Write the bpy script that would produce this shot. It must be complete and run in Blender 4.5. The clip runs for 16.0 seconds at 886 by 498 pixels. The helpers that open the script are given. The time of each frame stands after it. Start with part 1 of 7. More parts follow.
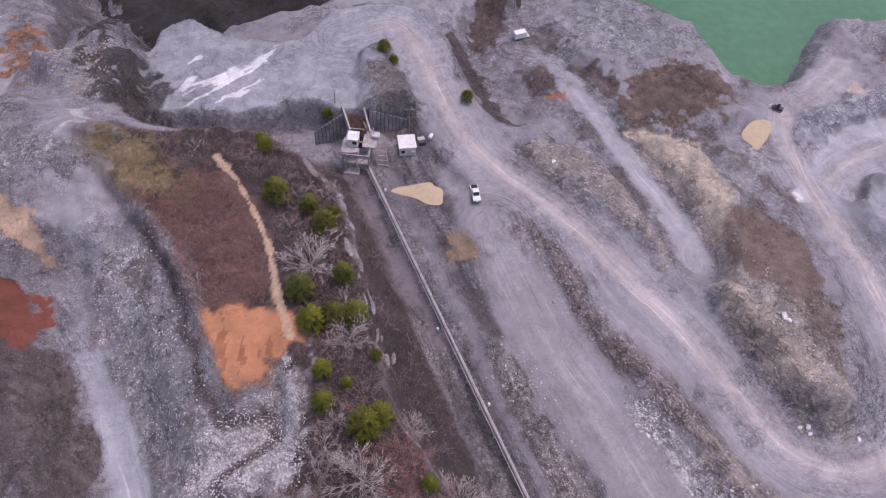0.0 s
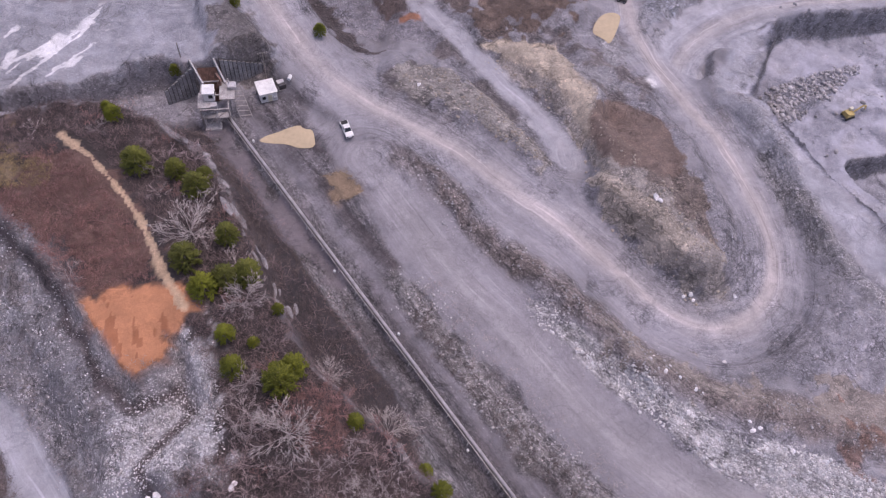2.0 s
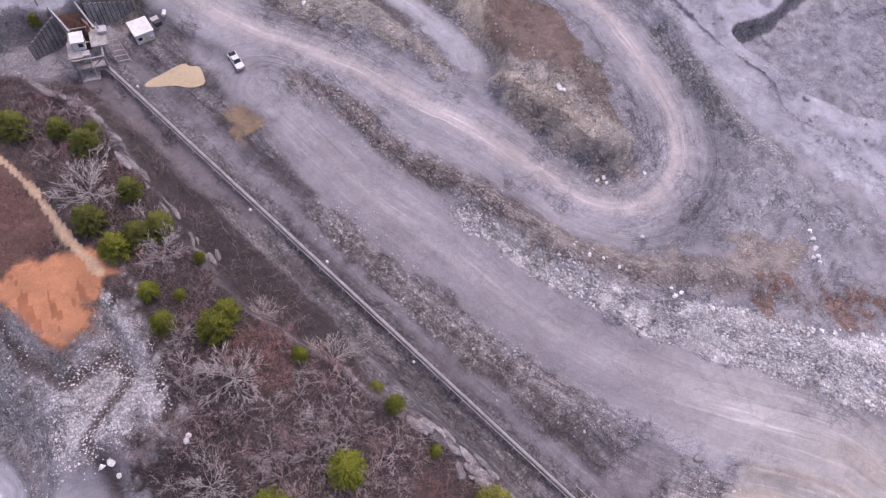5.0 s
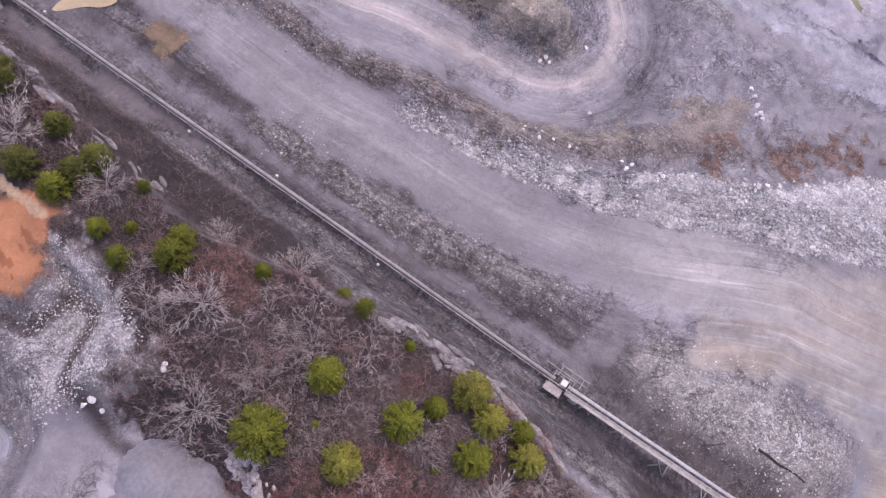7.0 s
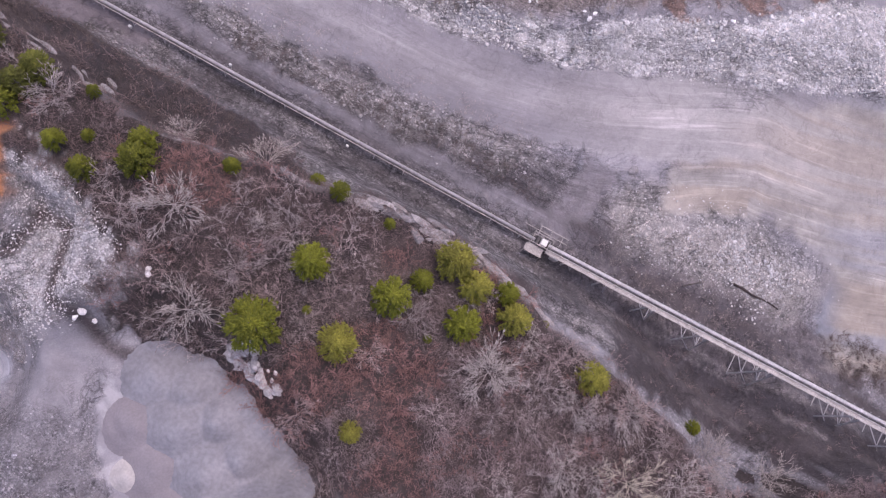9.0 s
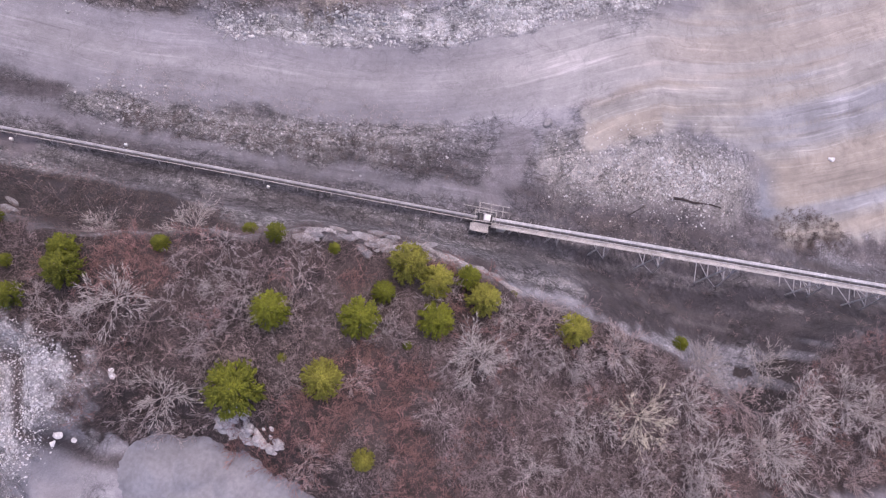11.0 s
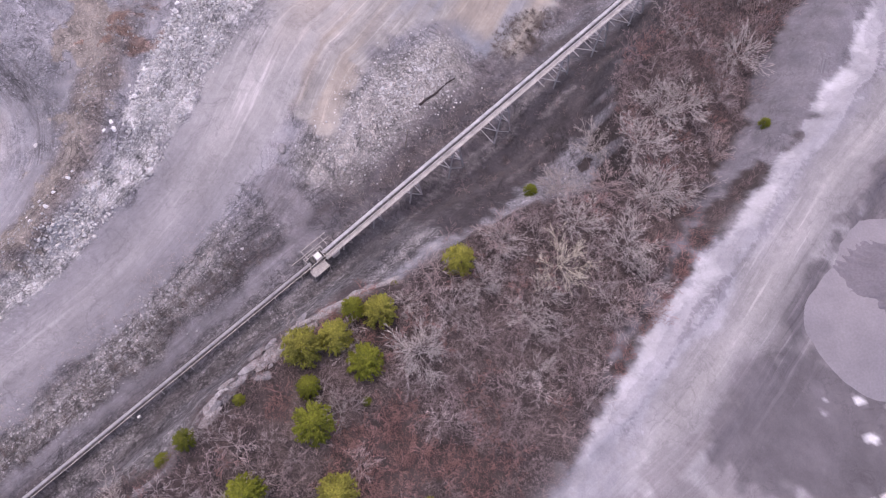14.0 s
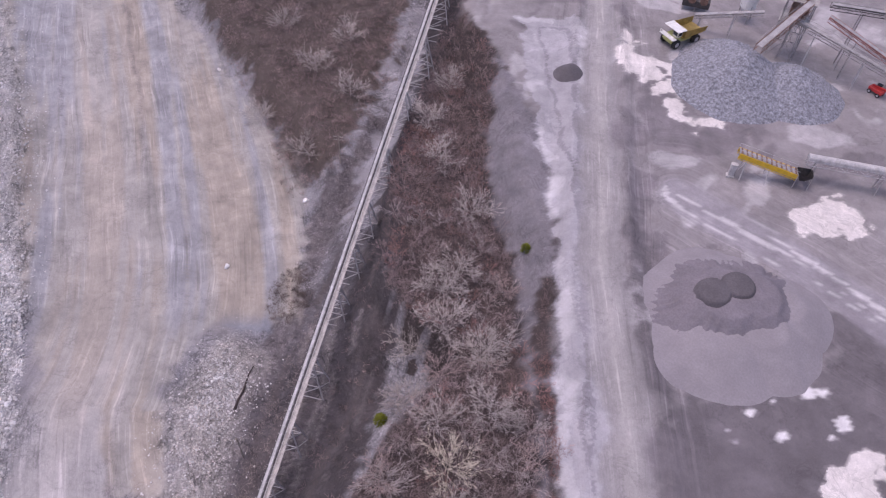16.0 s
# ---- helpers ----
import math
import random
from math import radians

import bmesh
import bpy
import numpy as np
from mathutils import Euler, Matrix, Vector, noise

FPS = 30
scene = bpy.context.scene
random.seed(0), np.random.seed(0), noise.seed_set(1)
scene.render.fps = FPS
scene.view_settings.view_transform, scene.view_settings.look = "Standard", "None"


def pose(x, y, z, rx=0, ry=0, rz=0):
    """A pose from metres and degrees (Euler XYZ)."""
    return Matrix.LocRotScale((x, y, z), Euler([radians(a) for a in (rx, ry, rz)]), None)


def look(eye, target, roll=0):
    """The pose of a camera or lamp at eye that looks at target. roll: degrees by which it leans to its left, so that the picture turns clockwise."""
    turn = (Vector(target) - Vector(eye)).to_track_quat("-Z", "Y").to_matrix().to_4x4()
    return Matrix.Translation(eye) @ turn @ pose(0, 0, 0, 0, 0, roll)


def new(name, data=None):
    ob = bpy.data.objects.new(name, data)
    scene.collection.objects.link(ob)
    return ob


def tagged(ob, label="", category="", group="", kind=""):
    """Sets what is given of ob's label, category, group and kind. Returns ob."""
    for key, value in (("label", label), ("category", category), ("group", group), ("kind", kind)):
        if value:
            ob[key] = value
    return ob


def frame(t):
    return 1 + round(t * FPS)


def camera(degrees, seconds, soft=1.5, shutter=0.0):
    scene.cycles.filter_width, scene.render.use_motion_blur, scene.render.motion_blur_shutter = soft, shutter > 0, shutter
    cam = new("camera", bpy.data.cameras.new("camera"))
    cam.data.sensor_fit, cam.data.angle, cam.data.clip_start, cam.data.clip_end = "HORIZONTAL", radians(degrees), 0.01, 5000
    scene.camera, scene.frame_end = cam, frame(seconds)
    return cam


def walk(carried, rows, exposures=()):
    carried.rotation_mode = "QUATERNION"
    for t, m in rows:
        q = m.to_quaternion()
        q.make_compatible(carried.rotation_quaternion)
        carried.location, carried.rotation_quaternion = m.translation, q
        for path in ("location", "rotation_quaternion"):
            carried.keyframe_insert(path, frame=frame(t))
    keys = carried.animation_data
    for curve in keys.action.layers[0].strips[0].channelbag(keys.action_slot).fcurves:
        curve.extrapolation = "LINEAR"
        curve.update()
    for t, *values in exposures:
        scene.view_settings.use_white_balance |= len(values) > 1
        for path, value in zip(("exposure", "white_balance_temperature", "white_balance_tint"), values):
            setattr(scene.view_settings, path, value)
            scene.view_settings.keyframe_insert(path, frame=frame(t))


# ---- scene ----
import itertools

# ---- camera: a drone hovering at one spot, panning and tilting ----
cam = camera(64.0, 16.0, 1.2)
EYE = (0.0, 0.0, 125.0)
PATH = [
    (0.0, (35.15, -3.48, 4.87)),
    (0.5, (33.75, -3.61, 4.32)),
    (1.0, (32.34, -3.96, 1.77)),
    (1.5, (31.41, -4.76, -4.00)),
    (2.0, (30.71, -5.42, -8.76)),
    (2.5, (29.94, -5.72, -11.30)),
    (3.0, (28.24, -5.96, -13.06)),
    (3.5, (27.57, -6.17, -14.83)),
    (4.0, (27.20, -6.38, -16.67)),
    (4.2, (26.42, -6.48, -17.22)),
    (6.3, (21.09, -7.40, -25.10)),
    (6.5, (19.42, -7.45, -25.90)),
    (7.0, (17.74, -7.59, -27.54)),
    (7.5, (16.27, -7.75, -29.25)),
    (8.0, (14.16, -7.89, -30.85)),
    (8.5, (10.05, -7.99, -32.48)),
    (9.0, (8.43, -8.09, -34.22)),
    (9.2, (8.54, -8.11, -34.92)),
    (11.3, (11.55, -8.99, -56.07)),
    (11.5, (11.79, -9.01, -57.67)),
    (12.0, (12.63, -9.07, -63.52)),
    (12.5, (13.72, -9.04, -70.93)),
    (13.0, (15.08, -8.80, -80.33)),
    (13.5, (16.75, -8.09, -92.45)),
    (14.0, (19.04, -7.03, -105.87)),
    (14.5, (23.38, -5.62, -119.25)),
    (15.0, (29.47, -4.14, -131.10)),
    (15.5, (35.21, -3.23, -137.61)),
    (16.0, (41.06, -2.74, -141.34)),
]
EXPOSURES = [(0.0, 0.13, 6500, 27), (1.5, 0.09, 6500, 27), (3.5, 0.29, 6500, 27), (7.0, 0.24, 6500, 27), (9.2, 0.26, 6500, 27), (12.5, 0.43, 6500, 27), (14.5, 0.26, 6500, 27), (16.0, 0.07, 6500, 27)]
walk(cam, [(t, pose(*EYE, *turn)) for t, turn in PATH], EXPOSURES)

# ---- light: bright overcast sky, a wide pale sun ----
world = bpy.data.worlds.new("overcast_sky")
world.use_nodes = True
scene.world = world
wn = world.node_tree.nodes
sky = wn.new("ShaderNodeTexSky")
sky.sky_type = 'NISHITA'
sky.sun_disc = False
SUN_ELEVATION, SUN_AZIMUTH = 74.0, 65.0     # azimuth clockwise from +y
sky.sun_elevation = radians(SUN_ELEVATION)
sky.sun_rotation = radians(SUN_AZIMUTH)
sky.air_density, sky.dust_density, sky.ozone_density = 1.0, 4.0, 1.0
wn["Background"].inputs["Strength"].default_value = 0.15
world.node_tree.links.new(sky.outputs["Color"], wn["Background"].inputs["Color"])
sun_data = bpy.data.lights.new("sun", 'SUN')
sun_data.energy, sun_data.angle, sun_data.color = 0.75, radians(35), (1.0, 0.96, 0.92)
sun = new("sun", sun_data)
_e, _a = radians(SUN_ELEVATION), radians(SUN_AZIMUTH)
sun.matrix_world = look((math.sin(_a) * math.cos(_e) * 300, math.cos(_a) * math.cos(_e) * 300, math.sin(_e) * 300), (0, 0, 0))

# ---- materials ----
def material(name, color, rough=0.8, metal=0.0, vary=0.25, scale=1.0, bump=0.0, fine=None, rand=0.0):
    """Plain surface with wear at two scales; rand: spread of brightness from piece to piece."""
    m = bpy.data.materials.new(name)
    m.use_nodes = True
    nt = m.node_tree
    n, l = nt.nodes, nt.links
    p = n["Principled BSDF"]
    p.inputs["Roughness"].default_value, p.inputs["Metallic"].default_value = rough, metal
    geo = n.new("ShaderNodeNewGeometry")
    value = None
    for s, d in ((scale, 4), ((fine or scale * 7), 3)):
        t = n.new("ShaderNodeTexNoise")
        t.inputs["Scale"].default_value, t.inputs["Detail"].default_value = s, d
        l.new(geo.outputs["Position"], t.inputs["Vector"])
        r = n.new("ShaderNodeMapRange")
        r.inputs["From Min"].default_value, r.inputs["From Max"].default_value = 0.3, 0.7
        r.inputs["To Min"].default_value, r.inputs["To Max"].default_value = 1 - vary, 1 + vary
        l.new(t.outputs["Fac"], r.inputs["Value"])
        if value is None:
            value = r.outputs["Result"]
        else:
            mu = n.new("ShaderNodeMath")
            mu.operation = 'MULTIPLY'
            l.new(value, mu.inputs[0]), l.new(r.outputs["Result"], mu.inputs[1])
            value = mu.outputs[0]
        last = t
    if rand:
        info = n.new("ShaderNodeObjectInfo")
        isl = geo.outputs["Random Per Island"]
        ad = n.new("ShaderNodeMath")
        ad.operation = 'ADD'
        l.new(info.outputs["Random"], ad.inputs[0]), l.new(isl, ad.inputs[1])
        r = n.new("ShaderNodeMapRange")
        r.inputs["From Max"].default_value = 2.0
        r.inputs["To Min"].default_value, r.inputs["To Max"].default_value = 1 - rand, 1 + rand
        l.new(ad.outputs[0], r.inputs["Value"])
        mu = n.new("ShaderNodeMath")
        mu.operation = 'MULTIPLY'
        l.new(value, mu.inputs[0]), l.new(r.outputs["Result"], mu.inputs[1])
        value = mu.outputs[0]
    vm = n.new("ShaderNodeVectorMath")
    vm.operation = 'SCALE'
    vm.inputs[0].default_value = color
    l.new(value, vm.inputs["Scale"])
    l.new(vm.outputs[0], p.inputs["Base Color"])
    if bump:
        b = n.new("ShaderNodeBump")
        b.inputs["Strength"].default_value, b.inputs["Distance"].default_value = 0.6, bump
        l.new(last.outputs["Fac"], b.inputs["Height"])
        l.new(b.outputs["Normal"], p.inputs["Normal"])
    return m


def soil_material():
    """Quarry ground: soil colour from the layer 'soil'; its alpha says how stony the surface is."""
    m = bpy.data.materials.new("quarry_soil")
    m.use_nodes = True
    nt = m.node_tree
    n, l = nt.nodes, nt.links
    p = n["Principled BSDF"]
    p.inputs["Roughness"].default_value = 0.92
    att = n.new("ShaderNodeAttribute")
    att.attribute_name = "soil"
    geo = n.new("ShaderNodeNewGeometry")
    pos = geo.outputs["Position"]

    def noise_node(scale, detail, rough=0.55, twist=0.0):
        t = n.new("ShaderNodeTexNoise")
        t.inputs["Scale"].default_value, t.inputs["Detail"].default_value = scale, detail
        t.inputs["Roughness"].default_value, t.inputs["Distortion"].default_value = rough, twist
        l.new(pos, t.inputs["Vector"])
        return t.outputs["Fac"]

    def rng(v, a, b, c, d):
        r = n.new("ShaderNodeMapRange")
        for k, x in zip(("From Min", "From Max", "To Min", "To Max"), (a, b, c, d)):
            r.inputs[k].default_value = x
        l.new(v, r.inputs["Value"])
        return r.outputs["Result"]

    def op(kind, a, b):
        x = n.new("ShaderNodeMath")
        x.operation = kind
        for i, v in enumerate((a, b)):
            if isinstance(v, (int, float)):
                x.inputs[i].default_value = v
            else:
                l.new(v, x.inputs[i])
        return x.outputs[0]

    over = n.new("ShaderNodeAttribute")
    over.attribute_name = "cover"
    lane = n.new("ShaderNodeAttribute")
    lane.attribute_name = "lanes"
    calm = rng(att.outputs["Alpha"], 0.0, 0.45, 0.16, 1.0)

    def grain(scale, detail, rough, depth):
        swing = rng(noise_node(scale, detail, rough), 0.3, 0.7, -depth, depth)
        return op('ADD', op('MULTIPLY', swing, calm), 1.0)

    v1 = rng(noise_node(0.12, 5), 0.3, 0.7, 0.92, 1.08)
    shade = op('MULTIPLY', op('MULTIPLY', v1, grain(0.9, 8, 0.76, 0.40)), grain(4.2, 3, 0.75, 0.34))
    # washed dust and mud: folded, sharp-edged sheets a few metres across
    fold = op('MULTIPLY', rng(noise_node(0.16, 9, 0.62, 1.6), 0.3, 0.7, -0.25, 0.25), rng(att.outputs["Alpha"], 0.0, 0.28, 0.30, 1.0))
    shade = op('MULTIPLY', shade, op('ADD', 1.0, fold))
    # small ledges and rills: thin dark broken lines
    rill = op('ABSOLUTE', op('SUBTRACT', noise_node(0.21, 8, 0.6, 0.7), 0.5), 0.0)
    broken = op('MULTIPLY', rng(noise_node(0.09, 4), 0.43, 0.55, 0.0, 1.0), rng(att.outputs["Alpha"], 0.02, 0.3, 0.25, 1.0))
    shade = op('MULTIPLY', shade, op('SUBTRACT', 1.0, op('MULTIPLY', rng(rill, 0.0, 0.026, 0.60, 0.0), broken)))
    # stones: cells of two sizes, light and dark ones, only where stony
    stones = None
    clump = rng(noise_node(0.45, 4, 0.6), 0.40, 0.58, 0.15, 1.0)
    for scale in (1.5, 3.0, 5.6):
        vo = n.new("ShaderNodeTexVoronoi")
        vo.inputs["Scale"].default_value = scale
        l.new(pos, vo.inputs["Vector"])
        sep = n.new("ShaderNodeSeparateColor")
        l.new(vo.outputs["Color"], sep.inputs["Color"])
        ve = n.new("ShaderNodeTexVoronoi")
        ve.feature = 'DISTANCE_TO_EDGE'
        ve.inputs["Scale"].default_value = scale
        l.new(pos, ve.inputs["Vector"])
        body = rng(ve.outputs["Distance"], 0.07, 0.12, 0.0, 1.0)
        pick = rng(sep.outputs[0], 0.45, 0.98, -0.35, 1.25)
        s = op('MULTIPLY', body, pick)
        stones = s if stones is None else op('ADD', stones, s)
    stony = op('MULTIPLY', op('MULTIPLY', stones, clump), att.outputs["Alpha"])
    shade = op('MULTIPLY', shade, rng(stony, -0.5, 1.5, 0.66, 2.3))
    for scale, lo, hi in ((2.2, 0.80, 0.85), (4.4, 0.74, 0.80)):
        sp = n.new("ShaderNodeTexVoronoi")
        sp.inputs["Scale"].default_value = scale
        l.new(pos, sp.inputs["Vector"])
        pick = n.new("ShaderNodeSeparateColor")
        l.new(sp.outputs["Color"], pick.inputs["Color"])
        dot = op('MULTIPLY', rng(sp.outputs["Distance"], 0.24, 0.36, 1.0, 0.0), rng(att.outputs["Alpha"], 0.04, 0.4, 0.0, 1.0))
        shade = op('MULTIPLY', shade, op('ADD', 1.0, op('MULTIPLY', dot, op('SUBTRACT', op('MULTIPLY', rng(pick.outputs[0], lo, hi, 0.0, 1.0), 0.60), op('MULTIPLY', rng(pick.outputs[1], lo, hi, 0.0, 1.0), 0.35)))))
    vm = n.new("ShaderNodeVectorMath")
    vm.operation = 'SCALE'
    # soils with ragged crisp edges over the base
    lap = op('ADD', over.outputs["Alpha"], rng(noise_node(0.8, 7, 0.65), 0.3, 0.7, -0.24, 0.24))
    pair = n.new("ShaderNodeMix")
    pair.data_type = 'RGBA'
    l.new(rng(lap, 0.44, 0.56, 0.0, 1.0), pair.inputs["Factor"])
    l.new(att.outputs["Color"], pair.inputs[6])
    l.new(over.outputs["Color"], pair.inputs[7])
    # wheel lanes: thin pale and dark lines along the tracks
    sep = n.new("ShaderNodeSeparateColor")
    l.new(lane.outputs["Color"], sep.inputs["Color"])
    sway = op('ADD', sep.outputs[0], rng(noise_node(0.025, 3), 0.3, 0.7, -0.9, 0.9))

    def lines(run, cross, lo, hi, shift):
        co = n.new("ShaderNodeCombineXYZ")
        l.new(op('MULTIPLY', sep.outputs[1], run), co.inputs[0])
        l.new(op('MULTIPLY', sway, cross), co.inputs[1])
        co.inputs[2].default_value = shift
        t = n.new("ShaderNodeTexNoise")
        t.inputs["Scale"].default_value, t.inputs["Detail"].default_value = 1.0, 3.0
        l.new(co.outputs[0], t.inputs["Vector"])
        return rng(t.outputs["Fac"], lo, hi, 0.0, 1.0)

    swing = op('SUBTRACT', op('ADD', op('MULTIPLY', lines(0.055, 1.3, 0.56, 0.66, 1.0), 0.34), op('MULTIPLY', lines(0.032, 0.36, 0.50, 0.70, 7.0), 0.20)), op('ADD', op('MULTIPLY', lines(0.045, 1.0, 0.57, 0.68, 4.0), 0.25), op('MULTIPLY', lines(0.028, 0.30, 0.50, 0.70, 11.0), 0.13)))
    def seam(run, cross, shift, wide):
        """Thin dark lines that follow the tracks."""
        co = n.new("ShaderNodeCombineXYZ")
        l.new(op('MULTIPLY', sep.outputs[1], run), co.inputs[0])
        l.new(op('MULTIPLY', sway, cross), co.inputs[1])
        co.inputs[2].default_value = shift
        t = n.new("ShaderNodeTexNoise")
        t.inputs["Scale"].default_value, t.inputs["Detail"].default_value, t.inputs["Roughness"].default_value = 1.0, 7.0, 0.62
        l.new(co.outputs[0], t.inputs["Vector"])
        return rng(op('ABSOLUTE', op('SUBTRACT', t.outputs["Fac"], 0.5), 0.0), 0.0, wide, 1.0, 0.0)

    rough_ground = op('MULTIPLY', rng(att.outputs["Alpha"], 0.03, 0.35, 0.15, 1.0), rng(sep.outputs[2], 0.1, 0.4, 0.0, 0.5))
    shade = op('MULTIPLY', shade, op('SUBTRACT', 1.0, op('MULTIPLY', op('MAXIMUM', seam(0.05, 0.24, 21.0, 0.03), seam(0.09, 0.45, 33.0, 0.02)), rough_ground)))
    fresh = rng(noise_node(0.035, 4, 0.6, 0.6), 0.40, 0.62, 0.35, 1.35)
    shade = op('MULTIPLY', shade, op('ADD', op('MULTIPLY', op('MULTIPLY', swing, fresh), sep.outputs[2]), 1.0))
    l.new(pair.outputs[2], vm.inputs[0])
    l.new(shade, vm.inputs["Scale"])
    l.new(vm.outputs[0], p.inputs["Base Color"])
    height = op('ADD', op('MULTIPLY', op('MULTIPLY', noise_node(1.9, 6, 0.7), calm), 0.5), op('MULTIPLY', stony, 0.55))
    b = n.new("ShaderNodeBump")
    b.inputs["Strength"].default_value, b.inputs["Distance"].default_value = 1.0, 0.8
    l.new(height, b.inputs["Height"])
    l.new(b.outputs["Normal"], p.inputs["Normal"])
    return m
# ---- plan of the place: breaklines, roads and soil areas, metres ----
ROAD_LOWER = [(10.4, 96.4, 0), (18.1, 78.9, 0), (23.8, 66.4, 0), (34.7, 50, 0), (44.5, 33.7, 0), (55.7, 19.6, 0), (73.3, 5, 0), (92.7, -8, 0), (96.7, -16.2, 0), (113.3, -32.6, 0), (153.4, -59.9, 0), (215.4, -97.9, 0)]
ROAD_UPPER = [(-30.4, 145.1, 8), (-18.9, 154, 8), (-11.3, 145.6, 7.5), (-5.7, 132.9, 5.5), (0.2, 122.7, 3), (9.1, 113.9, 1), (21.4, 105.3, 0), (34.3, 94.9, -1), (44.6, 81.5, -1), (44.4, 83.1, -1), (56.9, 68.1, -2), (65.3, 55.1, -2), (73.2, 48.8, -2), (81, 48.5, -2), (89.9, 53.5, -3), (95.7, 61.2, -3), (98.4, 73.2, -3), (97.8, 87.4, -4), (96.4, 102, -4), (93.3, 105.7, -5), (90.2, 121.4, -5.5), (87, 136.8, -6), (88.1, 150.7, -6)]
ROAD_SIDE = [(13.1, 164.2, -6), (20.4, 164.2, -6), (28.4, 155.9, -6), (34.9, 142.9, -5.5), (41.9, 126.2, -4), (50.2, 111.4, -2.5), (55.3, 99.7, -1.5), (54.9, 92.3, -1)]
ROAD_WEST = [(-69.3, 61.5, 10), (-60.6, 51.6, 9), (-53.6, 42.2, 8), (-45.2, 27.9, 8)]
ROAD_YARD = [(-9.8, -32.2, 25), (-2.5, -48.6, 25), (10.1, -66, 26), (26.1, -86.2, 27), (30.1, -93.3, 28), (47.8, -121.6, 29), (64.2, -150.2, 30), (85.1, -187.3, 30)]
ROAD_LAKE = [(80.1, 153.9, -6), (88.4, 152.3, -6), (98.2, 157.9, -6), (111.5, 172.5, -6.5)]
PATH_CLAY = [(-44.9, 89.1, 22), (-39.8, 84.1, 22), (-35.1, 78, 22), (-30.8, 70.8, 22), (-27.3, 61.8, 22), (-22.9, 52.6, 22)]
HILL = [(-56.2, 95.7), (-38.9, 98.4), (-30, 93.6), (-23.2, 86.5), (-19.4, 78.8), (-15.4, 70.5), (-11, 60.6), (-9.6, 55.4), (-3.7, 42.7), (4.3, 30.3), (12.5, 20.6), (15.5, 17.2), (19.3, 9.8), (23.9, 4.2), (25.5, -1.6), (28.7, -10.4), (29, -15.2), (30.9, -23), (33.9, -33.5), (35.3, -44.7), (37.1, -57.1), (55.6, -61.6), (72.8, -81), (93.8, -119.8), (109.9, -149.5), (112.4, -168.8), (61.1, -121.6), (29.8, -81.8), (19, -62.1), (9, -51.4), (2.5, -39.7), (-15.5, -12), (-15.2, -0.2), (-18.4, 7.6), (-25.4, 28.4), (-19, 37.6), (-24.3, 47.5), (-25.1, 44.4), (-30.6, 41.9), (-39.9, 55.8), (-44.3, 64.2), (-49.4, 70.8), (-55.3, 76.4), (-63.4, 84.9), (-73.8, 92.2)]
YARD = [(-17.1, -20.3), (2.4, -38.5), (8.7, -49.9), (18.5, -60.3), (31.3, -79.5), (37, -88.5), (54.5, -103.6), (69.3, -119.6), (83.7, -128.6), (110.4, -149.2), (129, -236.8), (22.8, -347.2), (-39.8, -179.4), (-44.7, -86.4), (-44.7, -92.9), (-52.9, -29.4), (-29.7, -11.9)]
BENCH = [(-69.4, 113.3), (-74, 125.1), (-75.2, 140.7), (-69.4, 145.1), (-56.8, 140.6), (-45.3, 139.9), (-40.4, 143.4), (-36.2, 152.1), (-28.4, 158.2), (-19.6, 159.8), (-12.6, 157.4), (-7.1, 146.8), (-7, 138.2), (-7.8, 122), (-20.7, 121.5), (-27.7, 120), (-32.9, 122.8), (-41, 120.2), (-49, 115.6)]
KNOLL = [(-23.2, 143.6), (-19, 143.6), (-12.5, 133.7), (-8.9, 118.7), (-19.1, 119.3)]
DEEP = [(-95.9, 158.2), (-108, 180.6), (-126.7, 198.5), (-141.7, 212.1), (-74.4, 250.6), (11.8, 267.7), (1.9, 211.8), (-11.5, 206.3), (-35, 205.3), (-50.4, 193.4), (-72.7, 176.7)]
MOUND_NW = [(-97.2, 123.4), (-85.7, 130.5), (-80.8, 126.2), (-78.1, 116.9), (-79.2, 106.7), (-88, 113.4)]
TAN_RIDGE = [(42.1, 128.2), (50.7, 130.1), (60.2, 126.5), (65.7, 111.6), (63, 102.1), (68.1, 90.5), (73.4, 79.9), (79, 67.7), (81.3, 54.6), (74.1, 53), (70.2, 63), (62.4, 73.2), (59.6, 86.4), (59.6, 98.4), (55.8, 112.8), (47.3, 122.3)]
SPUR = [(19.5, 121.9), (34.6, 121), (41, 115), (46.6, 102.3), (50.5, 95.7), (48.4, 93.1), (40.2, 101.4), (27.6, 111.3), (21, 113.9)]
PIT = [(109.3, 112.5), (111, 103.5), (113.7, 93.3), (115.3, 84), (118.9, 78.1), (122.5, 69.6), (123.2, 61.2), (127.4, 53.6), (131.1, 47.6), (150.7, 11.7), (177.2, -10.9), (232.9, 61.8), (307.7, 147.7), (202.5, 195.5), (159.2, 157.4), (136.8, 150.8)]
RIDGE_PIT = [(105.4, 109.2), (108.6, 97.1), (106.2, 78.7), (108.9, 61.9), (113, 49.1)]
PIT_LOW = [(140.8, 95.8), (151.9, 95.6), (169.8, 103.2), (187.2, 111.6), (221.4, 120.9), (242.7, 75.8), (174.4, 53.1), (158, 65.3), (148.5, 76.4)]
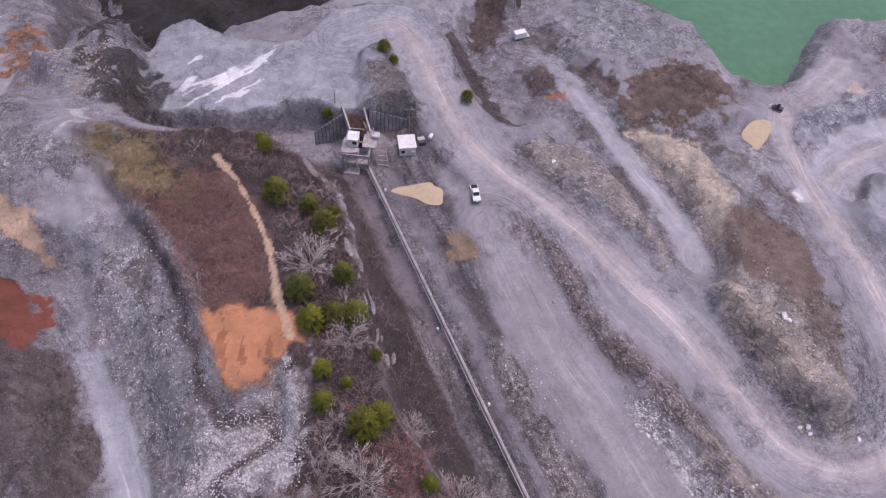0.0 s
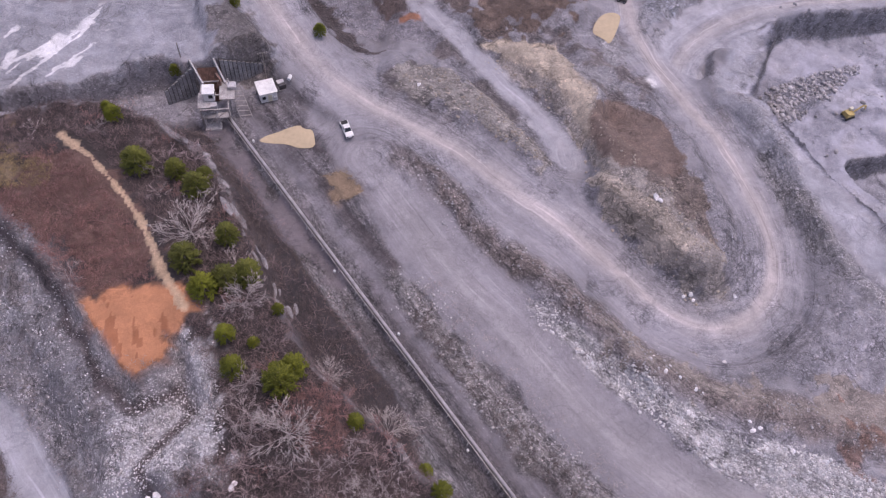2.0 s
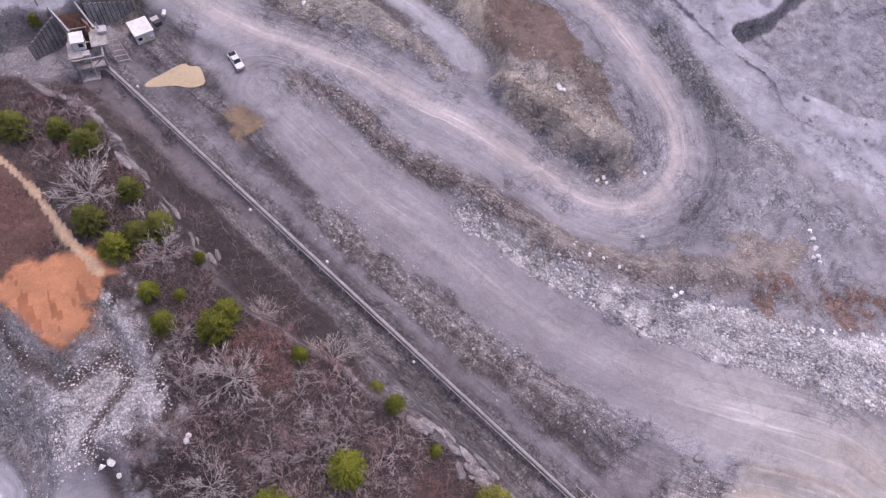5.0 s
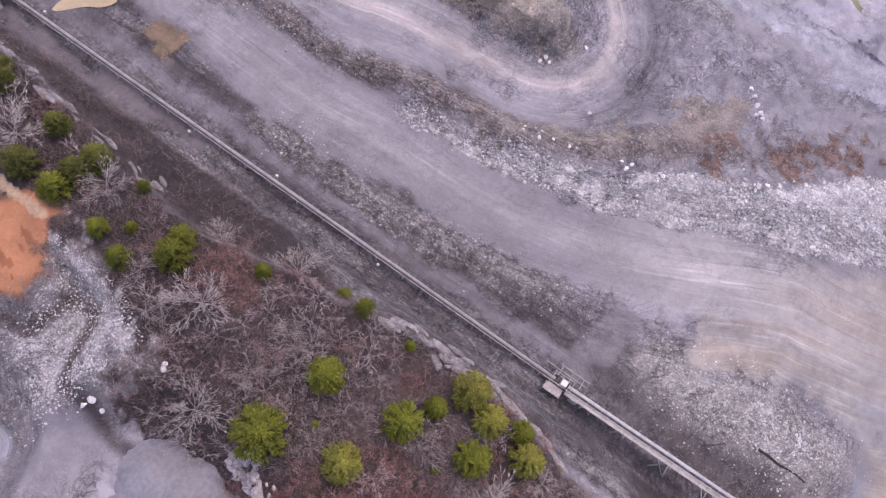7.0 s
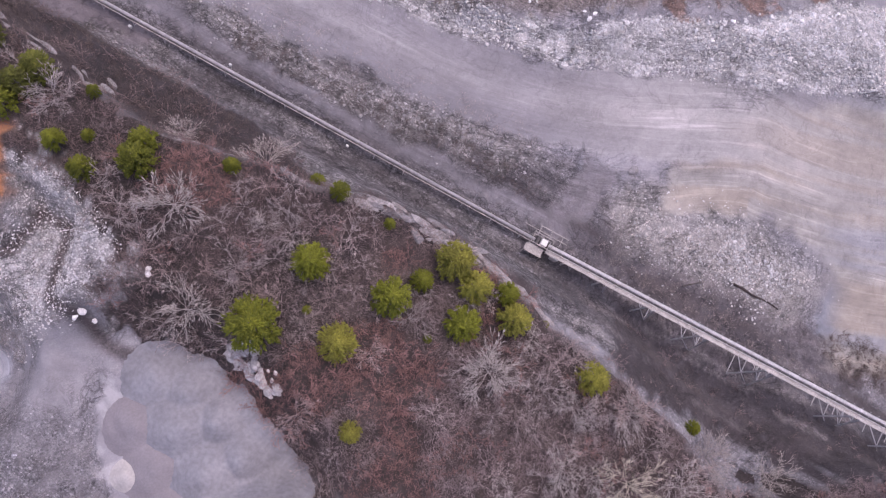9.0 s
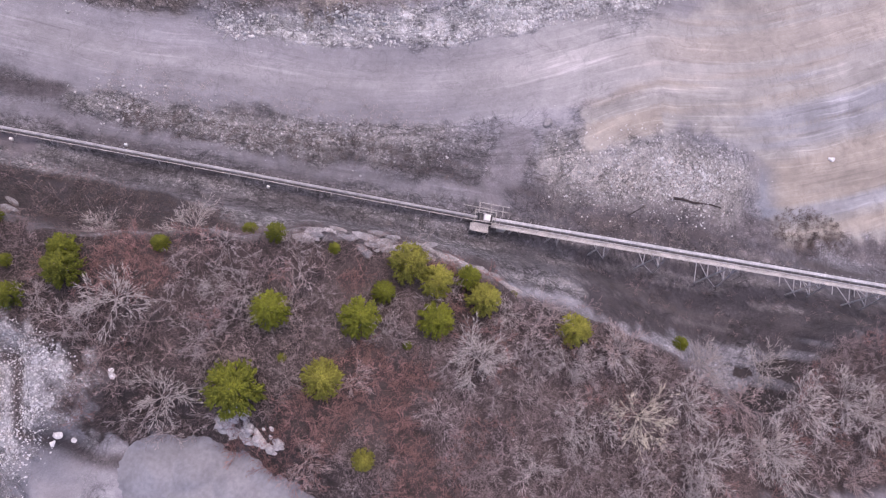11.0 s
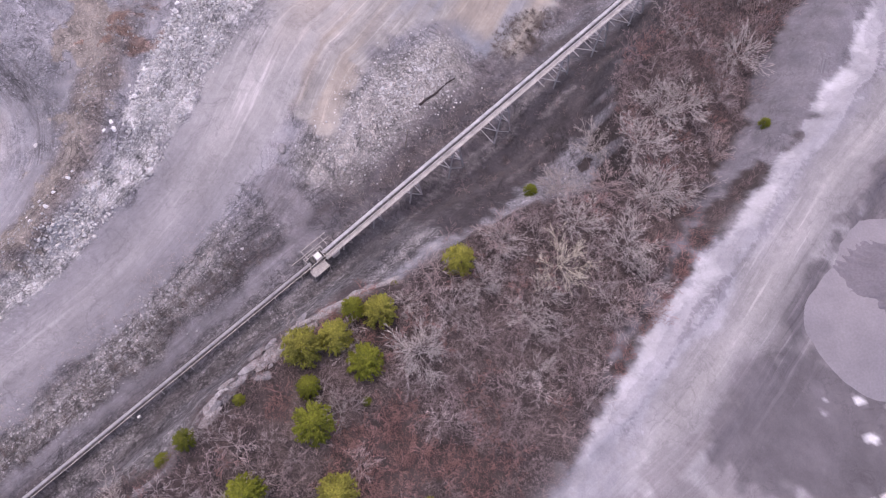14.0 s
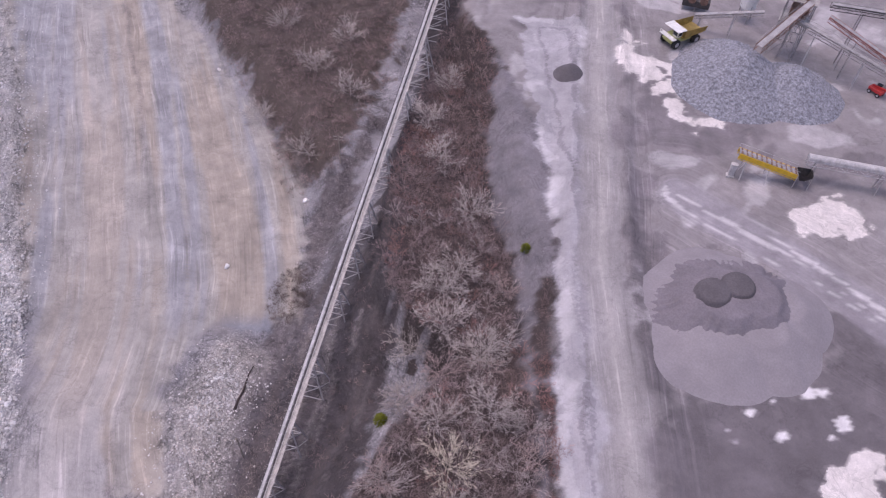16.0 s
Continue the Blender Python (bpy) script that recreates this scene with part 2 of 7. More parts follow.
LAKE = [(49.9, 204.4), (59.8, 200.2), (70.2, 194.8), (76.3, 186.1), (80.4, 177.5), (86.6, 173.4), (93.4, 171.2), (96, 185.3), (100.3, 186.9), (106.2, 193.9), (112.2, 205), (123.6, 206.1), (136.5, 207.1), (173, 214.1), (210.4, 287.7), (30.9, 251.6), (42.2, 221.9)]
COVE = [(-25.3, 205.6), (-11, 195.9), (-5.1, 191.7), (0, 196.4), (3.1, 207.6), (11.7, 232.3), (-27.7, 224.8)]
LOW_N = [(2.8, 150), (2.3, 169.3), (6.7, 180.6), (28.6, 173.8), (37.6, 146.6), (40.7, 132.3), (28.3, 137.6), (16.3, 136.4), (8.5, 144.2)]
FLAT_S = [(80.2, 2.1), (125.5, -22.1), (179.7, -51.9), (254.7, -90.7), (222.8, -121.5), (164.9, -105.5), (123.3, -90.1), (102.5, -82.4), (75.1, -53.4), (86.4, -43.7), (85.2, -28.4), (64.6, -10.9)]
SANDPIT = [(-35.1, 12.2), (-30.2, 15.2), (-25.8, 16.2), (-20.9, 11.9), (-18.1, 3.8), (-17.3, -5.9), (-17.4, -13.9), (-21.3, -23), (-40.9, -18.1), (-39.2, -0.1)]
RIDGE_WHITE = [(30.7, 67.7), (40.2, 56.8), (46.2, 49.1), (54.1, 40), (62.8, 32.1), (76.2, 20.8), (91.2, 11.3), (107.7, 3), (121.9, -2.8), (90.7, 13.7), (114.9, 0.9), (125.8, -20.8), (178.8, -51), (231.8, -79.9)]
RUBBLE_WHITE = [(39.9, 57.4), (51.1, 43.9), (62.7, 32.8), (71.0, 24.9), (83.1, 21.3), (102.6, 8.1), (125.2, 1.8), (142.0, -12.0), (150.0, -24.0), (128.0, -21.5), (112.6, -13.1), (99.9, -4.3), (87.7, 5.4), (68.8, 19.3), (60.6, 28.1), (49.2, 40.0), (39.1, 54.5)]
RIDGE_CONV = [(14.9, 63.8), (22.5, 50.2), (32, 33.4), (42.3, 18.8), (48.7, 11.6)]
RIDGE_S = [(59.5, -11.1), (68.5, -23.5), (76.6, -37.5), (76.3, -36.9), (67.6, -19)]
RIDGE_MID = [(17.5, 95.8), (27.4, 82.3), (27.1, 80.4), (37.1, 67.2), (48.9, 54.2), (56.9, 42.4), (68.6, 35), (81.2, 29.9), (96.8, 22.8)]
CLAY = [(-39.6, 55.3), (-34.6, 57), (-26.4, 58), (-23.1, 56.6), (-21.1, 52), (-23.6, 49.7), (-25.3, 48.3), (-25.6, 44.5), (-30.4, 41.2), (-33.7, 45.3), (-37.1, 49.8)]
GRASS_DRY = [(-73.2, 89.3), (-69.1, 94.5), (-59.7, 92.9), (-52.8, 85), (-45.5, 81.9), (-46.6, 78.3), (-56.1, 79), (-64, 83.4)]
BRUSH_RED = [(-55.7, 77.7), (-43.8, 87.1), (-36.4, 79.1), (-30.6, 69.7), (-26.8, 59.6), (-35.6, 57.2), (-43.8, 65.5), (-50.3, 70.7)]
ROCK_WHITE = [(-26, 45), (-22.9, 49.5), (-18.2, 37.7), (-17.1, 30.1), (-24.8, 27.7), (-35, 26.6), (-35.4, 33.2), (-30.7, 40.9)]
SCREE_WEST = [(-62.7, 63.4), (-58.3, 74.1), (-51.8, 73.7), (-45.2, 65.7), (-41.1, 56.9), (-34.4, 45), (-26.1, 45), (-19.4, 39.1), (-16.9, 27.2), (-39.6, 24.8), (-45.5, 37.1), (-55, 50.8)]
RED_WEST = [(-86.9, 64.8), (-73.5, 62.8), (-68.8, 65.3), (-67.3, 56.4), (-72.1, 52.4), (-81, 52.4)]
RAMP_WEST = [(-87.4, 80.8), (-81.8, 78), (-67.9, 66.6), (-70, 63.8), (-77.4, 67.9), (-84.2, 73.5)]
BRUSH_WEST = [(-85.2, 50.8), (-64.4, 51.1), (-59.2, 45.3), (-52.8, 36), (-47.7, 25.8), (-58.2, 24.7), (-75.7, 31.6)]
STREAKS = [(-61.7, 114.5), (-68.5, 128), (-64.4, 132.8), (-52.6, 129.6), (-46.4, 138.4), (-42.6, 135.4), (-49.1, 121.2), (-55.9, 116.7)]
TAN = [(43.0, 133.7), (48.3, 135.4), (54.4, 135.0), (63.2, 133.9), (62.2, 120.3), (64.9, 108.6), (61.4, 102.1), (60.6, 97.4), (59.7, 106.6), (57.6, 115.2), (53.5, 121.8), (48.8, 126.3)]
TAN_LOW = [(58.4, 88.6), (62.6, 83.5), (68.4, 77.5), (72.5, 72.5), (74.5, 66.0), (71.3, 64.2), (65.2, 70.3), (60.4, 77.2)]
BROWN = [(64.3, 106.4), (73.0, 111.1), (80.2, 106.8), (82.5, 100.3), (83.3, 91.9), (81.4, 85.9), (72.7, 82.2), (68.5, 84.5), (64.4, 85.8), (61.9, 91.0), (60.9, 98.1), (61.4, 101.5)]
BROWN_N = [(46.5, 152), (58.5, 164.5), (69.2, 160.3), (75.1, 152), (70.2, 144.7), (57.6, 139.6), (44.2, 140.7)]
BROWN_N2 = [(15, 153.7), (22, 157.7), (29.9, 153.8), (29.8, 148.2), (22.1, 146.9)]
RED_N = [(22.1, 148), (29.8, 149.7), (28.2, 144.6), (22.9, 144.8)]
RED_E = [(86.2, 26.4), (95, 25.3), (102.3, 20.7), (114.9, 18.7), (124.2, 13.9), (130.8, 8.1), (129.1, 6), (110.1, 12.3), (103.5, 11.8), (94.4, 18)]
TAN_E = [(53.5, 50.3), (67.1, 38.9), (83.6, 31.6), (97.2, 34.3), (105.1, 27.9), (104.3, 22.5), (84.9, 26.8), (65.2, 35.6), (53.7, 43.4)]
PUDDLE = [(-13.5, 102.9), (-11.8, 104.3), (-8.9, 105.2), (-6.8, 106.2), (-4.1, 107.0), (-3.4, 105.7), (-1.4, 105.4), (-1.1, 103.1), (-1.1, 100.5), (-3.2, 100.1), (-5.2, 100.5), (-6.6, 101.4), (-8.5, 101.9), (-10.6, 102.1)]
PUDDLE_N = [(74.7, 139), (78.7, 145.1), (82.4, 146.9), (85.5, 145.7), (83.5, 141.2), (78.8, 133.9), (78, 136.4)]
PUDDLE_B = [(0.4, 91.9), (5.2, 94.9), (7.8, 88.3), (5.2, 85), (1.4, 86.7)]
WET = [(-25.9, 107), (-21, 109.5), (-10.5, 89.6), (2.2, 71.5), (1.5, 66.2), (-8.3, 72.8), (-16.1, 85.9)]
POND_PIT = [(171.7, 49.2), (171.4, 43.5), (180.8, 36.7), (202.9, 31.6), (206.3, 48.6), (181.1, 58.4)]
DARK_STRIP = [(50.8, -8.6), (57.3, -21.5), (67.4, -41.4), (72.1, -57.5), (67.9, -53.5), (55.7, -26.7), (48.5, -10.4)]
DARK_CUT = [(57.8, 4.2), (61, -0.5), (50.6, -5.2), (44.9, -6), (42.2, 0.8), (49.2, 1.1)]
BLUE_CUT = [(100.2, -39.8), (88.1, -48.2), (74.9, -55.6), (71.5, -50.8), (84.2, -41.8), (94.2, -35.2)]
BRUSH_S = [(201.8, -125.6), (156.9, -104.4), (124.1, -91.9), (104.4, -77.6), (95.7, -88), (110.5, -121.1), (146.6, -178.8)]
GULLY_S = [(79.4, -49.2), (86.2, -58.7), (83.3, -64.3), (76.9, -58.3), (75.2, -51.4)]
BANK_PALE = [(-8.5, -27.5), (1.5, -37.6), (8.6, -46.0), (14.9, -53.8), (22.0, -66.2), (35.8, -86.6), (45.1, -98.7), (68.7, -124.3), (82.0, -141.0), (70.0, -152.0), (55.6, -133.0), (36.0, -103.0), (21.0, -80.2), (8.3, -62.2), (-4.5, -42.8), (-15.0, -32.0)]
BANK_SHADE = [(1.1, -34.3), (9.2, -44), (15.3, -52.2), (21.9, -58.9), (33.1, -78.4), (29.7, -78.9), (19.1, -63.2), (10.7, -53.3), (3.6, -42.1), (7.5, -44.9), (20.6, -62.3), (37, -89.8), (46.1, -103.1), (60.6, -115.1), (70.5, -120.3), (79.2, -127.9), (57.1, -93.2), (41.5, -81.9), (27.6, -63.5), (20.2, -55.9), (9.7, -43.1)]
WHITE_Y1 = [(57.4, -145.2), (59, -153.8), (50.5, -148.3), (41.2, -147.6), (34.3, -136.5), (27.3, -136.1), (28.9, -130.8), (36.2, -134.7), (47.1, -139.1)]
WHITE_Y2 = [(60.3, -118.4), (59.9, -127.3), (60.5, -135.9), (51.3, -118.4), (46.3, -110.2), (51, -110.9)]
WHITE_Y3 = [(3.2, -120.9), (-2.6, -130.2), (-9, -127.6), (-7.4, -122.3), (-2.1, -118.6)]
WHITE_Y4 = [(-21.7, -75.1), (-26.8, -82.9), (-29.5, -73.7), (-23.1, -68.4)]
DARK_Y = [(26.9, -98.6), (14.5, -90.8), (10.3, -78.3), (2.4, -70.9), (-11, -84.9), (-13.8, -105.2), (-32.3, -107.2), (-39.1, -76.4), (-5.8, -48.9), (13.3, -75.8)]
GULLY_W = [(47.3, -20.4), (55.9, -35), (63.5, -53.1), (71.4, -69.9), (80.7, -87.8), (105.1, -129.1), (124.2, -160.1), (112.5, -161.6), (95.8, -129.8), (74.1, -88.1), (60.5, -69.6), (50.8, -56), (45.9, -44.4), (34.2, -27.8)]
GULLY_E = [(55.1, -15.4), (64.3, -26.9), (72.3, -39.4), (76.2, -50.6), (79.1, -60), (81.4, -71.1), (89.1, -88.8), (103.3, -117.6), (104.5, -116.6), (96.8, -92.9), (98.8, -82.9), (89.7, -68.5), (77.3, -61.6), (68, -43.1), (50.7, -19.1)]
RED_NW = [(-121.6, 144), (-107.3, 146.6), (-102.4, 131.8), (-103.6, 125.4), (-110.4, 120.2)]
DARK_NW = [(-88.0, 140.0), (-82.0, 134.6), (-76.0, 127.0), (-74.2, 126.6), (-70.2, 115.5), (-73.0, 112.0), (-79.0, 110.5), (-83.5, 118.0), (-86.5, 125.2), (-89.0, 133.0)]
WHITE_NW = [(-78.0, 87.2), (-78.6, 90.4), (-77.3, 92.8), (-77.7, 98.1), (-79.6, 104.1), (-76.8, 101.7), (-74.0, 94.5), (-75.6, 91.3), (-76.1, 87.8)]
ROCKS_NW = [(-96.2, 92), (-86, 95.2), (-70.5, 91.2), (-66.3, 85.7), (-74.3, 83.1), (-92.9, 84.9)]
TRACK_Y = [(23, -112.1), (10.4, -110.8), (-0.9, -110.8), (-10.1, -109), (-22.5, -107)]
WHITE_SPOTS = [(-7.9, -75.9, 26), (-10, -80.6, 26), (-13.7, -75.8, 26), (-6.6, -71.2, 26), (-8.1, -70.2, 26), (-20.7, -83.6, 26), (-19.9, -80.5, 26), (-15.8, -87.4, 26), (-10.8, -86, 26), (-13.6, -85.7, 26)]
RUBBLE_PIT = [(118.6, 119.9), (138.1, 128), (159.4, 132), (143.7, 120.5), (126.8, 112.2), (119.7, 112.3)]
BLUE_SLOPE = [(127, 56), (128.1, 45.4), (130.8, 23.1), (140.8, 9.3), (150.5, 21.1), (145.1, 41.8), (142.1, 49.9)]
DARK_N = [(-5.7, 160.6), (0.5, 159.3), (9.7, 143.6), (18, 129.4), (13.2, 128), (4.9, 137.5), (-1.7, 148.4)]
BROWN_SHORE = [(0.5, 184.3), (6.3, 189.6), (15.1, 185.5), (12, 174.2), (6.1, 160.6), (0.8, 167.1)]
BROWN_N3 = [(28.2, 160.6), (37.8, 161), (43.7, 152.6), (41.8, 146.8), (34.4, 153.4)]
BROWN_N4 = [(42.3, 145.7), (53.6, 145.4), (57.6, 139.6), (49.8, 135.3), (42.6, 137.3)]
RUBBLE_N = [(26.9, 178.1), (44.3, 189.3), (59.3, 183.7), (69.9, 172.5), (61, 166), (45.9, 158.8), (33.3, 165.1)]
RUBBLE_LIP = [(88.9, 146.4), (103.8, 154.7), (120.1, 163.7), (133.1, 168.1), (130.5, 159.6), (106, 150.6), (94.6, 141), (87.4, 138.9)]
TERRACE = [(91.1, 130.3), (95.9, 137.1), (105.8, 148.8), (118.1, 155.2), (133.5, 159.3), (153.7, 169.3), (204.2, 171.4), (181.6, 145.8), (148.8, 148.4), (129.1, 142.2), (106.2, 131), (102.9, 122.8), (95.1, 117.9), (92.1, 120.7)]
ROAD_EAST = [(89.8, 110.1, -4.5), (91.1, 119.4, -5.5), (97.7, 129.9, -7), (108.9, 139.5, -8), (123.9, 147, -8), (150, 151.5, -8), (179.6, 152.9, -8)]
TAN_LAKE = [(105.2, 170.2), (111.8, 173.8), (113.7, 168), (113.3, 163.2), (103.8, 160.5)]
WHITE_PATCH_N = [(85.1, 120.6), (87.5, 121.9), (89.4, 119.4), (88.2, 117.1), (85.6, 118)]
BROWN_R = [(65.5, 103.2), (77.5, 98.5), (83.9, 87.4), (83.7, 71.2), (79.9, 64.6), (73.2, 76.4), (66.9, 88)]
# ---- trees: x, y and crown radius ----
EVERGREENS_NORTH = [(-31.8, 81.8, 2.4), (-36.1, 92.2, 1.5), (-37.7, 95, 0.9), (-25.2, 79.8, 1.8), (-21.6, 75.4, 2.2), (-20.3, 78.1, 1.4), (-22.8, 60.7, 2.4), (-19.8, 54.9, 2.2), (-16.5, 56.4, 2.2), (-13.2, 57.3, 2.2), (-16.3, 64.6, 1.9), (-16.7, 47.1, 1.5), (-12.6, 45.7, 0.9), (-15.7, 41.9, 1.8), (-8.7, 38.4, 2.5), (-6.7, 40.4, 2), (1.8, 30.8, 1.1), (-40.5, 98.3, 0.8), (-30.2, 120.1, 1.3), (2.1, 130.6, 1.5), (-19.2, 138, 1.5), (-16.6, 135.7, 1.2)]
EVERGREENS_SOUTH = [(12.5, 19.4, 1.3), (16, 11.8, 0.8), (11.8, 25, 1.1), (1.6, 31.2, 1), (3.6, 13.3, 2.4), (-7.7, 10.2, 3.5), (0.4, 1.6, 2.5), (10.2, 2.7, 2.6), (15.3, 2.3, 1.5), (20.7, 1.9, 2.6), (21.1, -2.8, 2.2), (24.6, -6.3, 1.6), (16.6, -6.1, 2.3), (23.1, -9.8, 2.2), (11.4, -5.1, 0.6), (28.6, -13.9, 0.6), (28.3, -23.6, 2.2), (-4.8, -9.6, 1.4), (-0.6, 8, 0.6), (-8.7, 50.7, 0.9), (41.6, -43.1, 1.1), (39.9, -83.3, 0.9)]
BARE_NORTH = [(-22, 66.2, 4.3), (-1.7, 42.6, 2.7), (-13.8, 51.6, 3.1), (-7.8, 30.4, 5), (6.7, 31.1, 3.7), (12.4, 16, 2), (1.4, 20.9, 2.2), (-5.4, 18.6, 2.9), (-14.5, 17.4, 3.9), (-13.4, 53.2, 2.9), (10.8, -1.3, 3.2), (-1.9, 42, 2.3), (-13.6, 39.3, 2.4), (3.3, -2.1, 2.5), (15.9, -13.9, 4), (20.6, -20, 3.2), (29.9, -31.3, 3.6), (24.2, -26.3, 2.9), (-9.8, -3.6, 3.2), (17.4, -31.5, 3.3), (1, 22, 1.7), (24, -13.7, 2.4)]
BARE_SOUTH = [(23.7, -38.8, 5.9), (29.5, -43.6, 3.8), (46.5, -56.7, 5.3), (47.3, -66.3, 5.3), (32.3, -58.8, 5.3), (40.2, -46.5, 3.3), (35.6, -51.4, 3.4), (23.6, -25.4, 2.8), (29.6, -30.8, 2.8), (16.8, -13.8, 3.6), (12.6, -34.8, 3), (13.4, -47.7, 3.6), (9.3, -29.8, 2.7), (22.3, -48.1, 3.3), (19.3, -34.7, 3.2), (41.3, -60.1, 7.8), (31.9, -60.4, 5.7), (47.8, -71.5, 5.7), (39.8, -47.9, 3.7), (23.9, -49.4, 4.2), (15.3, -44.7, 3.5), (30.5, -30.8, 3.4), (54.3, -85.5, 4.5)]
BARE_YARD = [(69.7, -93.9, 4.6), (80.2, -102.9, 4.3), (84.5, -116.6, 4), (37.9, -74.1, 3.1), (17.2, -50.7, 3.1)]
BARE_GULLY = [(128, -126.4, 6.4), (125.2, -110.2, 6.1), (148.4, -119.5, 6.6), (129.7, -92.3, 4.1), (106.9, -88.3, 4.1), (111.5, -109, 5)]
OUTCROP = [(-12.3, 10.0), (-10.6, 1.3)]
FALLEN = [(67.8, -30.3), (72.5, -39.0)]
ROW_STONES = [(73.5, 57.0, 0.8), (73.8, 55.7, 0.6), (72.1, 56.8, 0.6), (83.5, 55.9, 0.6), (109.4, 29.6, 0.8), (109.0, 27.6, 0.9), (108.4, 25.6, 0.8), (107.2, 25.9, 0.7), (108.0, 24.4, 0.7), (109.7, 31.3, 0.7), (101.4, -3.8, 0.8), (105.3, -1.2, 0.6), (101.9, -4.6, 0.6), (96.4, -52.5, 0.8), (75.2, 41.4, 0.6), (24.0, 116.3, 0.8), (69.6, 77.2, 1.1), (70.2, 76.2, 0.8), (96.7, -52.9, 0.5), (98.6, -79.1, 1.0), (156.5, -100.1, 0.8), (-16.0, 24.4, 0.7), (-26.8, 25.6, 0.9), (-28.2, 25.5, 0.7), (-26.5, 23.9, 0.6), (-15.8, 24.8, 0.7)]

# ---- ground: one sheet from the pit to the horizon ----
_tables = [np.random.RandomState(40 + k).rand(256, 256) for k in range(6)]


def lattice(x, y, k=0):
    """Smooth value noise from 0 to 1, one cell a unit."""
    tab = _tables[k % 6]
    xi, yi = np.floor(x).astype(int), np.floor(y).astype(int)
    fx, fy = x - xi, y - yi
    fx, fy = fx * fx * (3 - 2 * fx), fy * fy * (3 - 2 * fy)
    a, b = tab[xi & 255, yi & 255], tab[(xi + 1) & 255, yi & 255]
    c, d = tab[xi & 255, (yi + 1) & 255], tab[(xi + 1) & 255, (yi + 1) & 255]
    return (a * (1 - fx) + b * fx) * (1 - fy) + (c * (1 - fx) + d * fx) * fy


def fbm(x, y, size, octaves=4, k=0):
    """Layered noise, about -1 to 1, largest forms of that size in metres."""
    out, amp, tot = 0, 1.0, 0.0
    for o in range(octaves):
        out = out + amp * (lattice(x / size + 17.3 * o, y / size + 5.1 * o, k + o) * 2 - 1)
        tot += amp
        amp *= 0.5
        size *= 0.5
    return out / tot * 1.6


def smooth(v):
    v = np.clip(v, 0, 1)
    return v * v * (3 - 2 * v)


def line_dist(x, y, pts):
    """Distance from a polyline, the height along it, the way along it and the side (left positive); 1000 far from it."""
    near = (x > min(p[0] for p in pts) - 48) & (x < max(p[0] for p in pts) + 48) & (y > min(p[1] for p in pts) - 48) & (y < max(p[1] for p in pts) + 48)
    if not near.all():
        found = (np.full(x.shape, 1e3), np.zeros(x.shape), np.zeros(x.shape), np.zeros(x.shape))
        if near.any():
            for whole, bit in zip(found, line_dist(x[near], y[near], pts)):
                whole[near] = bit
        return found
    best = np.full(x.shape, 1e9)
    height, along, side = np.zeros_like(best), np.zeros_like(best), np.zeros_like(best)
    run = 0.0
    for a, b in zip(pts[:-1], pts[1:]):
        dx, dy = b[0] - a[0], b[1] - a[1]
        length = max(1e-6, math.hypot(dx, dy))
        t = np.clip(((x - a[0]) * dx + (y - a[1]) * dy) / length ** 2, 0, 1)
        ex, ey = x - (a[0] + t * dx), y - (a[1] + t * dy)
        d = np.hypot(ex, ey)
        m = d < best
        best = np.where(m, d, best)
        if len(a) > 2:
            height = np.where(m, a[2] + t * (b[2] - a[2]), height)
        along = np.where(m, run + t * length, along)
        side = np.where(m, np.sign(dx * ey - dy * ex), side)
        run += length
    return best, height, along, side


def inside(x, y, poly):
    """Signed distance to a closed outline: positive inside; -1000 far from it."""
    near = (x > min(p[0] for p in poly) - 48) & (x < max(p[0] for p in poly) + 48) & (y > min(p[1] for p in poly) - 48) & (y < max(p[1] for p in poly) + 48)
    if not near.all():
        found = np.full(x.shape, -1e3)
        if near.any():
            found[near] = inside(x[near], y[near], poly)
        return found
    d = line_dist(x, y, poly + poly[:1])[0]
    odd = np.zeros(x.shape, bool)
    for (ax, ay), (bx, by) in zip(poly, poly[1:] + poly[:1]):
        c = (ay > y) != (by > y)
        with np.errstate(divide='ignore', invalid='ignore'):
            odd ^= c & (x < (bx - ax) * (y - ay) / (by - ay if by != ay else 1e-9) + ax)
    return np.where(odd, d, -d)


CONV_A, CONV_B = np.array((-19.6, 109.5)), np.array((40.6, -3.6))   # first conveyor, hopper to drive
CONV_DIR = (CONV_B - CONV_A) / np.linalg.norm(CONV_B - CONV_A)
CONV_END = np.array((111.0, -151.5))                                # head of the second conveyor


HOPPER_PAD = [(-33.5, 114.6), (-26.2, 117.4), (-24.5, 118.4), (-20.8, 119.9), (-8.0, 124.9), (-3.5, 120), (4, 110), (2, 98), (-14, 94), (-25, 103), (-31, 109)]


def rounded(pts, rounds=3):
    """A line with its corners rounded off."""
    for _ in range(rounds):
        out = [pts[0]]
        for a, b in zip(pts[:-1], pts[1:]):
            out += [tuple(u * 0.75 + v * 0.25 for u, v in zip(a, b)), tuple(u * 0.25 + v * 0.75 for u, v in zip(a, b))]
        pts = out + [pts[-1]]
    return pts


ROAD_LOWER, ROAD_UPPER, ROAD_SIDE, ROAD_YARD, ROAD_WEST, TRACK_Y, ROAD_EAST = (rounded(p, 2) for p in (ROAD_LOWER, ROAD_UPPER, ROAD_SIDE, ROAD_YARD, ROAD_WEST, TRACK_Y, ROAD_EAST))


def east_of_conveyor(x, y):
    return (x - CONV_A[0]) * -CONV_DIR[1] + (y - CONV_A[1]) * CONV_DIR[0]


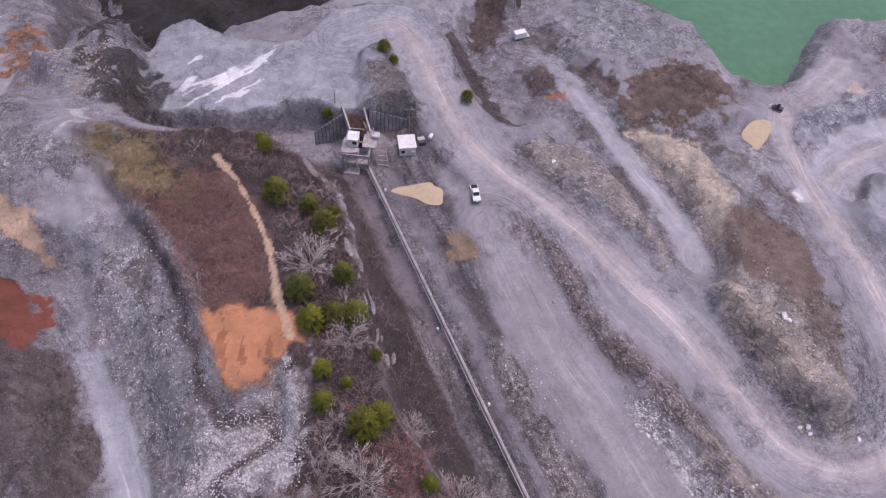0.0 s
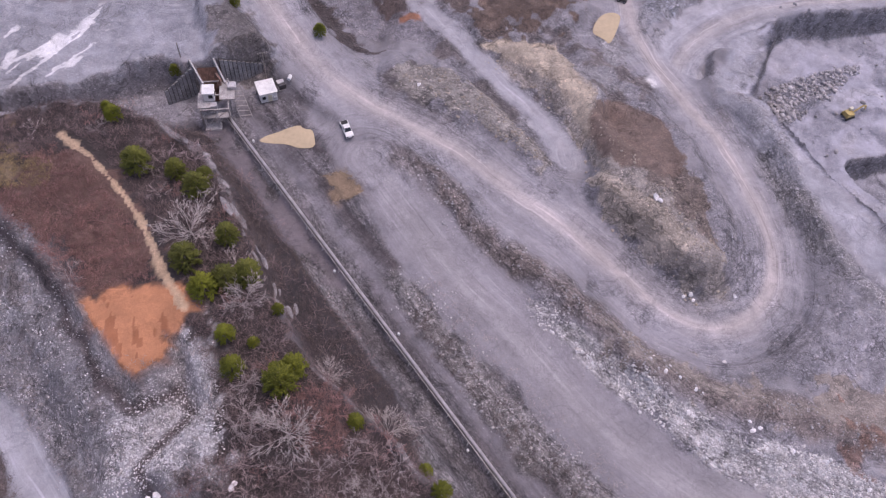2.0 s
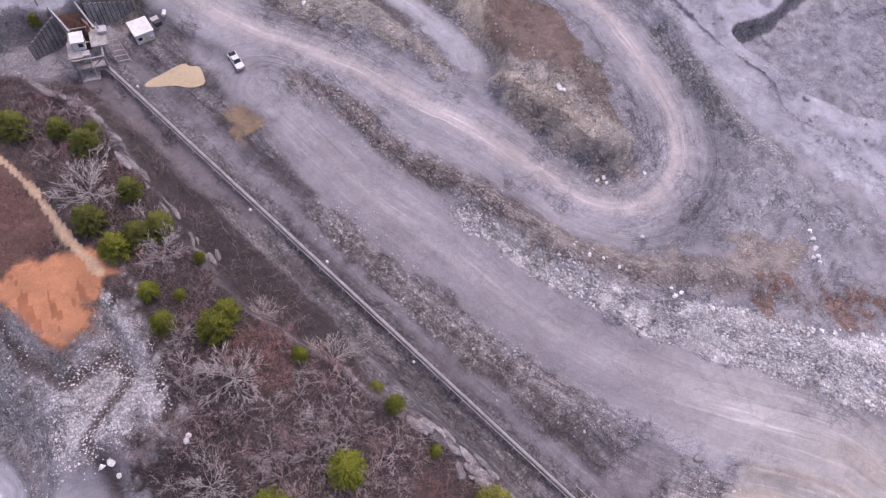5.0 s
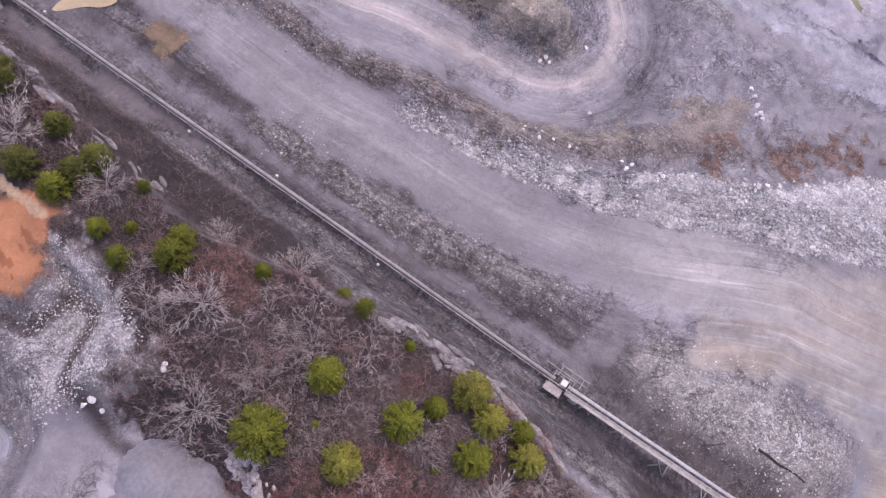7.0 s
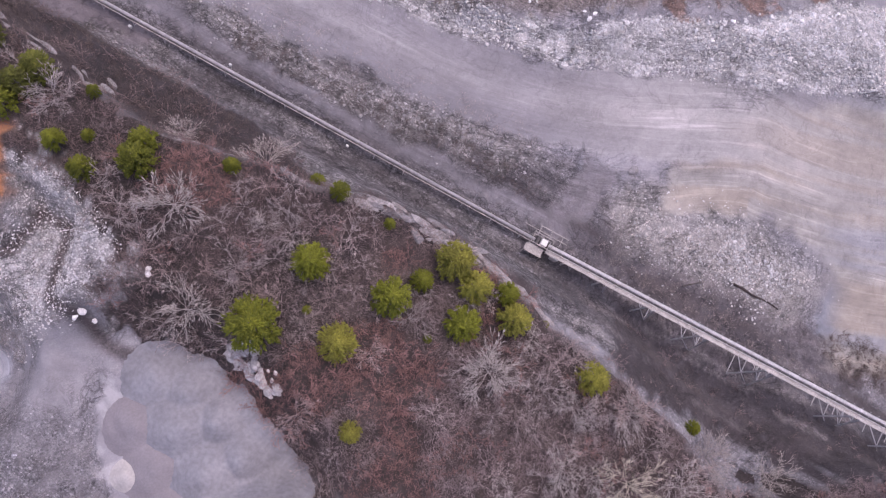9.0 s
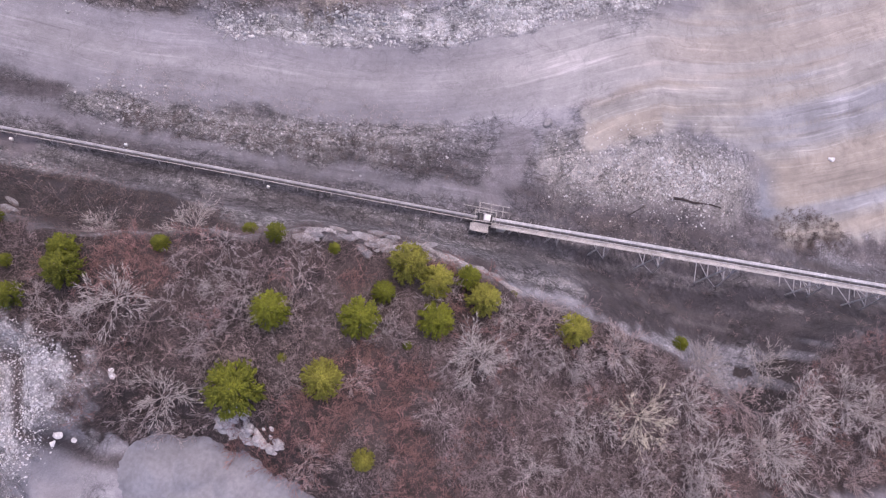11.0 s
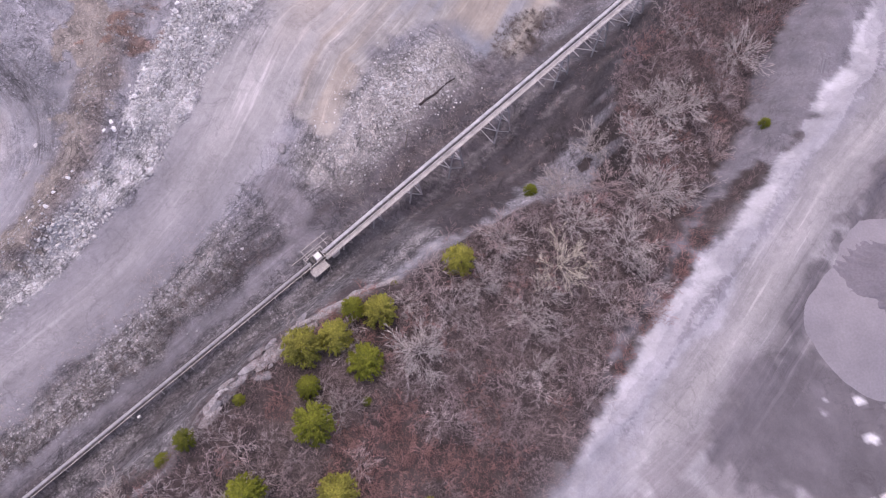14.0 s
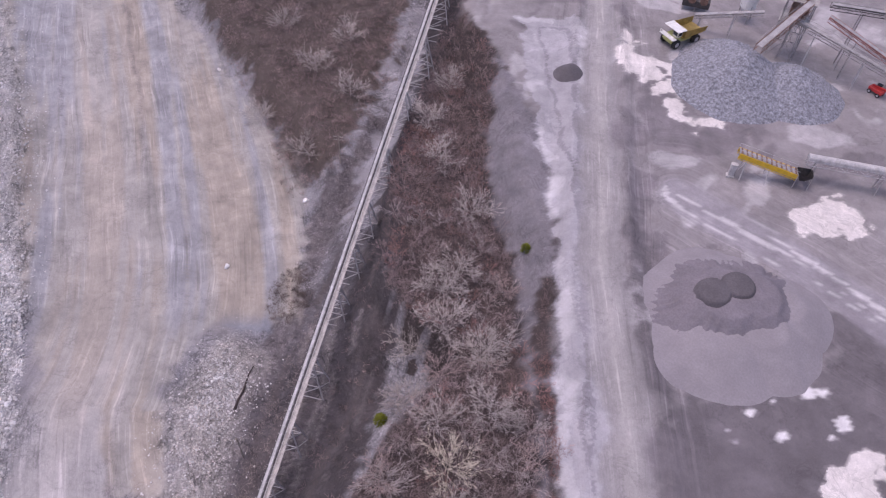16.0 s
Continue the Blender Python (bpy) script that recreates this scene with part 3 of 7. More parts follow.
def relief(x, y):
    """Height of the ground in metres; 0 is the hopper yard."""
    wob = fbm(x, y, 14, 3, 1)
    e = east_of_conveyor(x, y)
    z = 13 * smooth((-e - 20) / 26) * smooth((118 - y) / 20) + 0.6 * fbm(x, y, 30, 4)
    far = np.hypot(x, y)
    z = z + 16 * smooth((far - 260) / 500) * (0.5 + 0.5 * fbm(x, y, 220, 3, 2))

    def lift(z, poly, level, width, rough=1.5, amount=1.0, inset=0.0):
        d = inside(x, y, poly) - inset + rough * wob
        m = smooth(1 + d / width) * amount
        return z * (1 - m) + level * m

    trend = -6 * smooth((y - 88) / 55) * smooth((x - 12) / 26)
    z = z + trend
    z = lift(z, LOW_N, -6.5 + 1.0 * wob, 9)
    crag = 1 - np.abs(fbm(x, y, 17, 4, 2))
    z = z + smooth((y - 96) / 14) * smooth((x - 4) / 14) * (2.6 * (crag - 0.62) + 1.2 * fbm(x, y, 7, 3, 3))
    z = lift(z, RUBBLE_N, -4 + 1.6 * crag, 9, 3)
    z = lift(z, BROWN_N, -3.5 + 1.5 * wob, 7, 2)
    z = lift(z, LAKE, -17, 12, 2)
    z = lift(z, DEEP, -30 + 4 * wob, 26, 4)
    z = lift(z, COVE, -19, 14, 2)
    z = lift(z, MOUND_NW, 15 + 2 * wob, 14, 3)
    z = lift(z, BENCH, 8 + 0.3 * wob, 2.6, 0.5)
    z = lift(z, KNOLL, 11 + wob, 5, 1.0)
    z = lift(z, HOPPER_PAD, 0.15 * wob, 0.9, 0.0)
    hill = inside(x, y, HILL)
    d = hill + 1.8 * wob
    width = np.where(e > -52, 9, 9 + np.clip((-52 - e) * 2.5, 0, 40))
    west_m = smooth(1 + d / width)
    cliff = np.where(d > 0, 1.0, np.where(d > -2.5, 1 + d * 0.18, np.clip(0.55 * (1 + (d + 2.5) / 12), 0, 1)))
    blend = smooth((e + 58) / 8)
    m = west_m * (1 - blend) + cliff * blend
    crest = 22 + 1.6 * fbm(x, y, 26, 4, 3) - 3.5 * smooth((-y - 25) / 40) * smooth((x - 18) / 20)
    z = z * (1 - m) + crest * m
    z = lift(z, SANDPIT, 12, 12, 2)
    z = lift(z, YARD, 25 + 5 * smooth((-y - 70) / 90), 9, 1.2)
    z = lift(z, TAN_RIDGE, trend + 5.0 + 1.1 * wob, 5.5, 1.4)
    z = lift(z, SPUR, trend * 0.6 + 2.4 + 0.7 * wob, 5, 1.4)
    z = lift(z, TERRACE, -8, 2.0, 1.2)
    z = lift(z, PIT, -17 + 0.8 * wob, 3.2, 1.6, inset=4.0)
    z = lift(z, PIT_LOW, -24 + 0.6 * wob, 2.6, 2)
    z = lift(z, BRUSH_S, 9 + 1.5 * wob, 14, 2)
    z = lift(z, FLAT_S, 0.2 * wob, 10, 1)
    for pts, h, w in ((RIDGE_WHITE, 2.6, 5), (RIDGE_CONV, 1.6, 3.5), (RIDGE_S, 1.6, 4.5), (RIDGE_MID, 2.2, 4), (RIDGE_PIT, 1.5, 2.6)):
        dist = line_dist(x, y, pts)[0]
        z = z + h * (1 + 0.5 * wob) * np.exp(-((dist + 1.5 * wob) / w) ** 2)
    for pts, half, soft in ((ROAD_LOWER, 8.5, 6), (ROAD_SIDE, 4.5, 5), (ROAD_UPPER, 6.5, 5), (ROAD_WEST, 3.6, 9), (ROAD_YARD, 4.5, 6), (ROAD_LAKE, 5, 6), (ROAD_EAST, 4.5, 3)):
        dist, hz, _, _ = line_dist(x, y, pts)
        m = smooth(1 - (dist + 0.8 * wob - half) / soft)
        z = z * (1 - m) + hz * m
        z = z + 0.7 * np.exp(-((dist + 0.8 * wob - half - 1.6) / 1.3) ** 2) * (0.6 + 0.6 * wob)
    for pl, lv in ((PUDDLE, -0.05), (PUDDLE_N, -6.3), (POND_PIT, -23.8)):
        z = lift(z, pl, lv, 4, 0.3)
    # the conveyor's bed
    m = smooth(1 - (np.abs(e) - 4) / 5) * smooth((110 - y) / 4) * smooth((y + 30) / 20)
    z = z * (1 - m) + 0.2 * wob * m
    craggy = smooth(-0.3 + np.abs(np.gradient(z, axis=0)) + np.abs(np.gradient(z, axis=1)))
    z = z + craggy * 1.1 * (0.5 - np.abs(fbm(x, y, 5, 4, 1)))
    pave = smooth(1 - (line_dist(x, y, ROAD_LOWER)[0] - 9) / 5) + smooth(1 - (line_dist(x, y, ROAD_UPPER)[0] - 7) / 4)
    pave = np.clip(pave + smooth(inside(x, y, YARD) / 8) + smooth(inside(x, y, LAKE) / 3) + smooth(1 + inside(x, y, PUDDLE) / 3) + smooth(1 + inside(x, y, PUDDLE_N) / 3), 0, 1)
    z = z + (1 - 0.85 * pave) * (0.7 * fbm(x, y, 9, 4, 4) + 0.25 * fbm(x, y, 2.6, 3, 5))
    return z


def axis(lo, hi, step):
    core = list(np.arange(lo, hi + step / 2, step))
    grow = []
    s, v = step, hi
    while v < 3200:
        s *= 1.13
        v += s
        grow.append(v)
    s, v, back = step, lo, []
    while v > -3200:
        s *= 1.13
        v -= s
        back.append(v)
    return np.array(back[::-1] + core + grow)


XS, YS = axis(-118, 212, 0.6), axis(-185, 182, 0.6)
GX, GY = np.meshgrid(XS, YS, indexing='ij')
GZ = relief(GX, GY)


def ground_z(x, y):
    """Height of the ground sheet at a spot."""
    i = int(np.clip(np.searchsorted(XS, x) - 1, 0, len(XS) - 2))
    j = int(np.clip(np.searchsorted(YS, y) - 1, 0, len(YS) - 2))
    u, v = (x - XS[i]) / (XS[i + 1] - XS[i]), (y - YS[j]) / (YS[j + 1] - YS[j])
    return float((GZ[i, j] * (1 - u) + GZ[i + 1, j] * u) * (1 - v) + (GZ[i, j + 1] * (1 - u) + GZ[i + 1, j + 1] * u) * v)


def soil(x, y, z):
    """Soil colour and stoniness."""
    n1, n2, n3 = fbm(x, y, 22, 4, 2), fbm(x, y, 6, 4, 3), fbm(x, y, 2.2, 3, 5)
    col = np.empty(x.shape + (4,))
    grey = np.array((0.305, 0.292, 0.318))
    col[..., :3] = grey
    col[..., :3] *= (1 + 0.16 * n1 + 0.14 * n2)[..., None]
    col[..., 3] = np.clip(0.30 + 0.5 * n1 + 0.3 * n2, 0.05, 1)
    top = np.zeros(x.shape + (4,))       # crisp-edged soils laid over the base
    lanes = np.zeros(x.shape + (4,))     # across and along the nearest wheel track, strength

    def mix(mask, rgb, stony=None):
        mk = np.clip(mask, 0, 1)
        col[..., :3] = col[..., :3] * (1 - mk[..., None]) + np.array(rgb) * (1 + 0.13 * n2 + 0.10 * n3)[..., None] * mk[..., None]
        if stony is not None:
            col[..., 3] = col[..., 3] * (1 - mk) + stony * mk
        top[..., 3] *= 1 - mk
        lanes[..., 2] *= 1 - 0.7 * mk

    def area(poly, rgb, edge=3.0, rough=3.0, stony=None, amount=1.0, patch=0.0, crisp=True):
        d = inside(x, y, poly) + rough * (0.7 * n2 + 0.6 * n3)
        mk = smooth(0.5 + d / max(1.2, 0.45 * edge)) * amount
        if patch:
            mk = mk * smooth(0.5 + (n2 + 0.7 * n3 + 0.5 * n1 - patch) * 2.2)
        mix(mk, rgb, stony)
        if not crisp:
            return
        wide, sharp = smooth(0.5 + d / 4.0) * amount, smooth(0.5 + d / 0.9) * amount
        if patch:
            grade = n2 + 0.7 * n3 + 0.5 * n1 - patch
            wide, sharp = wide * smooth(0.5 + grade), sharp * smooth(0.5 + 4 * grade)
        cover = wide + top[..., 3] * (1 - wide)
        share = np.maximum(sharp, wide * (1 - top[..., 3]) / np.maximum(cover, 1e-4))[..., None]
        tone = np.array(rgb) * (1 + 0.13 * n2 + 0.10 * n3)[..., None]
        top[..., :3] = top[..., :3] * (1 - share) + tone * share
        top[..., 3] = cover

    def track(dist, side, along, strength):
        m = strength > lanes[..., 2]
        for k, v in enumerate((dist * side, along, strength)):
            lanes[..., k] = np.where(m, v, lanes[..., k])

    gx, gy = np.gradient(z, axis=0) / np.gradient(x, axis=0), np.gradient(z, axis=1) / np.gradient(y, axis=1)
    steep = smooth((np.hypot(gx, gy) - 0.75) / 0.7)
    warp_x, warp_y = x + 7 * n1, y + 7 * fbm(x, y, 18, 3, 5)
    swirl = fbm(warp_x, warp_y, 11, 5, 4)
    col[..., :3] *= (1 + 0.22 * swirl)[..., None]
    # bare rock faces
    far_n = smooth((y - 125) / 20) * smooth((8 - x) / 20)
    # deep pit nearly black: the shade of its walls is put into the soil colour
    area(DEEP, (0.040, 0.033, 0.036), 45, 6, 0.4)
    area(LOW_N, (0.27, 0.255, 0.28), 6, 3, 0.5)
    area(MOUND_NW, (0.33, 0.32, 0.34), 14, 5, 1.0)
    area(BENCH, (0.31, 0.31, 0.345), 4, 2, 0.15)
    su, sv = x * 0.63 + y * 0.78, -x * 0.78 + y * 0.63
    drift = fbm(su / 9, sv / 1.7, 1.0, 4, 2)
    mix(smooth(0.5 + inside(x, y, STREAKS) / 4) * smooth((drift - 0.02) * 4), (0.70, 0.69, 0.71), 0.1)
    area(KNOLL, (0.22, 0.20, 0.20), 4, 3, 0.4)
    # rock faces wherever the ground is steep
    mix(steep * 0.4 * (1 - far_n * 0.6), (0.235, 0.22, 0.235), 0.6)
    mix(steep * far_n * 0.75, (0.10, 0.085, 0.088), 0.4)
    nn = smooth((y - 96) / 12) * smooth((x - 6) / 12)
    mix(nn * smooth((swirl - 0.25) * 4) * 0.7, (0.42, 0.405, 0.42), 0.8)
    mix(nn * smooth((n1 * 0.6 + n2 - 0.35) * 4) * 0.75, (0.155, 0.128, 0.122), 0.4)
    area(RUBBLE_N, (0.36, 0.35, 0.37), 6, 6, 1.0)
    area(RUBBLE_LIP, (0.40, 0.40, 0.44), 4, 3, 1.0)
    area(DARK_N, (0.105, 0.086, 0.086), 4, 3, 0.6)
    area(BROWN_SHORE, (0.135, 0.10, 0.09), 4, 4, 0.4)
    area(BROWN_N3, (0.15, 0.12, 0.112), 3, 4, 0.5)
    area(BROWN_N4, (0.16, 0.125, 0.112), 3, 4, 0.5)
    area(TAN_LAKE, (0.42, 0.36, 0.31), 3, 3, 0.2)
    # west of the hill
    west = smooth((-east_of_conveyor(x, y) - 58) / 10)
    mix(west * smooth(0.6 + n1), (0.28, 0.262, 0.278), 0.7)
    area(BRUSH_WEST, (0.150, 0.128, 0.130), 6, 5, 0.5)
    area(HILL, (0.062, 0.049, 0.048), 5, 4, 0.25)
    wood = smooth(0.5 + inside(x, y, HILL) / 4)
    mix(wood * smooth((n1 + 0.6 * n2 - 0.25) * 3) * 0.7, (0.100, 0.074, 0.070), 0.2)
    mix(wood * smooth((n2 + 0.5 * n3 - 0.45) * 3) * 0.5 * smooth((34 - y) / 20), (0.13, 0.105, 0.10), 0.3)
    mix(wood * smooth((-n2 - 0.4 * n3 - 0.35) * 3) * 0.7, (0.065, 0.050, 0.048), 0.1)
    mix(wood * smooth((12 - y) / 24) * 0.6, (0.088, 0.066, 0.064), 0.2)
    area(SCREE_WEST, (0.32, 0.305, 0.32), 8, 6, 0.9)
    area(SCREE_WEST, (0.17, 0.145, 0.142), 5, 6, 0.5, 0.8, 0.6)
    mix(smooth(0.5 + inside(x, y, SCREE_WEST) / 5) * smooth((swirl - 0.15) * 3) * 0.8, (0.43, 0.42, 0.44), 1.0)
    area(ROCK_WHITE, (0.47, 0.455, 0.47), 5, 6, 1.0, patch=0.0)
    area(GRASS_DRY, (0.26, 0.195, 0.125), 6, 6, 0.2, 0.9, 0.0)
    area(BRUSH_RED, (0.135, 0.082, 0.068), 6, 4, 0.2)
    area(CLAY, (0.46, 0.21, 0.11), 1.6, 1.6, 0.05)
    rill = fbm((x + 0.25 * y) / 1.3, (y - 0.25 * x) / 7, 1.0, 3, 1)
    mix(smooth(0.5 + inside(x, y, CLAY) / 2) * smooth((rill - 0.45) * 5) * 0.7, (0.26, 0.095, 0.045), 0.0)
    area(RED_WEST, (0.19, 0.065, 0.045), 5, 5, 0.1)
    area(RAMP_WEST, (0.42, 0.30, 0.22), 4, 3, 0.1)
    dist = line_dist(x, y, PATH_CLAY)[0]
    mix(smooth((1.0 - dist - 0.35 * n2 - 0.35 * n3) / 0.7), (0.54, 0.39, 0.265), 0.1)
    area(SANDPIT, (0.31, 0.30, 0.33), 3, 1.2, 0.03)
    area(SANDPIT, (0.40, 0.39, 0.415), 4, 2, 0.0, 0.8, 0.5, crisp=False)
    # hopper yard and conveyor foot
    # conveyor corridor: gravel shelf west of the belt, service lane east of it, dark brush at the foot of the cliff
    e = east_of_conveyor(x, y)
    run = (x - CONV_A[0]) * CONV_DIR[0] + (y - CONV_A[1]) * CONV_DIR[1]
    lane = fbm(run / 16, e / 2.0, 1.0, 3, 3)
    span = smooth((run + 6) / 10) * smooth((190 - run) / 40)
    shelf = 6.0 + 6.5 * smooth((run - 72) / 22)
    band = smooth((e + shelf + 1.6 + 1.6 * n2) / 1.5) * smooth((17 + 3 * n2 - e) / 5) * span
    mix(band * 0.92, (0.176, 0.161, 0.173), 0.45)
    mix(band * smooth((lane - 0.05) * 3) * 0.7, (0.275, 0.255, 0.266), 0.8)
    mix(band * smooth((-lane - 0.15) * 3) * 0.8, (0.085, 0.070, 0.074), 0.2)
    west_side = smooth(-e / 1.5) * smooth((e + shelf + 0.8 * n2) / 1.2) * span
    mix(west_side * 0.9, (0.285, 0.265, 0.276), 0.75)
    mix(west_side * smooth((lane - 0.2) * 4) * 0.8, (0.36, 0.335, 0.34), 0.9)
    mix(west_side * smooth((-lane - 0.2) * 4) * 0.7, (0.135, 0.118, 0.124), 0.3)
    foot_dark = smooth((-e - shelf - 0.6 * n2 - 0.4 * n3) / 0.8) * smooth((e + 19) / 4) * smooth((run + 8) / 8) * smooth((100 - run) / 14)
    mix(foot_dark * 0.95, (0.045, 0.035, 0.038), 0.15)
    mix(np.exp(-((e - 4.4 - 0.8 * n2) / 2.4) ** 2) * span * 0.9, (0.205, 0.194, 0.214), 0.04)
    # stripe at -1.0: belt's shadow put into the soil colour; others are berm lines
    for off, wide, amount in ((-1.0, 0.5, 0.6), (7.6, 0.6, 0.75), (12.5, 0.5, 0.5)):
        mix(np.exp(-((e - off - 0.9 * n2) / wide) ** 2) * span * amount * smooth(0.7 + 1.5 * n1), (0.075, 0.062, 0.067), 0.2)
    track(np.abs(e), np.sign(e), run, band * 0.5)
    # pale rock lip of the hill and dark brush slope below it
    lip = inside(x, y, HILL) + 1.8 * fbm(x, y, 14, 3, 1)
    edge = smooth((e + 55) / 8) * smooth((y + 30) / 14)
    mix(smooth(1 - np.abs(lip + 2.6 + 1.2 * n2) / 2.4) * edge, (0.095, 0.075, 0.077), 0.3)
    mix(smooth(1.2 - np.abs(lip + 0.6 + 1.0 * n2) / 1.5) * edge * smooth(0.15 + 2.2 * n1 + n2), (0.31, 0.29, 0.30), 0.6)
    area(WET, (0.17, 0.15, 0.165), 4, 3, 0.1, crisp=False)
    area(DARK_STRIP, (0.105, 0.09, 0.097), 4, 3, 0.3, 0.9, 0.0, crisp=False)
    area(DARK_CUT, (0.215, 0.198, 0.215), 4, 2, 0.05, 0.8, crisp=False)
    area(BLUE_CUT, (0.24, 0.25, 0.29), 5, 2, 0.05, crisp=False)
    area(GULLY_S, (0.09, 0.07, 0.07), 5, 3, 0.2)
    area(BRUSH_S, (0.105, 0.082, 0.075), 6, 4, 0.2, crisp=False)
    area(GULLY_W, (0.075, 0.064, 0.070), 5, 3, 0.3, crisp=False)
    area(GULLY_E, (0.175, 0.155, 0.165), 5, 3, 0.4, crisp=False)
    rel_x, rel_y = x - CONV_B[0], y - CONV_B[1]
    d2x, d2y = (CONV_END - CONV_B) / np.linalg.norm(CONV_END - CONV_B)
    run2, e2 = rel_x * d2x + rel_y * d2y, -rel_x * d2y + rel_y * d2x
    lane2 = fbm(run2 / 14, e2 / 1.8, 1.0, 4, 2)
    band2 = smooth(run2 / 8) * smooth((95 - run2) / 25) * smooth((e2 + 11 + 2 * n2) / 3) * smooth((10 + 2 * n2 - e2) / 3)
    mix(band2 * 0.8, (0.112, 0.101, 0.112), 0.35)
    area(GULLY_W, (0.068, 0.057, 0.062), 4, 3, 0.2, 0.5, crisp=False)
    mix(band2 * smooth((lane2 - 0.4) * 4) * 0.6, (0.28, 0.25, 0.25), 0.5)
    mix(band2 * smooth((-lane2 - 0.2) * 3) * 0.8, (0.10, 0.085, 0.088), 0.1)
    # berms
    for pts, rgb, w, st in ((RIDGE_WHITE[-4:], (0.50, 0.48, 0.485), 6.0, 1.0), (RIDGE_CONV, (0.36, 0.335, 0.335), 4.5, 0.9), (RIDGE_S, (0.47, 0.435, 0.422), 8, 0.9), (RIDGE_MID, (0.31, 0.262, 0.248), 4.2, 0.7), (RIDGE_PIT, (0.42, 0.40, 0.41), 3.5, 1.0)):
        dist = line_dist(x, y, pts)[0]
        mix(smooth(1.2 - (dist + 2.5 * n2) / w), rgb, st)
    area(RUBBLE_WHITE, (0.66, 0.635, 0.64), 3, 2.0, 0.9)
    area(RED_NW, (0.30, 0.165, 0.11), 5, 6, 0.6, 0.9, -0.1)
    area(DARK_NW, (0.085, 0.072, 0.073), 8, 7, 0.8, 0.9, -0.2)
    area(ROCKS_NW, (0.33, 0.31, 0.32), 6, 5, 1.0, patch=0.0)
    area(WHITE_NW, (0.62, 0.60, 0.61), 2, 2.5, 0.6)
    # east
    area(BLUE_SLOPE, (0.37, 0.37, 0.42), 5, 4, 0.3, crisp=False)
    area(TAN_RIDGE, (0.39, 0.35, 0.325), 4, 2, 0.6)
    area(BROWN_R, (0.235, 0.192, 0.172), 4, 3, 0.8)
    area(WHITE_PATCH_N, (0.6, 0.58, 0.58), 2, 2, 0.1)
    area(BROWN, (0.195, 0.145, 0.125), 3, 1.2, 0.25)
    area(TAN, (0.50, 0.425, 0.345), 2, 0.8, 0.25)
    area(TAN_LOW, (0.42, 0.365, 0.315), 2, 1.5, 0.4)
    area(SPUR, (0.36, 0.33, 0.31), 5, 4, 0.8)
    area(BROWN_N, (0.17, 0.125, 0.105), 6, 5, 0.3)
    area(BROWN_N2, (0.13, 0.10, 0.095), 4, 4, 0.3)
    area(RED_N, (0.34, 0.16, 0.10), 3, 2, 0.2)
    area(TAN_E, (0.33, 0.285, 0.26), 6, 5, 0.4)
    area(RED_E, (0.25, 0.155, 0.125), 5, 6, 0.7, 0.85, 0.15, crisp=False)
    area(PIT, (0.36, 0.358, 0.412), 6, 3, 0.06, crisp=False)
    area(RUBBLE_PIT, (0.36, 0.35, 0.38), 4, 2, 1.0)
    area(TERRACE, (0.37, 0.365, 0.40), 4, 2, 0.05)
    pt = smooth(0.5 + inside(x, y, PIT) / 4)
    mix(pt * smooth((swirl - 0.2) * 4) * 0.7, (0.45, 0.44, 0.48), 0.2)
    mix(pt * smooth((-swirl - 0.2) * 4) * 0.6, (0.23, 0.23, 0.265), 0.3)
    area(PIT_LOW, (0.33, 0.325, 0.365), 4, 3, 0.3, crisp=False)
    area(FLAT_S, (0.342, 0.322, 0.310), 8, 2, 0.03, crisp=False)
    dist, _, way, side = line_dist(x, y, ROAD_LOWER)
    lane = fbm(way / 90, dist * side / 4.0, 1.0, 4, 4)
    flat = smooth(0.5 + inside(x, y, FLAT_S) / 8)
    mix(flat * smooth((lane - 0.18) * 4) * 0.75, (0.355, 0.305, 0.262), 0.02)
    mix(flat * smooth((-lane - 0.12) * 4) * 0.85, (0.315, 0.315, 0.345), 0.02)
    track(dist, side, way, flat * 0.75)
    pit_in = inside(x, y, PIT)
    # pit walls: shade put into the colour as a dark blue-grey band
    mix(smooth(1.5 - np.abs(pit_in - 3.0 + 1.4 * n2) / 2.0) * 0.95, (0.12, 0.12, 0.15), 0.6)
    mix(smooth(1.4 - np.abs(pit_in + 5 + n2) / 4.0) * 0.7, (0.40, 0.40, 0.445), 0.1)
    pit_wall = smooth((pit_in + 1.5) / 3)
    # steep pit faces darkened further, shade again put into the colour
    mix(steep * pit_wall * 0.8, (0.20, 0.195, 0.215), 0.7)
    # yard
    area(YARD, (0.255, 0.235, 0.246), 5, 3, 0.03, crisp=False)
    yd = smooth(0.5 + inside(x, y, YARD) / 4)
    mix(yd * smooth((swirl - 0.30) * 5) * 0.75, (0.44, 0.42, 0.44), 0.03)
    mix(yd * smooth((-swirl - 0.25) * 4) * 0.75, (0.17, 0.152, 0.168), 0.03)
    area(DARK_Y, (0.145, 0.131, 0.143), 8, 5, 0.03, crisp=False)
    for pl in (WHITE_Y1, WHITE_Y2, WHITE_Y3, WHITE_Y4):
        area(pl, (0.62, 0.58, 0.57), 3, 3, 0.05, patch=-0.3)
    yr, _, yw, ys_ = line_dist(x, y, ROAD_YARD)
    track(yr, ys_, yw, yd * 0.9 * smooth((15 - yr) / 5))
    td, _, tw_, ts = line_dist(x, y, TRACK_Y)
    track(td, ts, tw_, yd * 0.55 * smooth((22 - td) / 8))
    tl = fbm(tw_ / 18, td * ts / 0.7, 1.0, 3, 5)
    mix(smooth((5.5 - td - n2) / 2) * 0.8, (0.30, 0.28, 0.31), 0.03)
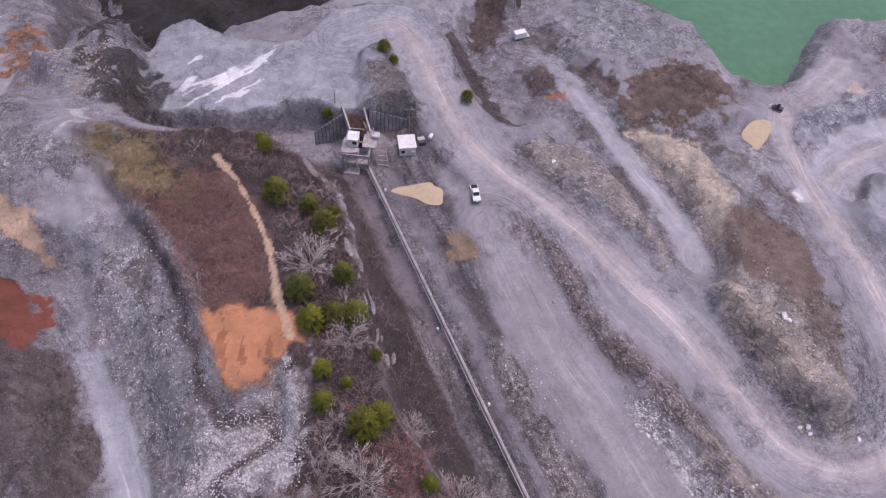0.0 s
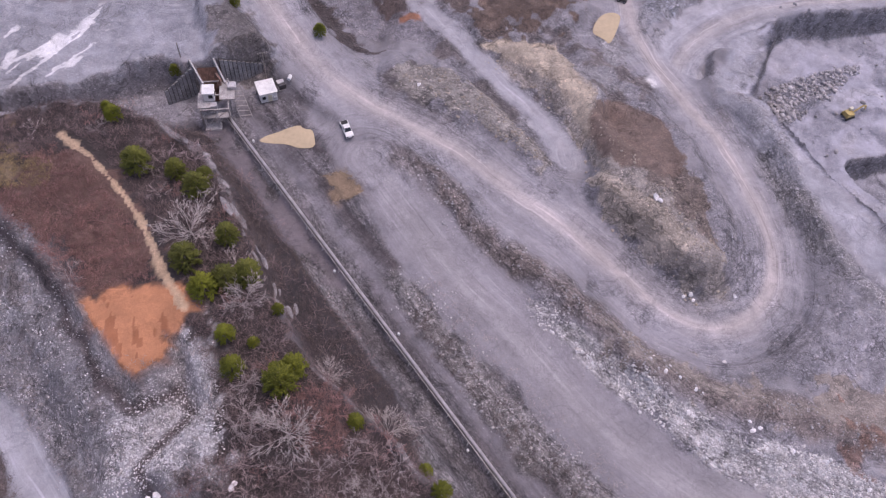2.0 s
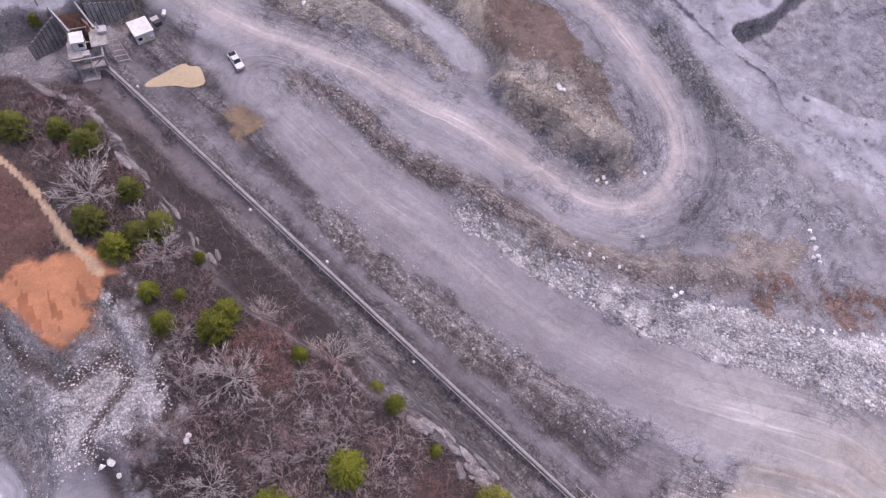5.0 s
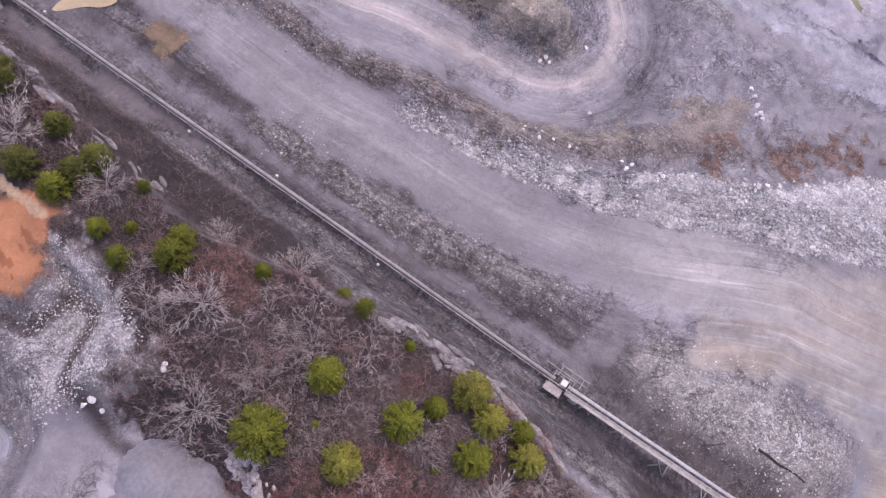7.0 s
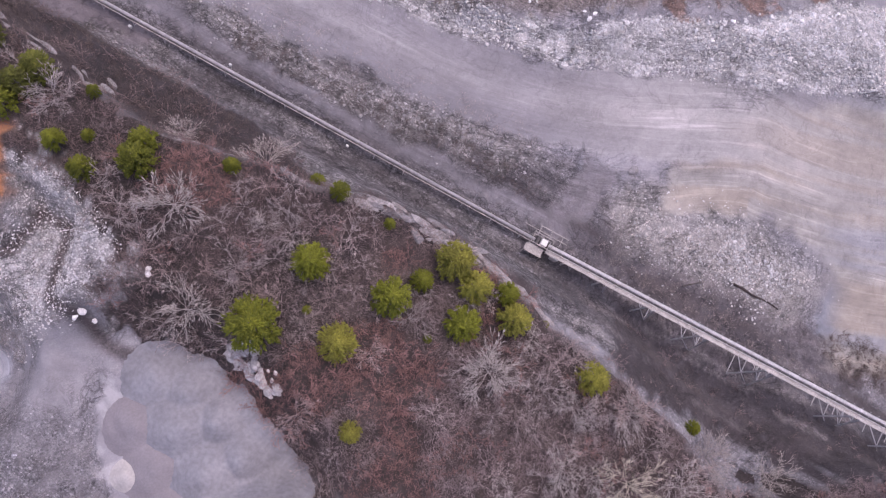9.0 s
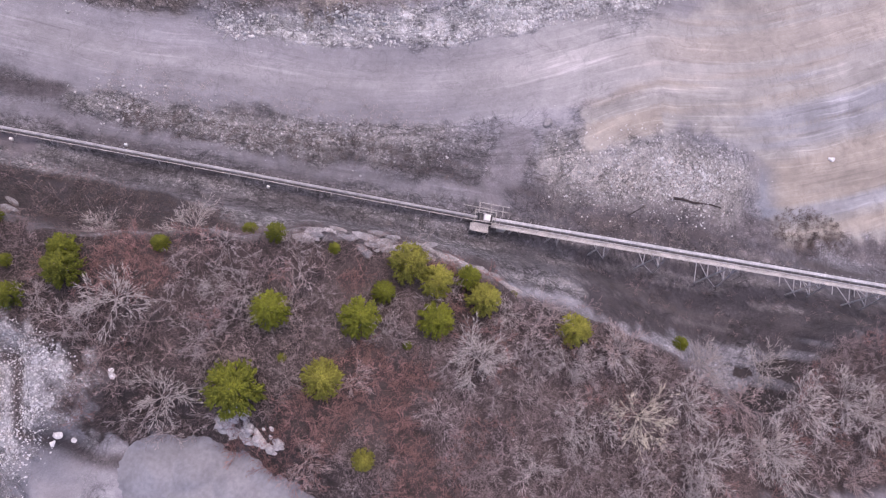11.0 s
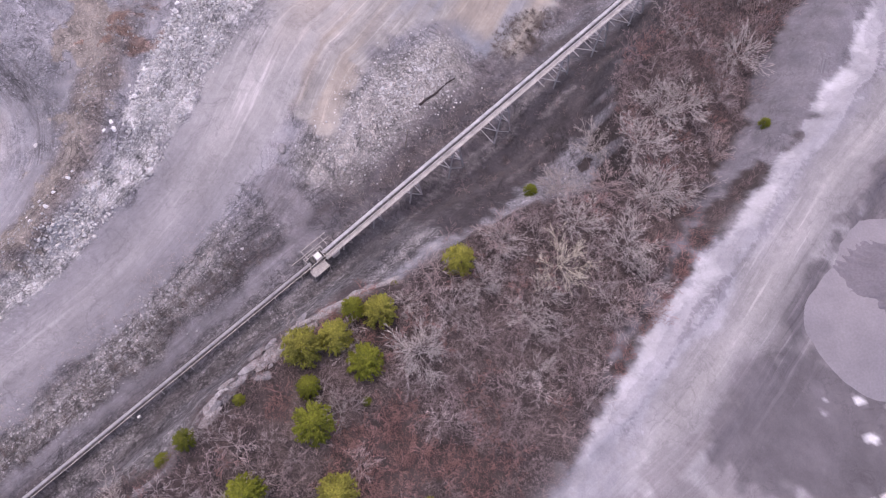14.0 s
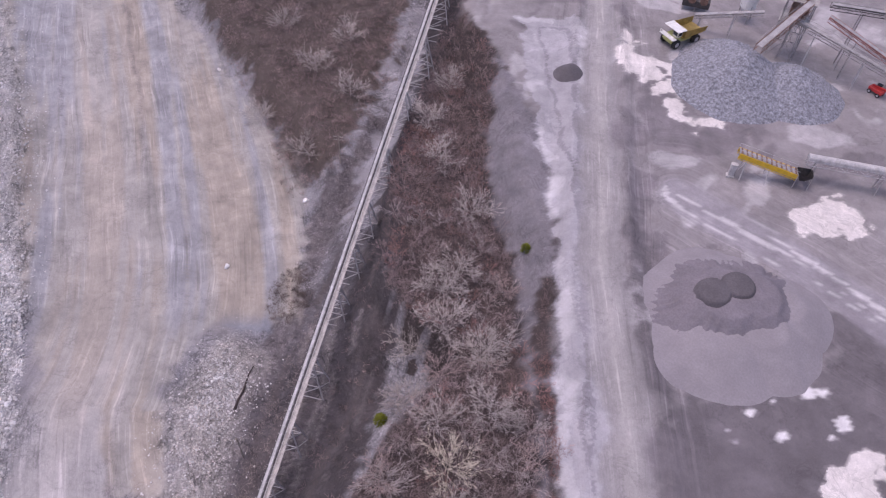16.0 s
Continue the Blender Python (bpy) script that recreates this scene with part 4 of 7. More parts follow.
    mix(smooth((5.0 - td) / 2) * smooth((tl - 0.1) * 4), (0.50, 0.48, 0.50), 0.03)
    for sx, sy, _ in WHITE_SPOTS:
        r_ = np.hypot(x - sx, (y - sy)) + 0.9 * n3 + 0.6 * n2
        mix(smooth((1.15 - r_) / 0.5), (0.72, 0.70, 0.72), 0.0)
    # strip between woods and bank: lilac soil with shade put into its colour
    area(BANK_SHADE, (0.20, 0.185, 0.205), 3, 2, 0.1, crisp=False)
    area(BANK_PALE, (0.37, 0.355, 0.385), 2, 1.6, 0.03)
    bd = inside(x, y, BANK_PALE) + 1.1 * n2
    mix(smooth((bd + 0.5 * n3) / 0.7) * smooth((3.0 + 2.4 * n1 - bd) / 0.9) * smooth(0.75 + 1.6 * n2), (0.47, 0.455, 0.48), 0.02)
    mix(np.exp(-((bd - 4.6) / 0.8) ** 2) * 0.7, (0.23, 0.215, 0.24), 0.05)
    # roads with tyre streaks along their run
    for pts, half, rgb, core in ((ROAD_SIDE, 3.0, (0.34, 0.335, 0.365), (0.36, 0.35, 0.38)), (ROAD_WEST, 3.2, (0.33, 0.335, 0.375), (0.36, 0.36, 0.40)),
                                 (ROAD_LAKE, 5, (0.33, 0.315, 0.34), (0.36, 0.34, 0.35)), (ROAD_EAST, 4.5, (0.33, 0.325, 0.36), (0.38, 0.355, 0.36)),
                                 (ROAD_LOWER, 8, (0.250, 0.239, 0.262), (0.305, 0.290, 0.306)), (ROAD_UPPER, 6.4, (0.305, 0.297, 0.327), (0.425, 0.385, 0.380)),
                                 (ROAD_YARD, 3.7, (0.30, 0.283, 0.292), (0.365, 0.343, 0.345))):
        dist, _, along, side = line_dist(x, y, pts)
        across = dist * side
        streak = fbm(along / 45, across / 1.3, 1.0, 3, 1) * 0.8 + fbm(along / 90, across / 3.2, 1.0, 2, 2) * 0.5 + 0.35 * swirl
        worn = np.exp(-((dist + 0.6 * n2 + 1.0 * streak) / (half * 0.46)) ** 2)
        outer = half + 1.4 - dist - 1.6 * n2
        mk = smooth(outer / 2.4) * (0.35 + 0.65 * smooth(along / 22))
        if half == 8:
            mk = mk * (1 - 0.8 * smooth((along - 120) / 30))
        if half == 6.4:
            mk = mk * (0.55 + 0.45 * worn)
        rut = np.exp(-((dist - half - 1.8 - 1.2 * n2) / 0.5) ** 2) * 0.4 * smooth(0.5 + 2 * n1)
        mix(rut, (0.15, 0.135, 0.15), 0.2)
        south = smooth((along - 85) / 40)[..., None] if half == 8 else 0
        base_c = np.array(rgb) * (1 - south) + np.array((0.36, 0.345, 0.35)) * south
        core_c = np.array(core) * (1 - south) + np.array((0.41, 0.39, 0.39)) * south
        tint = base_c * (1 - worn[..., None]) + core_c * worn[..., None]
        tone = (1 + 0.13 * streak + 0.06 * n2)[..., None]
        col[..., :3] = col[..., :3] * (1 - mk[..., None]) + tint * tone * mk[..., None]
        col[..., 3] = col[..., 3] * (1 - mk) + 0.04 * mk
        top[..., 3] *= 1 - mk
        lanes[..., 2] *= 1 - mk
        track(dist, side, along, mk * (0.5 + 0.5 * worn))
    for pts, reach in ((ROAD_LOWER, 24), (ROAD_UPPER, 16), (ROAD_SIDE, 10)):
        dist, _, along, side = line_dist(x, y, pts)
        track(dist, side, along, 0.42 * smooth((reach - dist) / 8) * smooth((250 - along) / 40))
    area(PUDDLE_B, (0.24, 0.175, 0.12), 4, 2, 0.1)
    return np.clip(col, 0.02, 0.9), np.clip(top, 0, 1), lanes


def sheet(name, zs, xs, ys, colours, mat):
    nx, ny = len(xs), len(ys)
    gx, gy = np.meshgrid(xs, ys, indexing='ij')
    co = np.stack([gx, gy, zs], -1).reshape(-1, 3)
    idx = np.arange(nx * ny).reshape(nx, ny)
    quads = np.stack([idx[:-1, :-1], idx[1:, :-1], idx[1:, 1:], idx[:-1, 1:]], -1).reshape(-1, 4)
    me = bpy.data.meshes.new(name)
    me.vertices.add(len(co))
    me.vertices.foreach_set("co", co.astype(np.float32).ravel())
    me.loops.add(quads.size)
    me.loops.foreach_set("vertex_index", quads.astype(np.int32).ravel())
    me.polygons.add(len(quads))
    me.polygons.foreach_set("loop_start", np.arange(0, quads.size, 4, dtype=np.int32))
    me.polygons.foreach_set("use_smooth", np.ones(len(quads), bool))
    for label, values in zip(("soil", "cover", "lanes"), colours):
        layer = me.attributes.new(label, 'FLOAT_COLOR', 'POINT')
        layer.data.foreach_set("color", values.reshape(-1, 4).astype(np.float32).ravel())
    me.materials.append(mat)
    me.update(calc_edges=True)
    return new(name, me)


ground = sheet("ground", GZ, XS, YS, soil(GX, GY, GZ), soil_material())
tagged(ground, "grey limestone quarry ground with haul roads, rubble and clay", "ground", kind="structure")

# ---- helpers for things ----
def mesh_of(bm, name, mat):
    me = bpy.data.meshes.new(name)
    bm.to_mesh(me)
    bm.free()
    for f in me.polygons:
        f.use_smooth = False
    me.materials.append(mat)
    return me


def part(name, bm, mat, parent, label=""):
    ob = new(name, mesh_of(bm, name, mat))
    ob.parent = parent
    if label:
        tagged(ob, label)
    return ob


def again(ob, m, parent=None):
    """The same piece once more, sharing its mesh."""
    o = new(ob.name.split(".")[0], ob.data)
    o.parent = parent or ob.parent
    o.matrix_basis = m
    if "label" in ob:
        o["label"] = ob["label"]
    return o


def thing(name, x, y, z, turn, label, category, group=""):
    e = new(name)
    e.empty_display_size = 0.5
    e.matrix_basis = pose(x, y, z, 0, 0, turn)
    return tagged(e, label, category, group)


def box(bm, x0, x1, y0, y1, z0, z1, bevel=0.0, taper=1.0):
    r = bmesh.ops.create_cube(bm, size=1.0)
    cx, cy = (x0 + x1) / 2, (y0 + y1) / 2
    for v in r["verts"]:
        k = taper if v.co.z > 0 else 1.0
        v.co = Vector((cx + v.co.x * (x1 - x0) * k, cy + v.co.y * (y1 - y0) * k, z0 + (v.co.z + 0.5) * (z1 - z0)))
    if bevel:
        ed = list({e for v in r["verts"] for e in v.link_edges})
        bmesh.ops.bevel(bm, geom=ed, offset=bevel, segments=1, affect='EDGES')
    return bm


def tube(bm, p, q, r0, r1=None, n=6):
    p, q = Vector(p), Vector(q)
    d = q - p
    if d.length < 1e-6:
        return bm
    m = Matrix.Translation((p + q) / 2) @ d.to_track_quat('Z', 'Y').to_matrix().to_4x4()
    bmesh.ops.create_cone(bm, cap_ends=True, segments=n, radius1=r0, radius2=r0 if r1 is None else r1, depth=d.length, matrix=m)
    return bm


def beam(bm, p, q, w, h=None):
    """A straight square bar from p to q."""
    p, q = Vector(p), Vector(q)
    d = q - p
    h = h or w
    up = Vector((0, 0, 1)) if abs(d.normalized().z) < 0.95 else Vector((1, 0, 0))
    s = d.cross(up).normalized()
    u = s.cross(d).normalized()
    vs = []
    for c in (p, q):
        for a, b in ((-1, -1), (1, -1), (1, 1), (-1, 1)):
            vs.append(bm.verts.new(c + s * (a * w / 2) + u * (b * h / 2)))
    for f in ((3, 2, 1, 0), (4, 5, 6, 7), (0, 1, 5, 4), (1, 2, 6, 5), (2, 3, 7, 6), (3, 0, 4, 7)):
        bm.faces.new([vs[i] for i in f])
    return bm


def B():
    return bmesh.new()


STEEL = material("weathered_steel", (0.40, 0.375, 0.37), 0.6, 0.3, 0.3, 0.8)
STEEL_DARK = material("dark_steel", (0.085, 0.078, 0.08), 0.6, 0.3, 0.3, 0.8)
STEEL_LIGHT = material("dusty_galvanised_steel", (0.52, 0.50, 0.51), 0.65, 0.1, 0.2, 0.9)
RUST = material("rusty_steel", (0.24, 0.145, 0.115), 0.8, 0.1, 0.35, 1.5)
RED_RUST = material("faded_red_steel", (0.36, 0.14, 0.12), 0.7, 0.1, 0.3, 1.2)
WHITE = material("white_paint", (0.78, 0.77, 0.76), 0.5, 0.0, 0.12, 0.8)
CREAM = material("cream_paint", (0.68, 0.64, 0.50), 0.5, 0.0, 0.15, 0.8)
YELLOW = material("yellow_paint", (0.72, 0.45, 0.03), 0.45, 0.0, 0.14, 1.0)
YELLOW_OLD = material("dusty_yellow_paint", (0.50, 0.38, 0.14), 0.6, 0.0, 0.25, 1.0)
LIME = material("lime_paint", (0.55, 0.56, 0.22), 0.5, 0.0, 0.15, 1.0)
RED = material("red_paint", (0.55, 0.04, 0.04), 0.45, 0.0, 0.12, 1.0)
RUBBER = material("black_rubber", (0.03, 0.03, 0.032), 0.85, 0.0, 0.3, 2.0)
BELT = material("dusty_belt", (0.36, 0.345, 0.36), 0.85, 0.0, 0.25, 0.7)
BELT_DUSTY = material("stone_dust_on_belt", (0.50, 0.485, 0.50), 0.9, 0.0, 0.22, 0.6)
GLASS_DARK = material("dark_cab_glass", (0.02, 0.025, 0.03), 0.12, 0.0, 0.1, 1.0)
CONCRETE = material("grey_concrete", (0.33, 0.315, 0.32), 0.9, 0.0, 0.25, 0.5, 0.05)
CONCRETE_PALE = material("pale_concrete", (0.47, 0.45, 0.45), 0.9, 0.0, 0.25, 0.5, 0.05)
WALL_PANEL = material("weathered_wall_panel", (0.27, 0.265, 0.275), 0.85, 0.0, 0.3, 0.4, 0.03)
WOOD_GREY = material("grey_timber", (0.33, 0.29, 0.26), 0.9, 0.0, 0.3, 1.5)
BARK = material("pale_bark", (0.52, 0.465, 0.45), 0.9, 0.0, 0.25, 1.2, 0.0, None, 0.12)
BARK_PALE = material("whitish_bark", (0.53, 0.475, 0.455), 0.9, 0.0, 0.22, 1.2, 0.0, None, 0.15)
BARK_GREY = material("grey_bark", (0.42, 0.365, 0.36), 0.9, 0.0, 0.25, 1.2, 0.0, None, 0.15)
BARK_WARM = material("warm_grey_bark", (0.47, 0.365, 0.35), 0.9, 0.0, 0.25, 1.2, 0.0, None, 0.15)
BARK_BRIGHT = material("cream_bark", (0.66, 0.59, 0.49), 0.9, 0.0, 0.2, 1.2, 0.0, None, 0.08)
TWIG = material("grey_brown_twigs", (0.48, 0.41, 0.40), 0.95, 0.0, 0.25, 0.25, 0.0, 1.5, 0.4)
TWIG_MID = material("brown_grey_twigs", (0.385, 0.305, 0.31), 0.95, 0.0, 0.25, 0.25, 0.0, 1.5, 0.45)
TWIG_PALE = material("pale_grey_twigs", (0.50, 0.435, 0.43), 0.95, 0.0, 0.2, 0.25, 0.0, 1.5, 0.25)
TWIG_DIM = material("dull_brown_twigs", (0.30, 0.225, 0.225), 0.95, 0.0, 0.25, 0.25, 0.0, 1.5, 0.4)
TWIG_DARK = material("dark_brown_twigs", (0.17, 0.135, 0.13), 0.95, 0.0, 0.25, 0.25, 0.0, 1.5, 0.45)
TWIG_RED = material("reddish_twigs", (0.37, 0.215, 0.20), 0.95, 0.0, 0.25, 0.25, 0.0, 1.5, 0.35)
NEEDLE = material("olive_green_needles", (0.155, 0.170, 0.014), 0.8, 0.0, 0.25, 0.5, 0.0, 3.0, 0.55)
NEEDLE_PALE = material("yellow_green_needles", (0.285, 0.275, 0.045), 0.8, 0.0, 0.25, 0.5, 0.0, 3.0, 0.45)
NEEDLE_DULL = material("dull_green_needles", (0.135, 0.145, 0.024), 0.8, 0.0, 0.25, 0.5, 0.0, 3.0, 0.5)
ROCK = material("grey_limestone", (0.43, 0.41, 0.42), 0.9, 0.0, 0.25, 1.2, 0.08, None, 0.55)
ROCK_WHITE_M = material("pale_limestone", (0.74, 0.715, 0.72), 0.9, 0.0, 0.2, 1.2, 0.08, None, 0.35)
ROCK_TAN = material("tan_stone", (0.42, 0.36, 0.30), 0.9, 0.0, 0.25, 1.2, 0.08, None, 0.3)
ROCK_LEDGE = material("weathered_ledge_rock", (0.34, 0.315, 0.32), 0.9, 0.0, 0.32, 1.1, 0.15, 5.0, 0.12)
ROCK_DARK = material("grey_cliff_rock", (0.25, 0.235, 0.245), 0.9, 0.0, 0.3, 0.9, 0.08, None, 0.25)
GRAVEL_BLUE = material("blue_grey_crushed_stone", (0.255, 0.26, 0.30), 0.9, 0.0, 0.42, 1.6, 0.25, 4.0, 0.0)
SAND_DARK = material("damp_grey_sand", (0.205, 0.185, 0.21), 0.9, 0.0, 0.12, 0.3, 0.03, 3.0)
SAND_SMOOTH = material("smooth_grey_sand", (0.285, 0.262, 0.285), 0.9, 0.0, 0.08, 0.3, 0.02, 3.0)
SAND_WET = material("wet_dark_sand", (0.12, 0.108, 0.12), 0.85, 0.0, 0.12, 0.3, 0.03, 3.0)
SAND_PALE = material("grey_stone_dust", (0.285, 0.282, 0.312), 0.9, 0.0, 0.14, 0.2, 0.05, 1.5)
STONE_FLOUR = material("pale_stone_flour", (0.55, 0.52, 0.51), 0.9, 0.0, 0.1, 0.4, 0.02, 3.0)
WATER_GREEN = material("green_quarry_water", (0.075, 0.200, 0.100), 0.25, 0.0, 0.10, 0.02, 0.0, 0.3)
WATER_TAN = material("muddy_water", (0.50, 0.395, 0.255), 0.45, 0.0, 0.08, 0.15)
WATER_OLIVE = material("olive_pond_water", (0.26, 0.26, 0.16), 0.4, 0.0, 0.1, 0.15)

# ---- overland conveyor, hopper to drive ----
CZ1, SLOPE2 = 1.9, 0.229
LEN1 = float(np.linalg.norm(CONV_B - CONV_A))
TURN1 = math.degrees(math.atan2(CONV_DIR[1], CONV_DIR[0]))


def conveyor_run(name, x, y, z, turn, length, rise, label, walkway, legs):
    """A belt conveyor along its own +x; legs: list of distances with a support, down to the ground."""
    c = thing(name, x, y, z, turn, label, "conveyor", "overland conveyor")
    k_ = 0.84 if rise else 0.72

    def h(s):
        return rise * s

    bm = B()
    beam(bm, (0, 0.08 * k_, h(0) + 0.12), (length, 0.08 * k_, h(length) + 0.12), 0.66 * k_, 0.05)
    part("belt", bm, BELT_DUSTY if rise else BELT, c, "grey rubber belt covered with pale stone dust")
    bm = B()
    beam(bm, (0, 0, h(0) - 0.45), (length, 0, h(length) - 0.45), 0.72 * k_, 0.04)
    part("return_belt", bm, BELT, c)
    for side in (-0.56 * k_, 0.56 * k_):
        bm = B()
        beam(bm, (0, side, h(0)), (length, side, h(length)), 0.12, 0.28)
        part("stringer", bm, STEEL_DARK, c)
    bm = B()
    beam(bm, (0, -0.85 * k_, 0), (0, 0.7 * k_, 0), 0.12, 0.12)
    beam(bm, (0, 0.45 * k_, -0.02), (0, 0.72 * k_, 0.18), 0.16, 0.10)
    beam(bm, (0, -0.62 * k_, 0.0), (0, -0.34 * k_, 0.16), 0.16, 0.10)
    first = part("idler", bm, STEEL_LIGHT if rise else STEEL, c)
    bm = B()
    beam(bm, (0, -0.86 * k_, h(0) + 0.05), (length, -0.86 * k_, h(length) + 0.05), 0.09 + 0.02 * k_, 0.16)
    part("side_rail", bm, STEEL_LIGHT if rise else STEEL, c)
    step = 1.35
    for k in range(1, int(length / step)):
        again(first, pose(k * step, 0, h(k * step) - 0.02), c)
    if walkway:
        side = -1.15
        bm = B()
        beam(bm, (0, side, h(0) - 0.15), (length, side, h(length) - 0.15), 0.75, 0.05)
        part("walkway", bm, STEEL, c, "grey steel grating walkway")
        bm = B()
        for up in (0.45, 0.95):
            beam(bm, (0, side - 0.36, h(0) + up), (length, side - 0.36, h(length) + up), 0.045)
        part("handrail", bm, STEEL_LIGHT, c)
        bm = B()
        beam(bm, (0, side - 0.36, -0.15), (0, side - 0.36, 0.95), 0.05)
        post = part("rail_post", bm, STEEL_LIGHT, c)
        for k in range(1, int(length / 2.7)):
            again(post, pose(k * 2.7, 0, h(k * 2.7)), c)
        # lattice truss under the belt
        for sd in (-0.55, 0.55):
            bm = B()
            beam(bm, (6, sd, h(6) - 1.3), (length, sd, h(length) - 1.3), 0.10)
            s = 6.0
            flip = 0
            while s < length - 2:
                a, b = (-0.15, -1.3) if flip else (-1.3, -0.15)
                beam(bm, (s, sd, h(s) + a), (s + 2, sd, h(s + 2) + b), 0.06)
                s, flip = s + 2, 1 - flip
            part("truss", bm, STEEL, c)
    m = c.matrix_basis
    for s in legs:
        w = m @ Vector((s, 0, 0))
        foot = ground_z(w.x, w.y) - (z + h(s)) - 0.15
        tall = -foot
        bm = B()
        if tall < 3:
            for sd in (-0.56, 0.56):
                beam(bm, (0, sd, -0.1), (0, sd * 1.25, foot), 0.12)
            beam(bm, (0, -0.62, foot + 0.35), (0, 0.62, foot + 0.35), 0.08)
        else:
            spread = 0.6 + tall * 0.16
            run = 0.5 + tall * 0.14
            for sd in (-1, 1):
                for rn in (-1, 1):
                    beam(bm, (rn * 0.5, sd * 0.6, -1.2), (rn * run, sd * spread, foot), 0.22)
            n = max(1, int(tall / 3.2))
            for k in range(n):
                a, b = -1.2 + (foot + 1.2) * k / n, -1.2 + (foot + 1.2) * (k + 1) / n
                fa, fb = k / n, (k + 1) / n
                wa, wb = 0.6 + (spread - 0.6) * fa, 0.6 + (spread - 0.6) * fb
                ra, rb = 0.5 + (run - 0.5) * fa, 0.5 + (run - 0.5) * fb
                for rn in (-1, 1):
                    beam(bm, (rn * ra, -wa, a), (rn * rb, wb, b), 0.13)
                    beam(bm, (rn * rb, -wb, b), (rn * rb, wb, b), 0.13)
                for sd in (-1, 1):
                    beam(bm, (-ra, sd * wa, a), (rb, sd * wb, b), 0.13)
        o = part("trestle" if tall >= 3 else "support_leg", bm, STEEL_LIGHT, c)
        o.matrix_basis = pose(s, 0, h(s))
    return c


conveyor_run("belt_conveyor", CONV_A[0], CONV_A[1], CZ1, TURN1, LEN1, 0.0,
             "long low belt conveyor with dusty grey belt on steel legs", False, [4 + 6.0 * k for k in range(21)])
D2 = (CONV_END - CONV_B) / np.linalg.norm(CONV_END - CONV_B)
LEN2 = float(np.linalg.norm(CONV_END - CONV_B)) + 6
TURN2 = math.degrees(math.atan2(D2[1], D2[0]))
START2 = CONV_B + D2 * 1.2
conveyor_run("inclined_conveyor", START2[0], START2[1], 2.7, TURN2, LEN2, SLOPE2,
             "rising belt conveyor with walkway on lattice steel trestles", True, [5, 12, 21, 31, 43, 58, 68, 78, 92, 108, 126, 145, 162])

for s_, off in ((9.0, 1.3), (46.0, -1.5), (89.0, -1.4), (64.0, 1.3)):
    p_ = CONV_A + CONV_DIR * s_ + np.array((-CONV_DIR[1], CONV_DIR[0])) * off
    jb = thing("junction_box", p_[0], p_[1], ground_z(*p_), TURN1, "small white electrical box beside the conveyor", "electrical box", "conveyor boxes")
    bm = B()
    box(bm, -0.25, 0.25, -0.2, 0.2, 0.9, 1.6, 0.04)
    part("body", bm, WHITE, jb)
    bm = B()
    beam(bm, (0, 0, -0.2), (0, 0, 0.92), 0.1)
    part("post", bm, STEEL, jb)

# ---- drive station between the two belts ----
ds = thing("drive_station", CONV_B[0], CONV_B[1], ground_z(*CONV_B), TURN1, "steel conveyor drive station with motor, platform and rails", "machine")
bm = B()
for x in (-2.2, 1.6):
    for y in (-1.0, 1.0):
        beam(bm, (x, y, 0), (x, y, 3.6), 0.18)
for z in (1.7, 3.5):
    for y in (-1.0, 1.0):
        beam(bm, (-2.2, y, z), (1.6, y, z), 0.14)
    for x in (-2.2, 1.6):
        beam(bm, (x, -1.0, z), (x, 1.0, z), 0.14)
part("frame", bm, STEEL, ds)
bm = B()
box(bm, -2.6, 0.8, -2.6, -1.1, 1.75, 1.9)
for x in (-2.6, 0.8):
    beam(bm, (x, -2.6, 0), (x, -2.6, 2.9), 0.08)
beam(bm, (-2.6, -2.6, 2.85), (0.8, -2.6, 2.85), 0.06)
part("platform", bm, STEEL, ds, "grey steel platform with rail")
bm = B()
box(bm, -0.5, 0.7, -0.7, 0.5, 2.4, 3.4, 0.08)
part("motor_housing", bm, WHITE, ds, "white painted motor housing")
bm = B()
tube(bm, (-1.0, -0.75, 2.3), (-1.0, 0.75, 2.3), 0.45, n=14)
tube(bm, (1.2, -0.75, 2.1), (1.2, 0.75, 2.1), 0.38, n=14)
part("pulley", bm, STEEL_DARK, ds)
bm = B()
for y in (2.1, 3.1):
    beam(bm, (-4.2 if y < 3 else -1.5, y, 1.3), (4.4, y, 1.3), 0.13)
for x in (-1.2, 1.0, 3.2):
    beam(bm, (x, 1.0, 1.3), (x, 3.1, 1.3), 0.12)
    beam(bm, (x, 3.1, 0), (x, 3.1, 1.3), 0.10)
part("take_up_frame", bm, STEEL, ds, "open rail frame beside the belt")
cab = thing("control_box", CONV_B[0] + 3.2 * CONV_DIR[0] - 1.1, CONV_B[1] + 3.2 * CONV_DIR[1] - 0.6, ground_z(CONV_B[0] + 2, CONV_B[1] - 3), TURN1, "white steel control cabinet beside the conveyor", "cabinet")
bm = B()
box(bm, -0.75, 0.75, -0.45, 0.45, 0.35, 1.9, 0.05)
part("body", bm, WHITE, cab)
bm = B()
for x in (-0.6, 0.6):
    box(bm, x - 0.06, x + 0.06, -0.3, 0.3, -0.1, 0.36)
part("stand", bm, STEEL_DARK, cab)

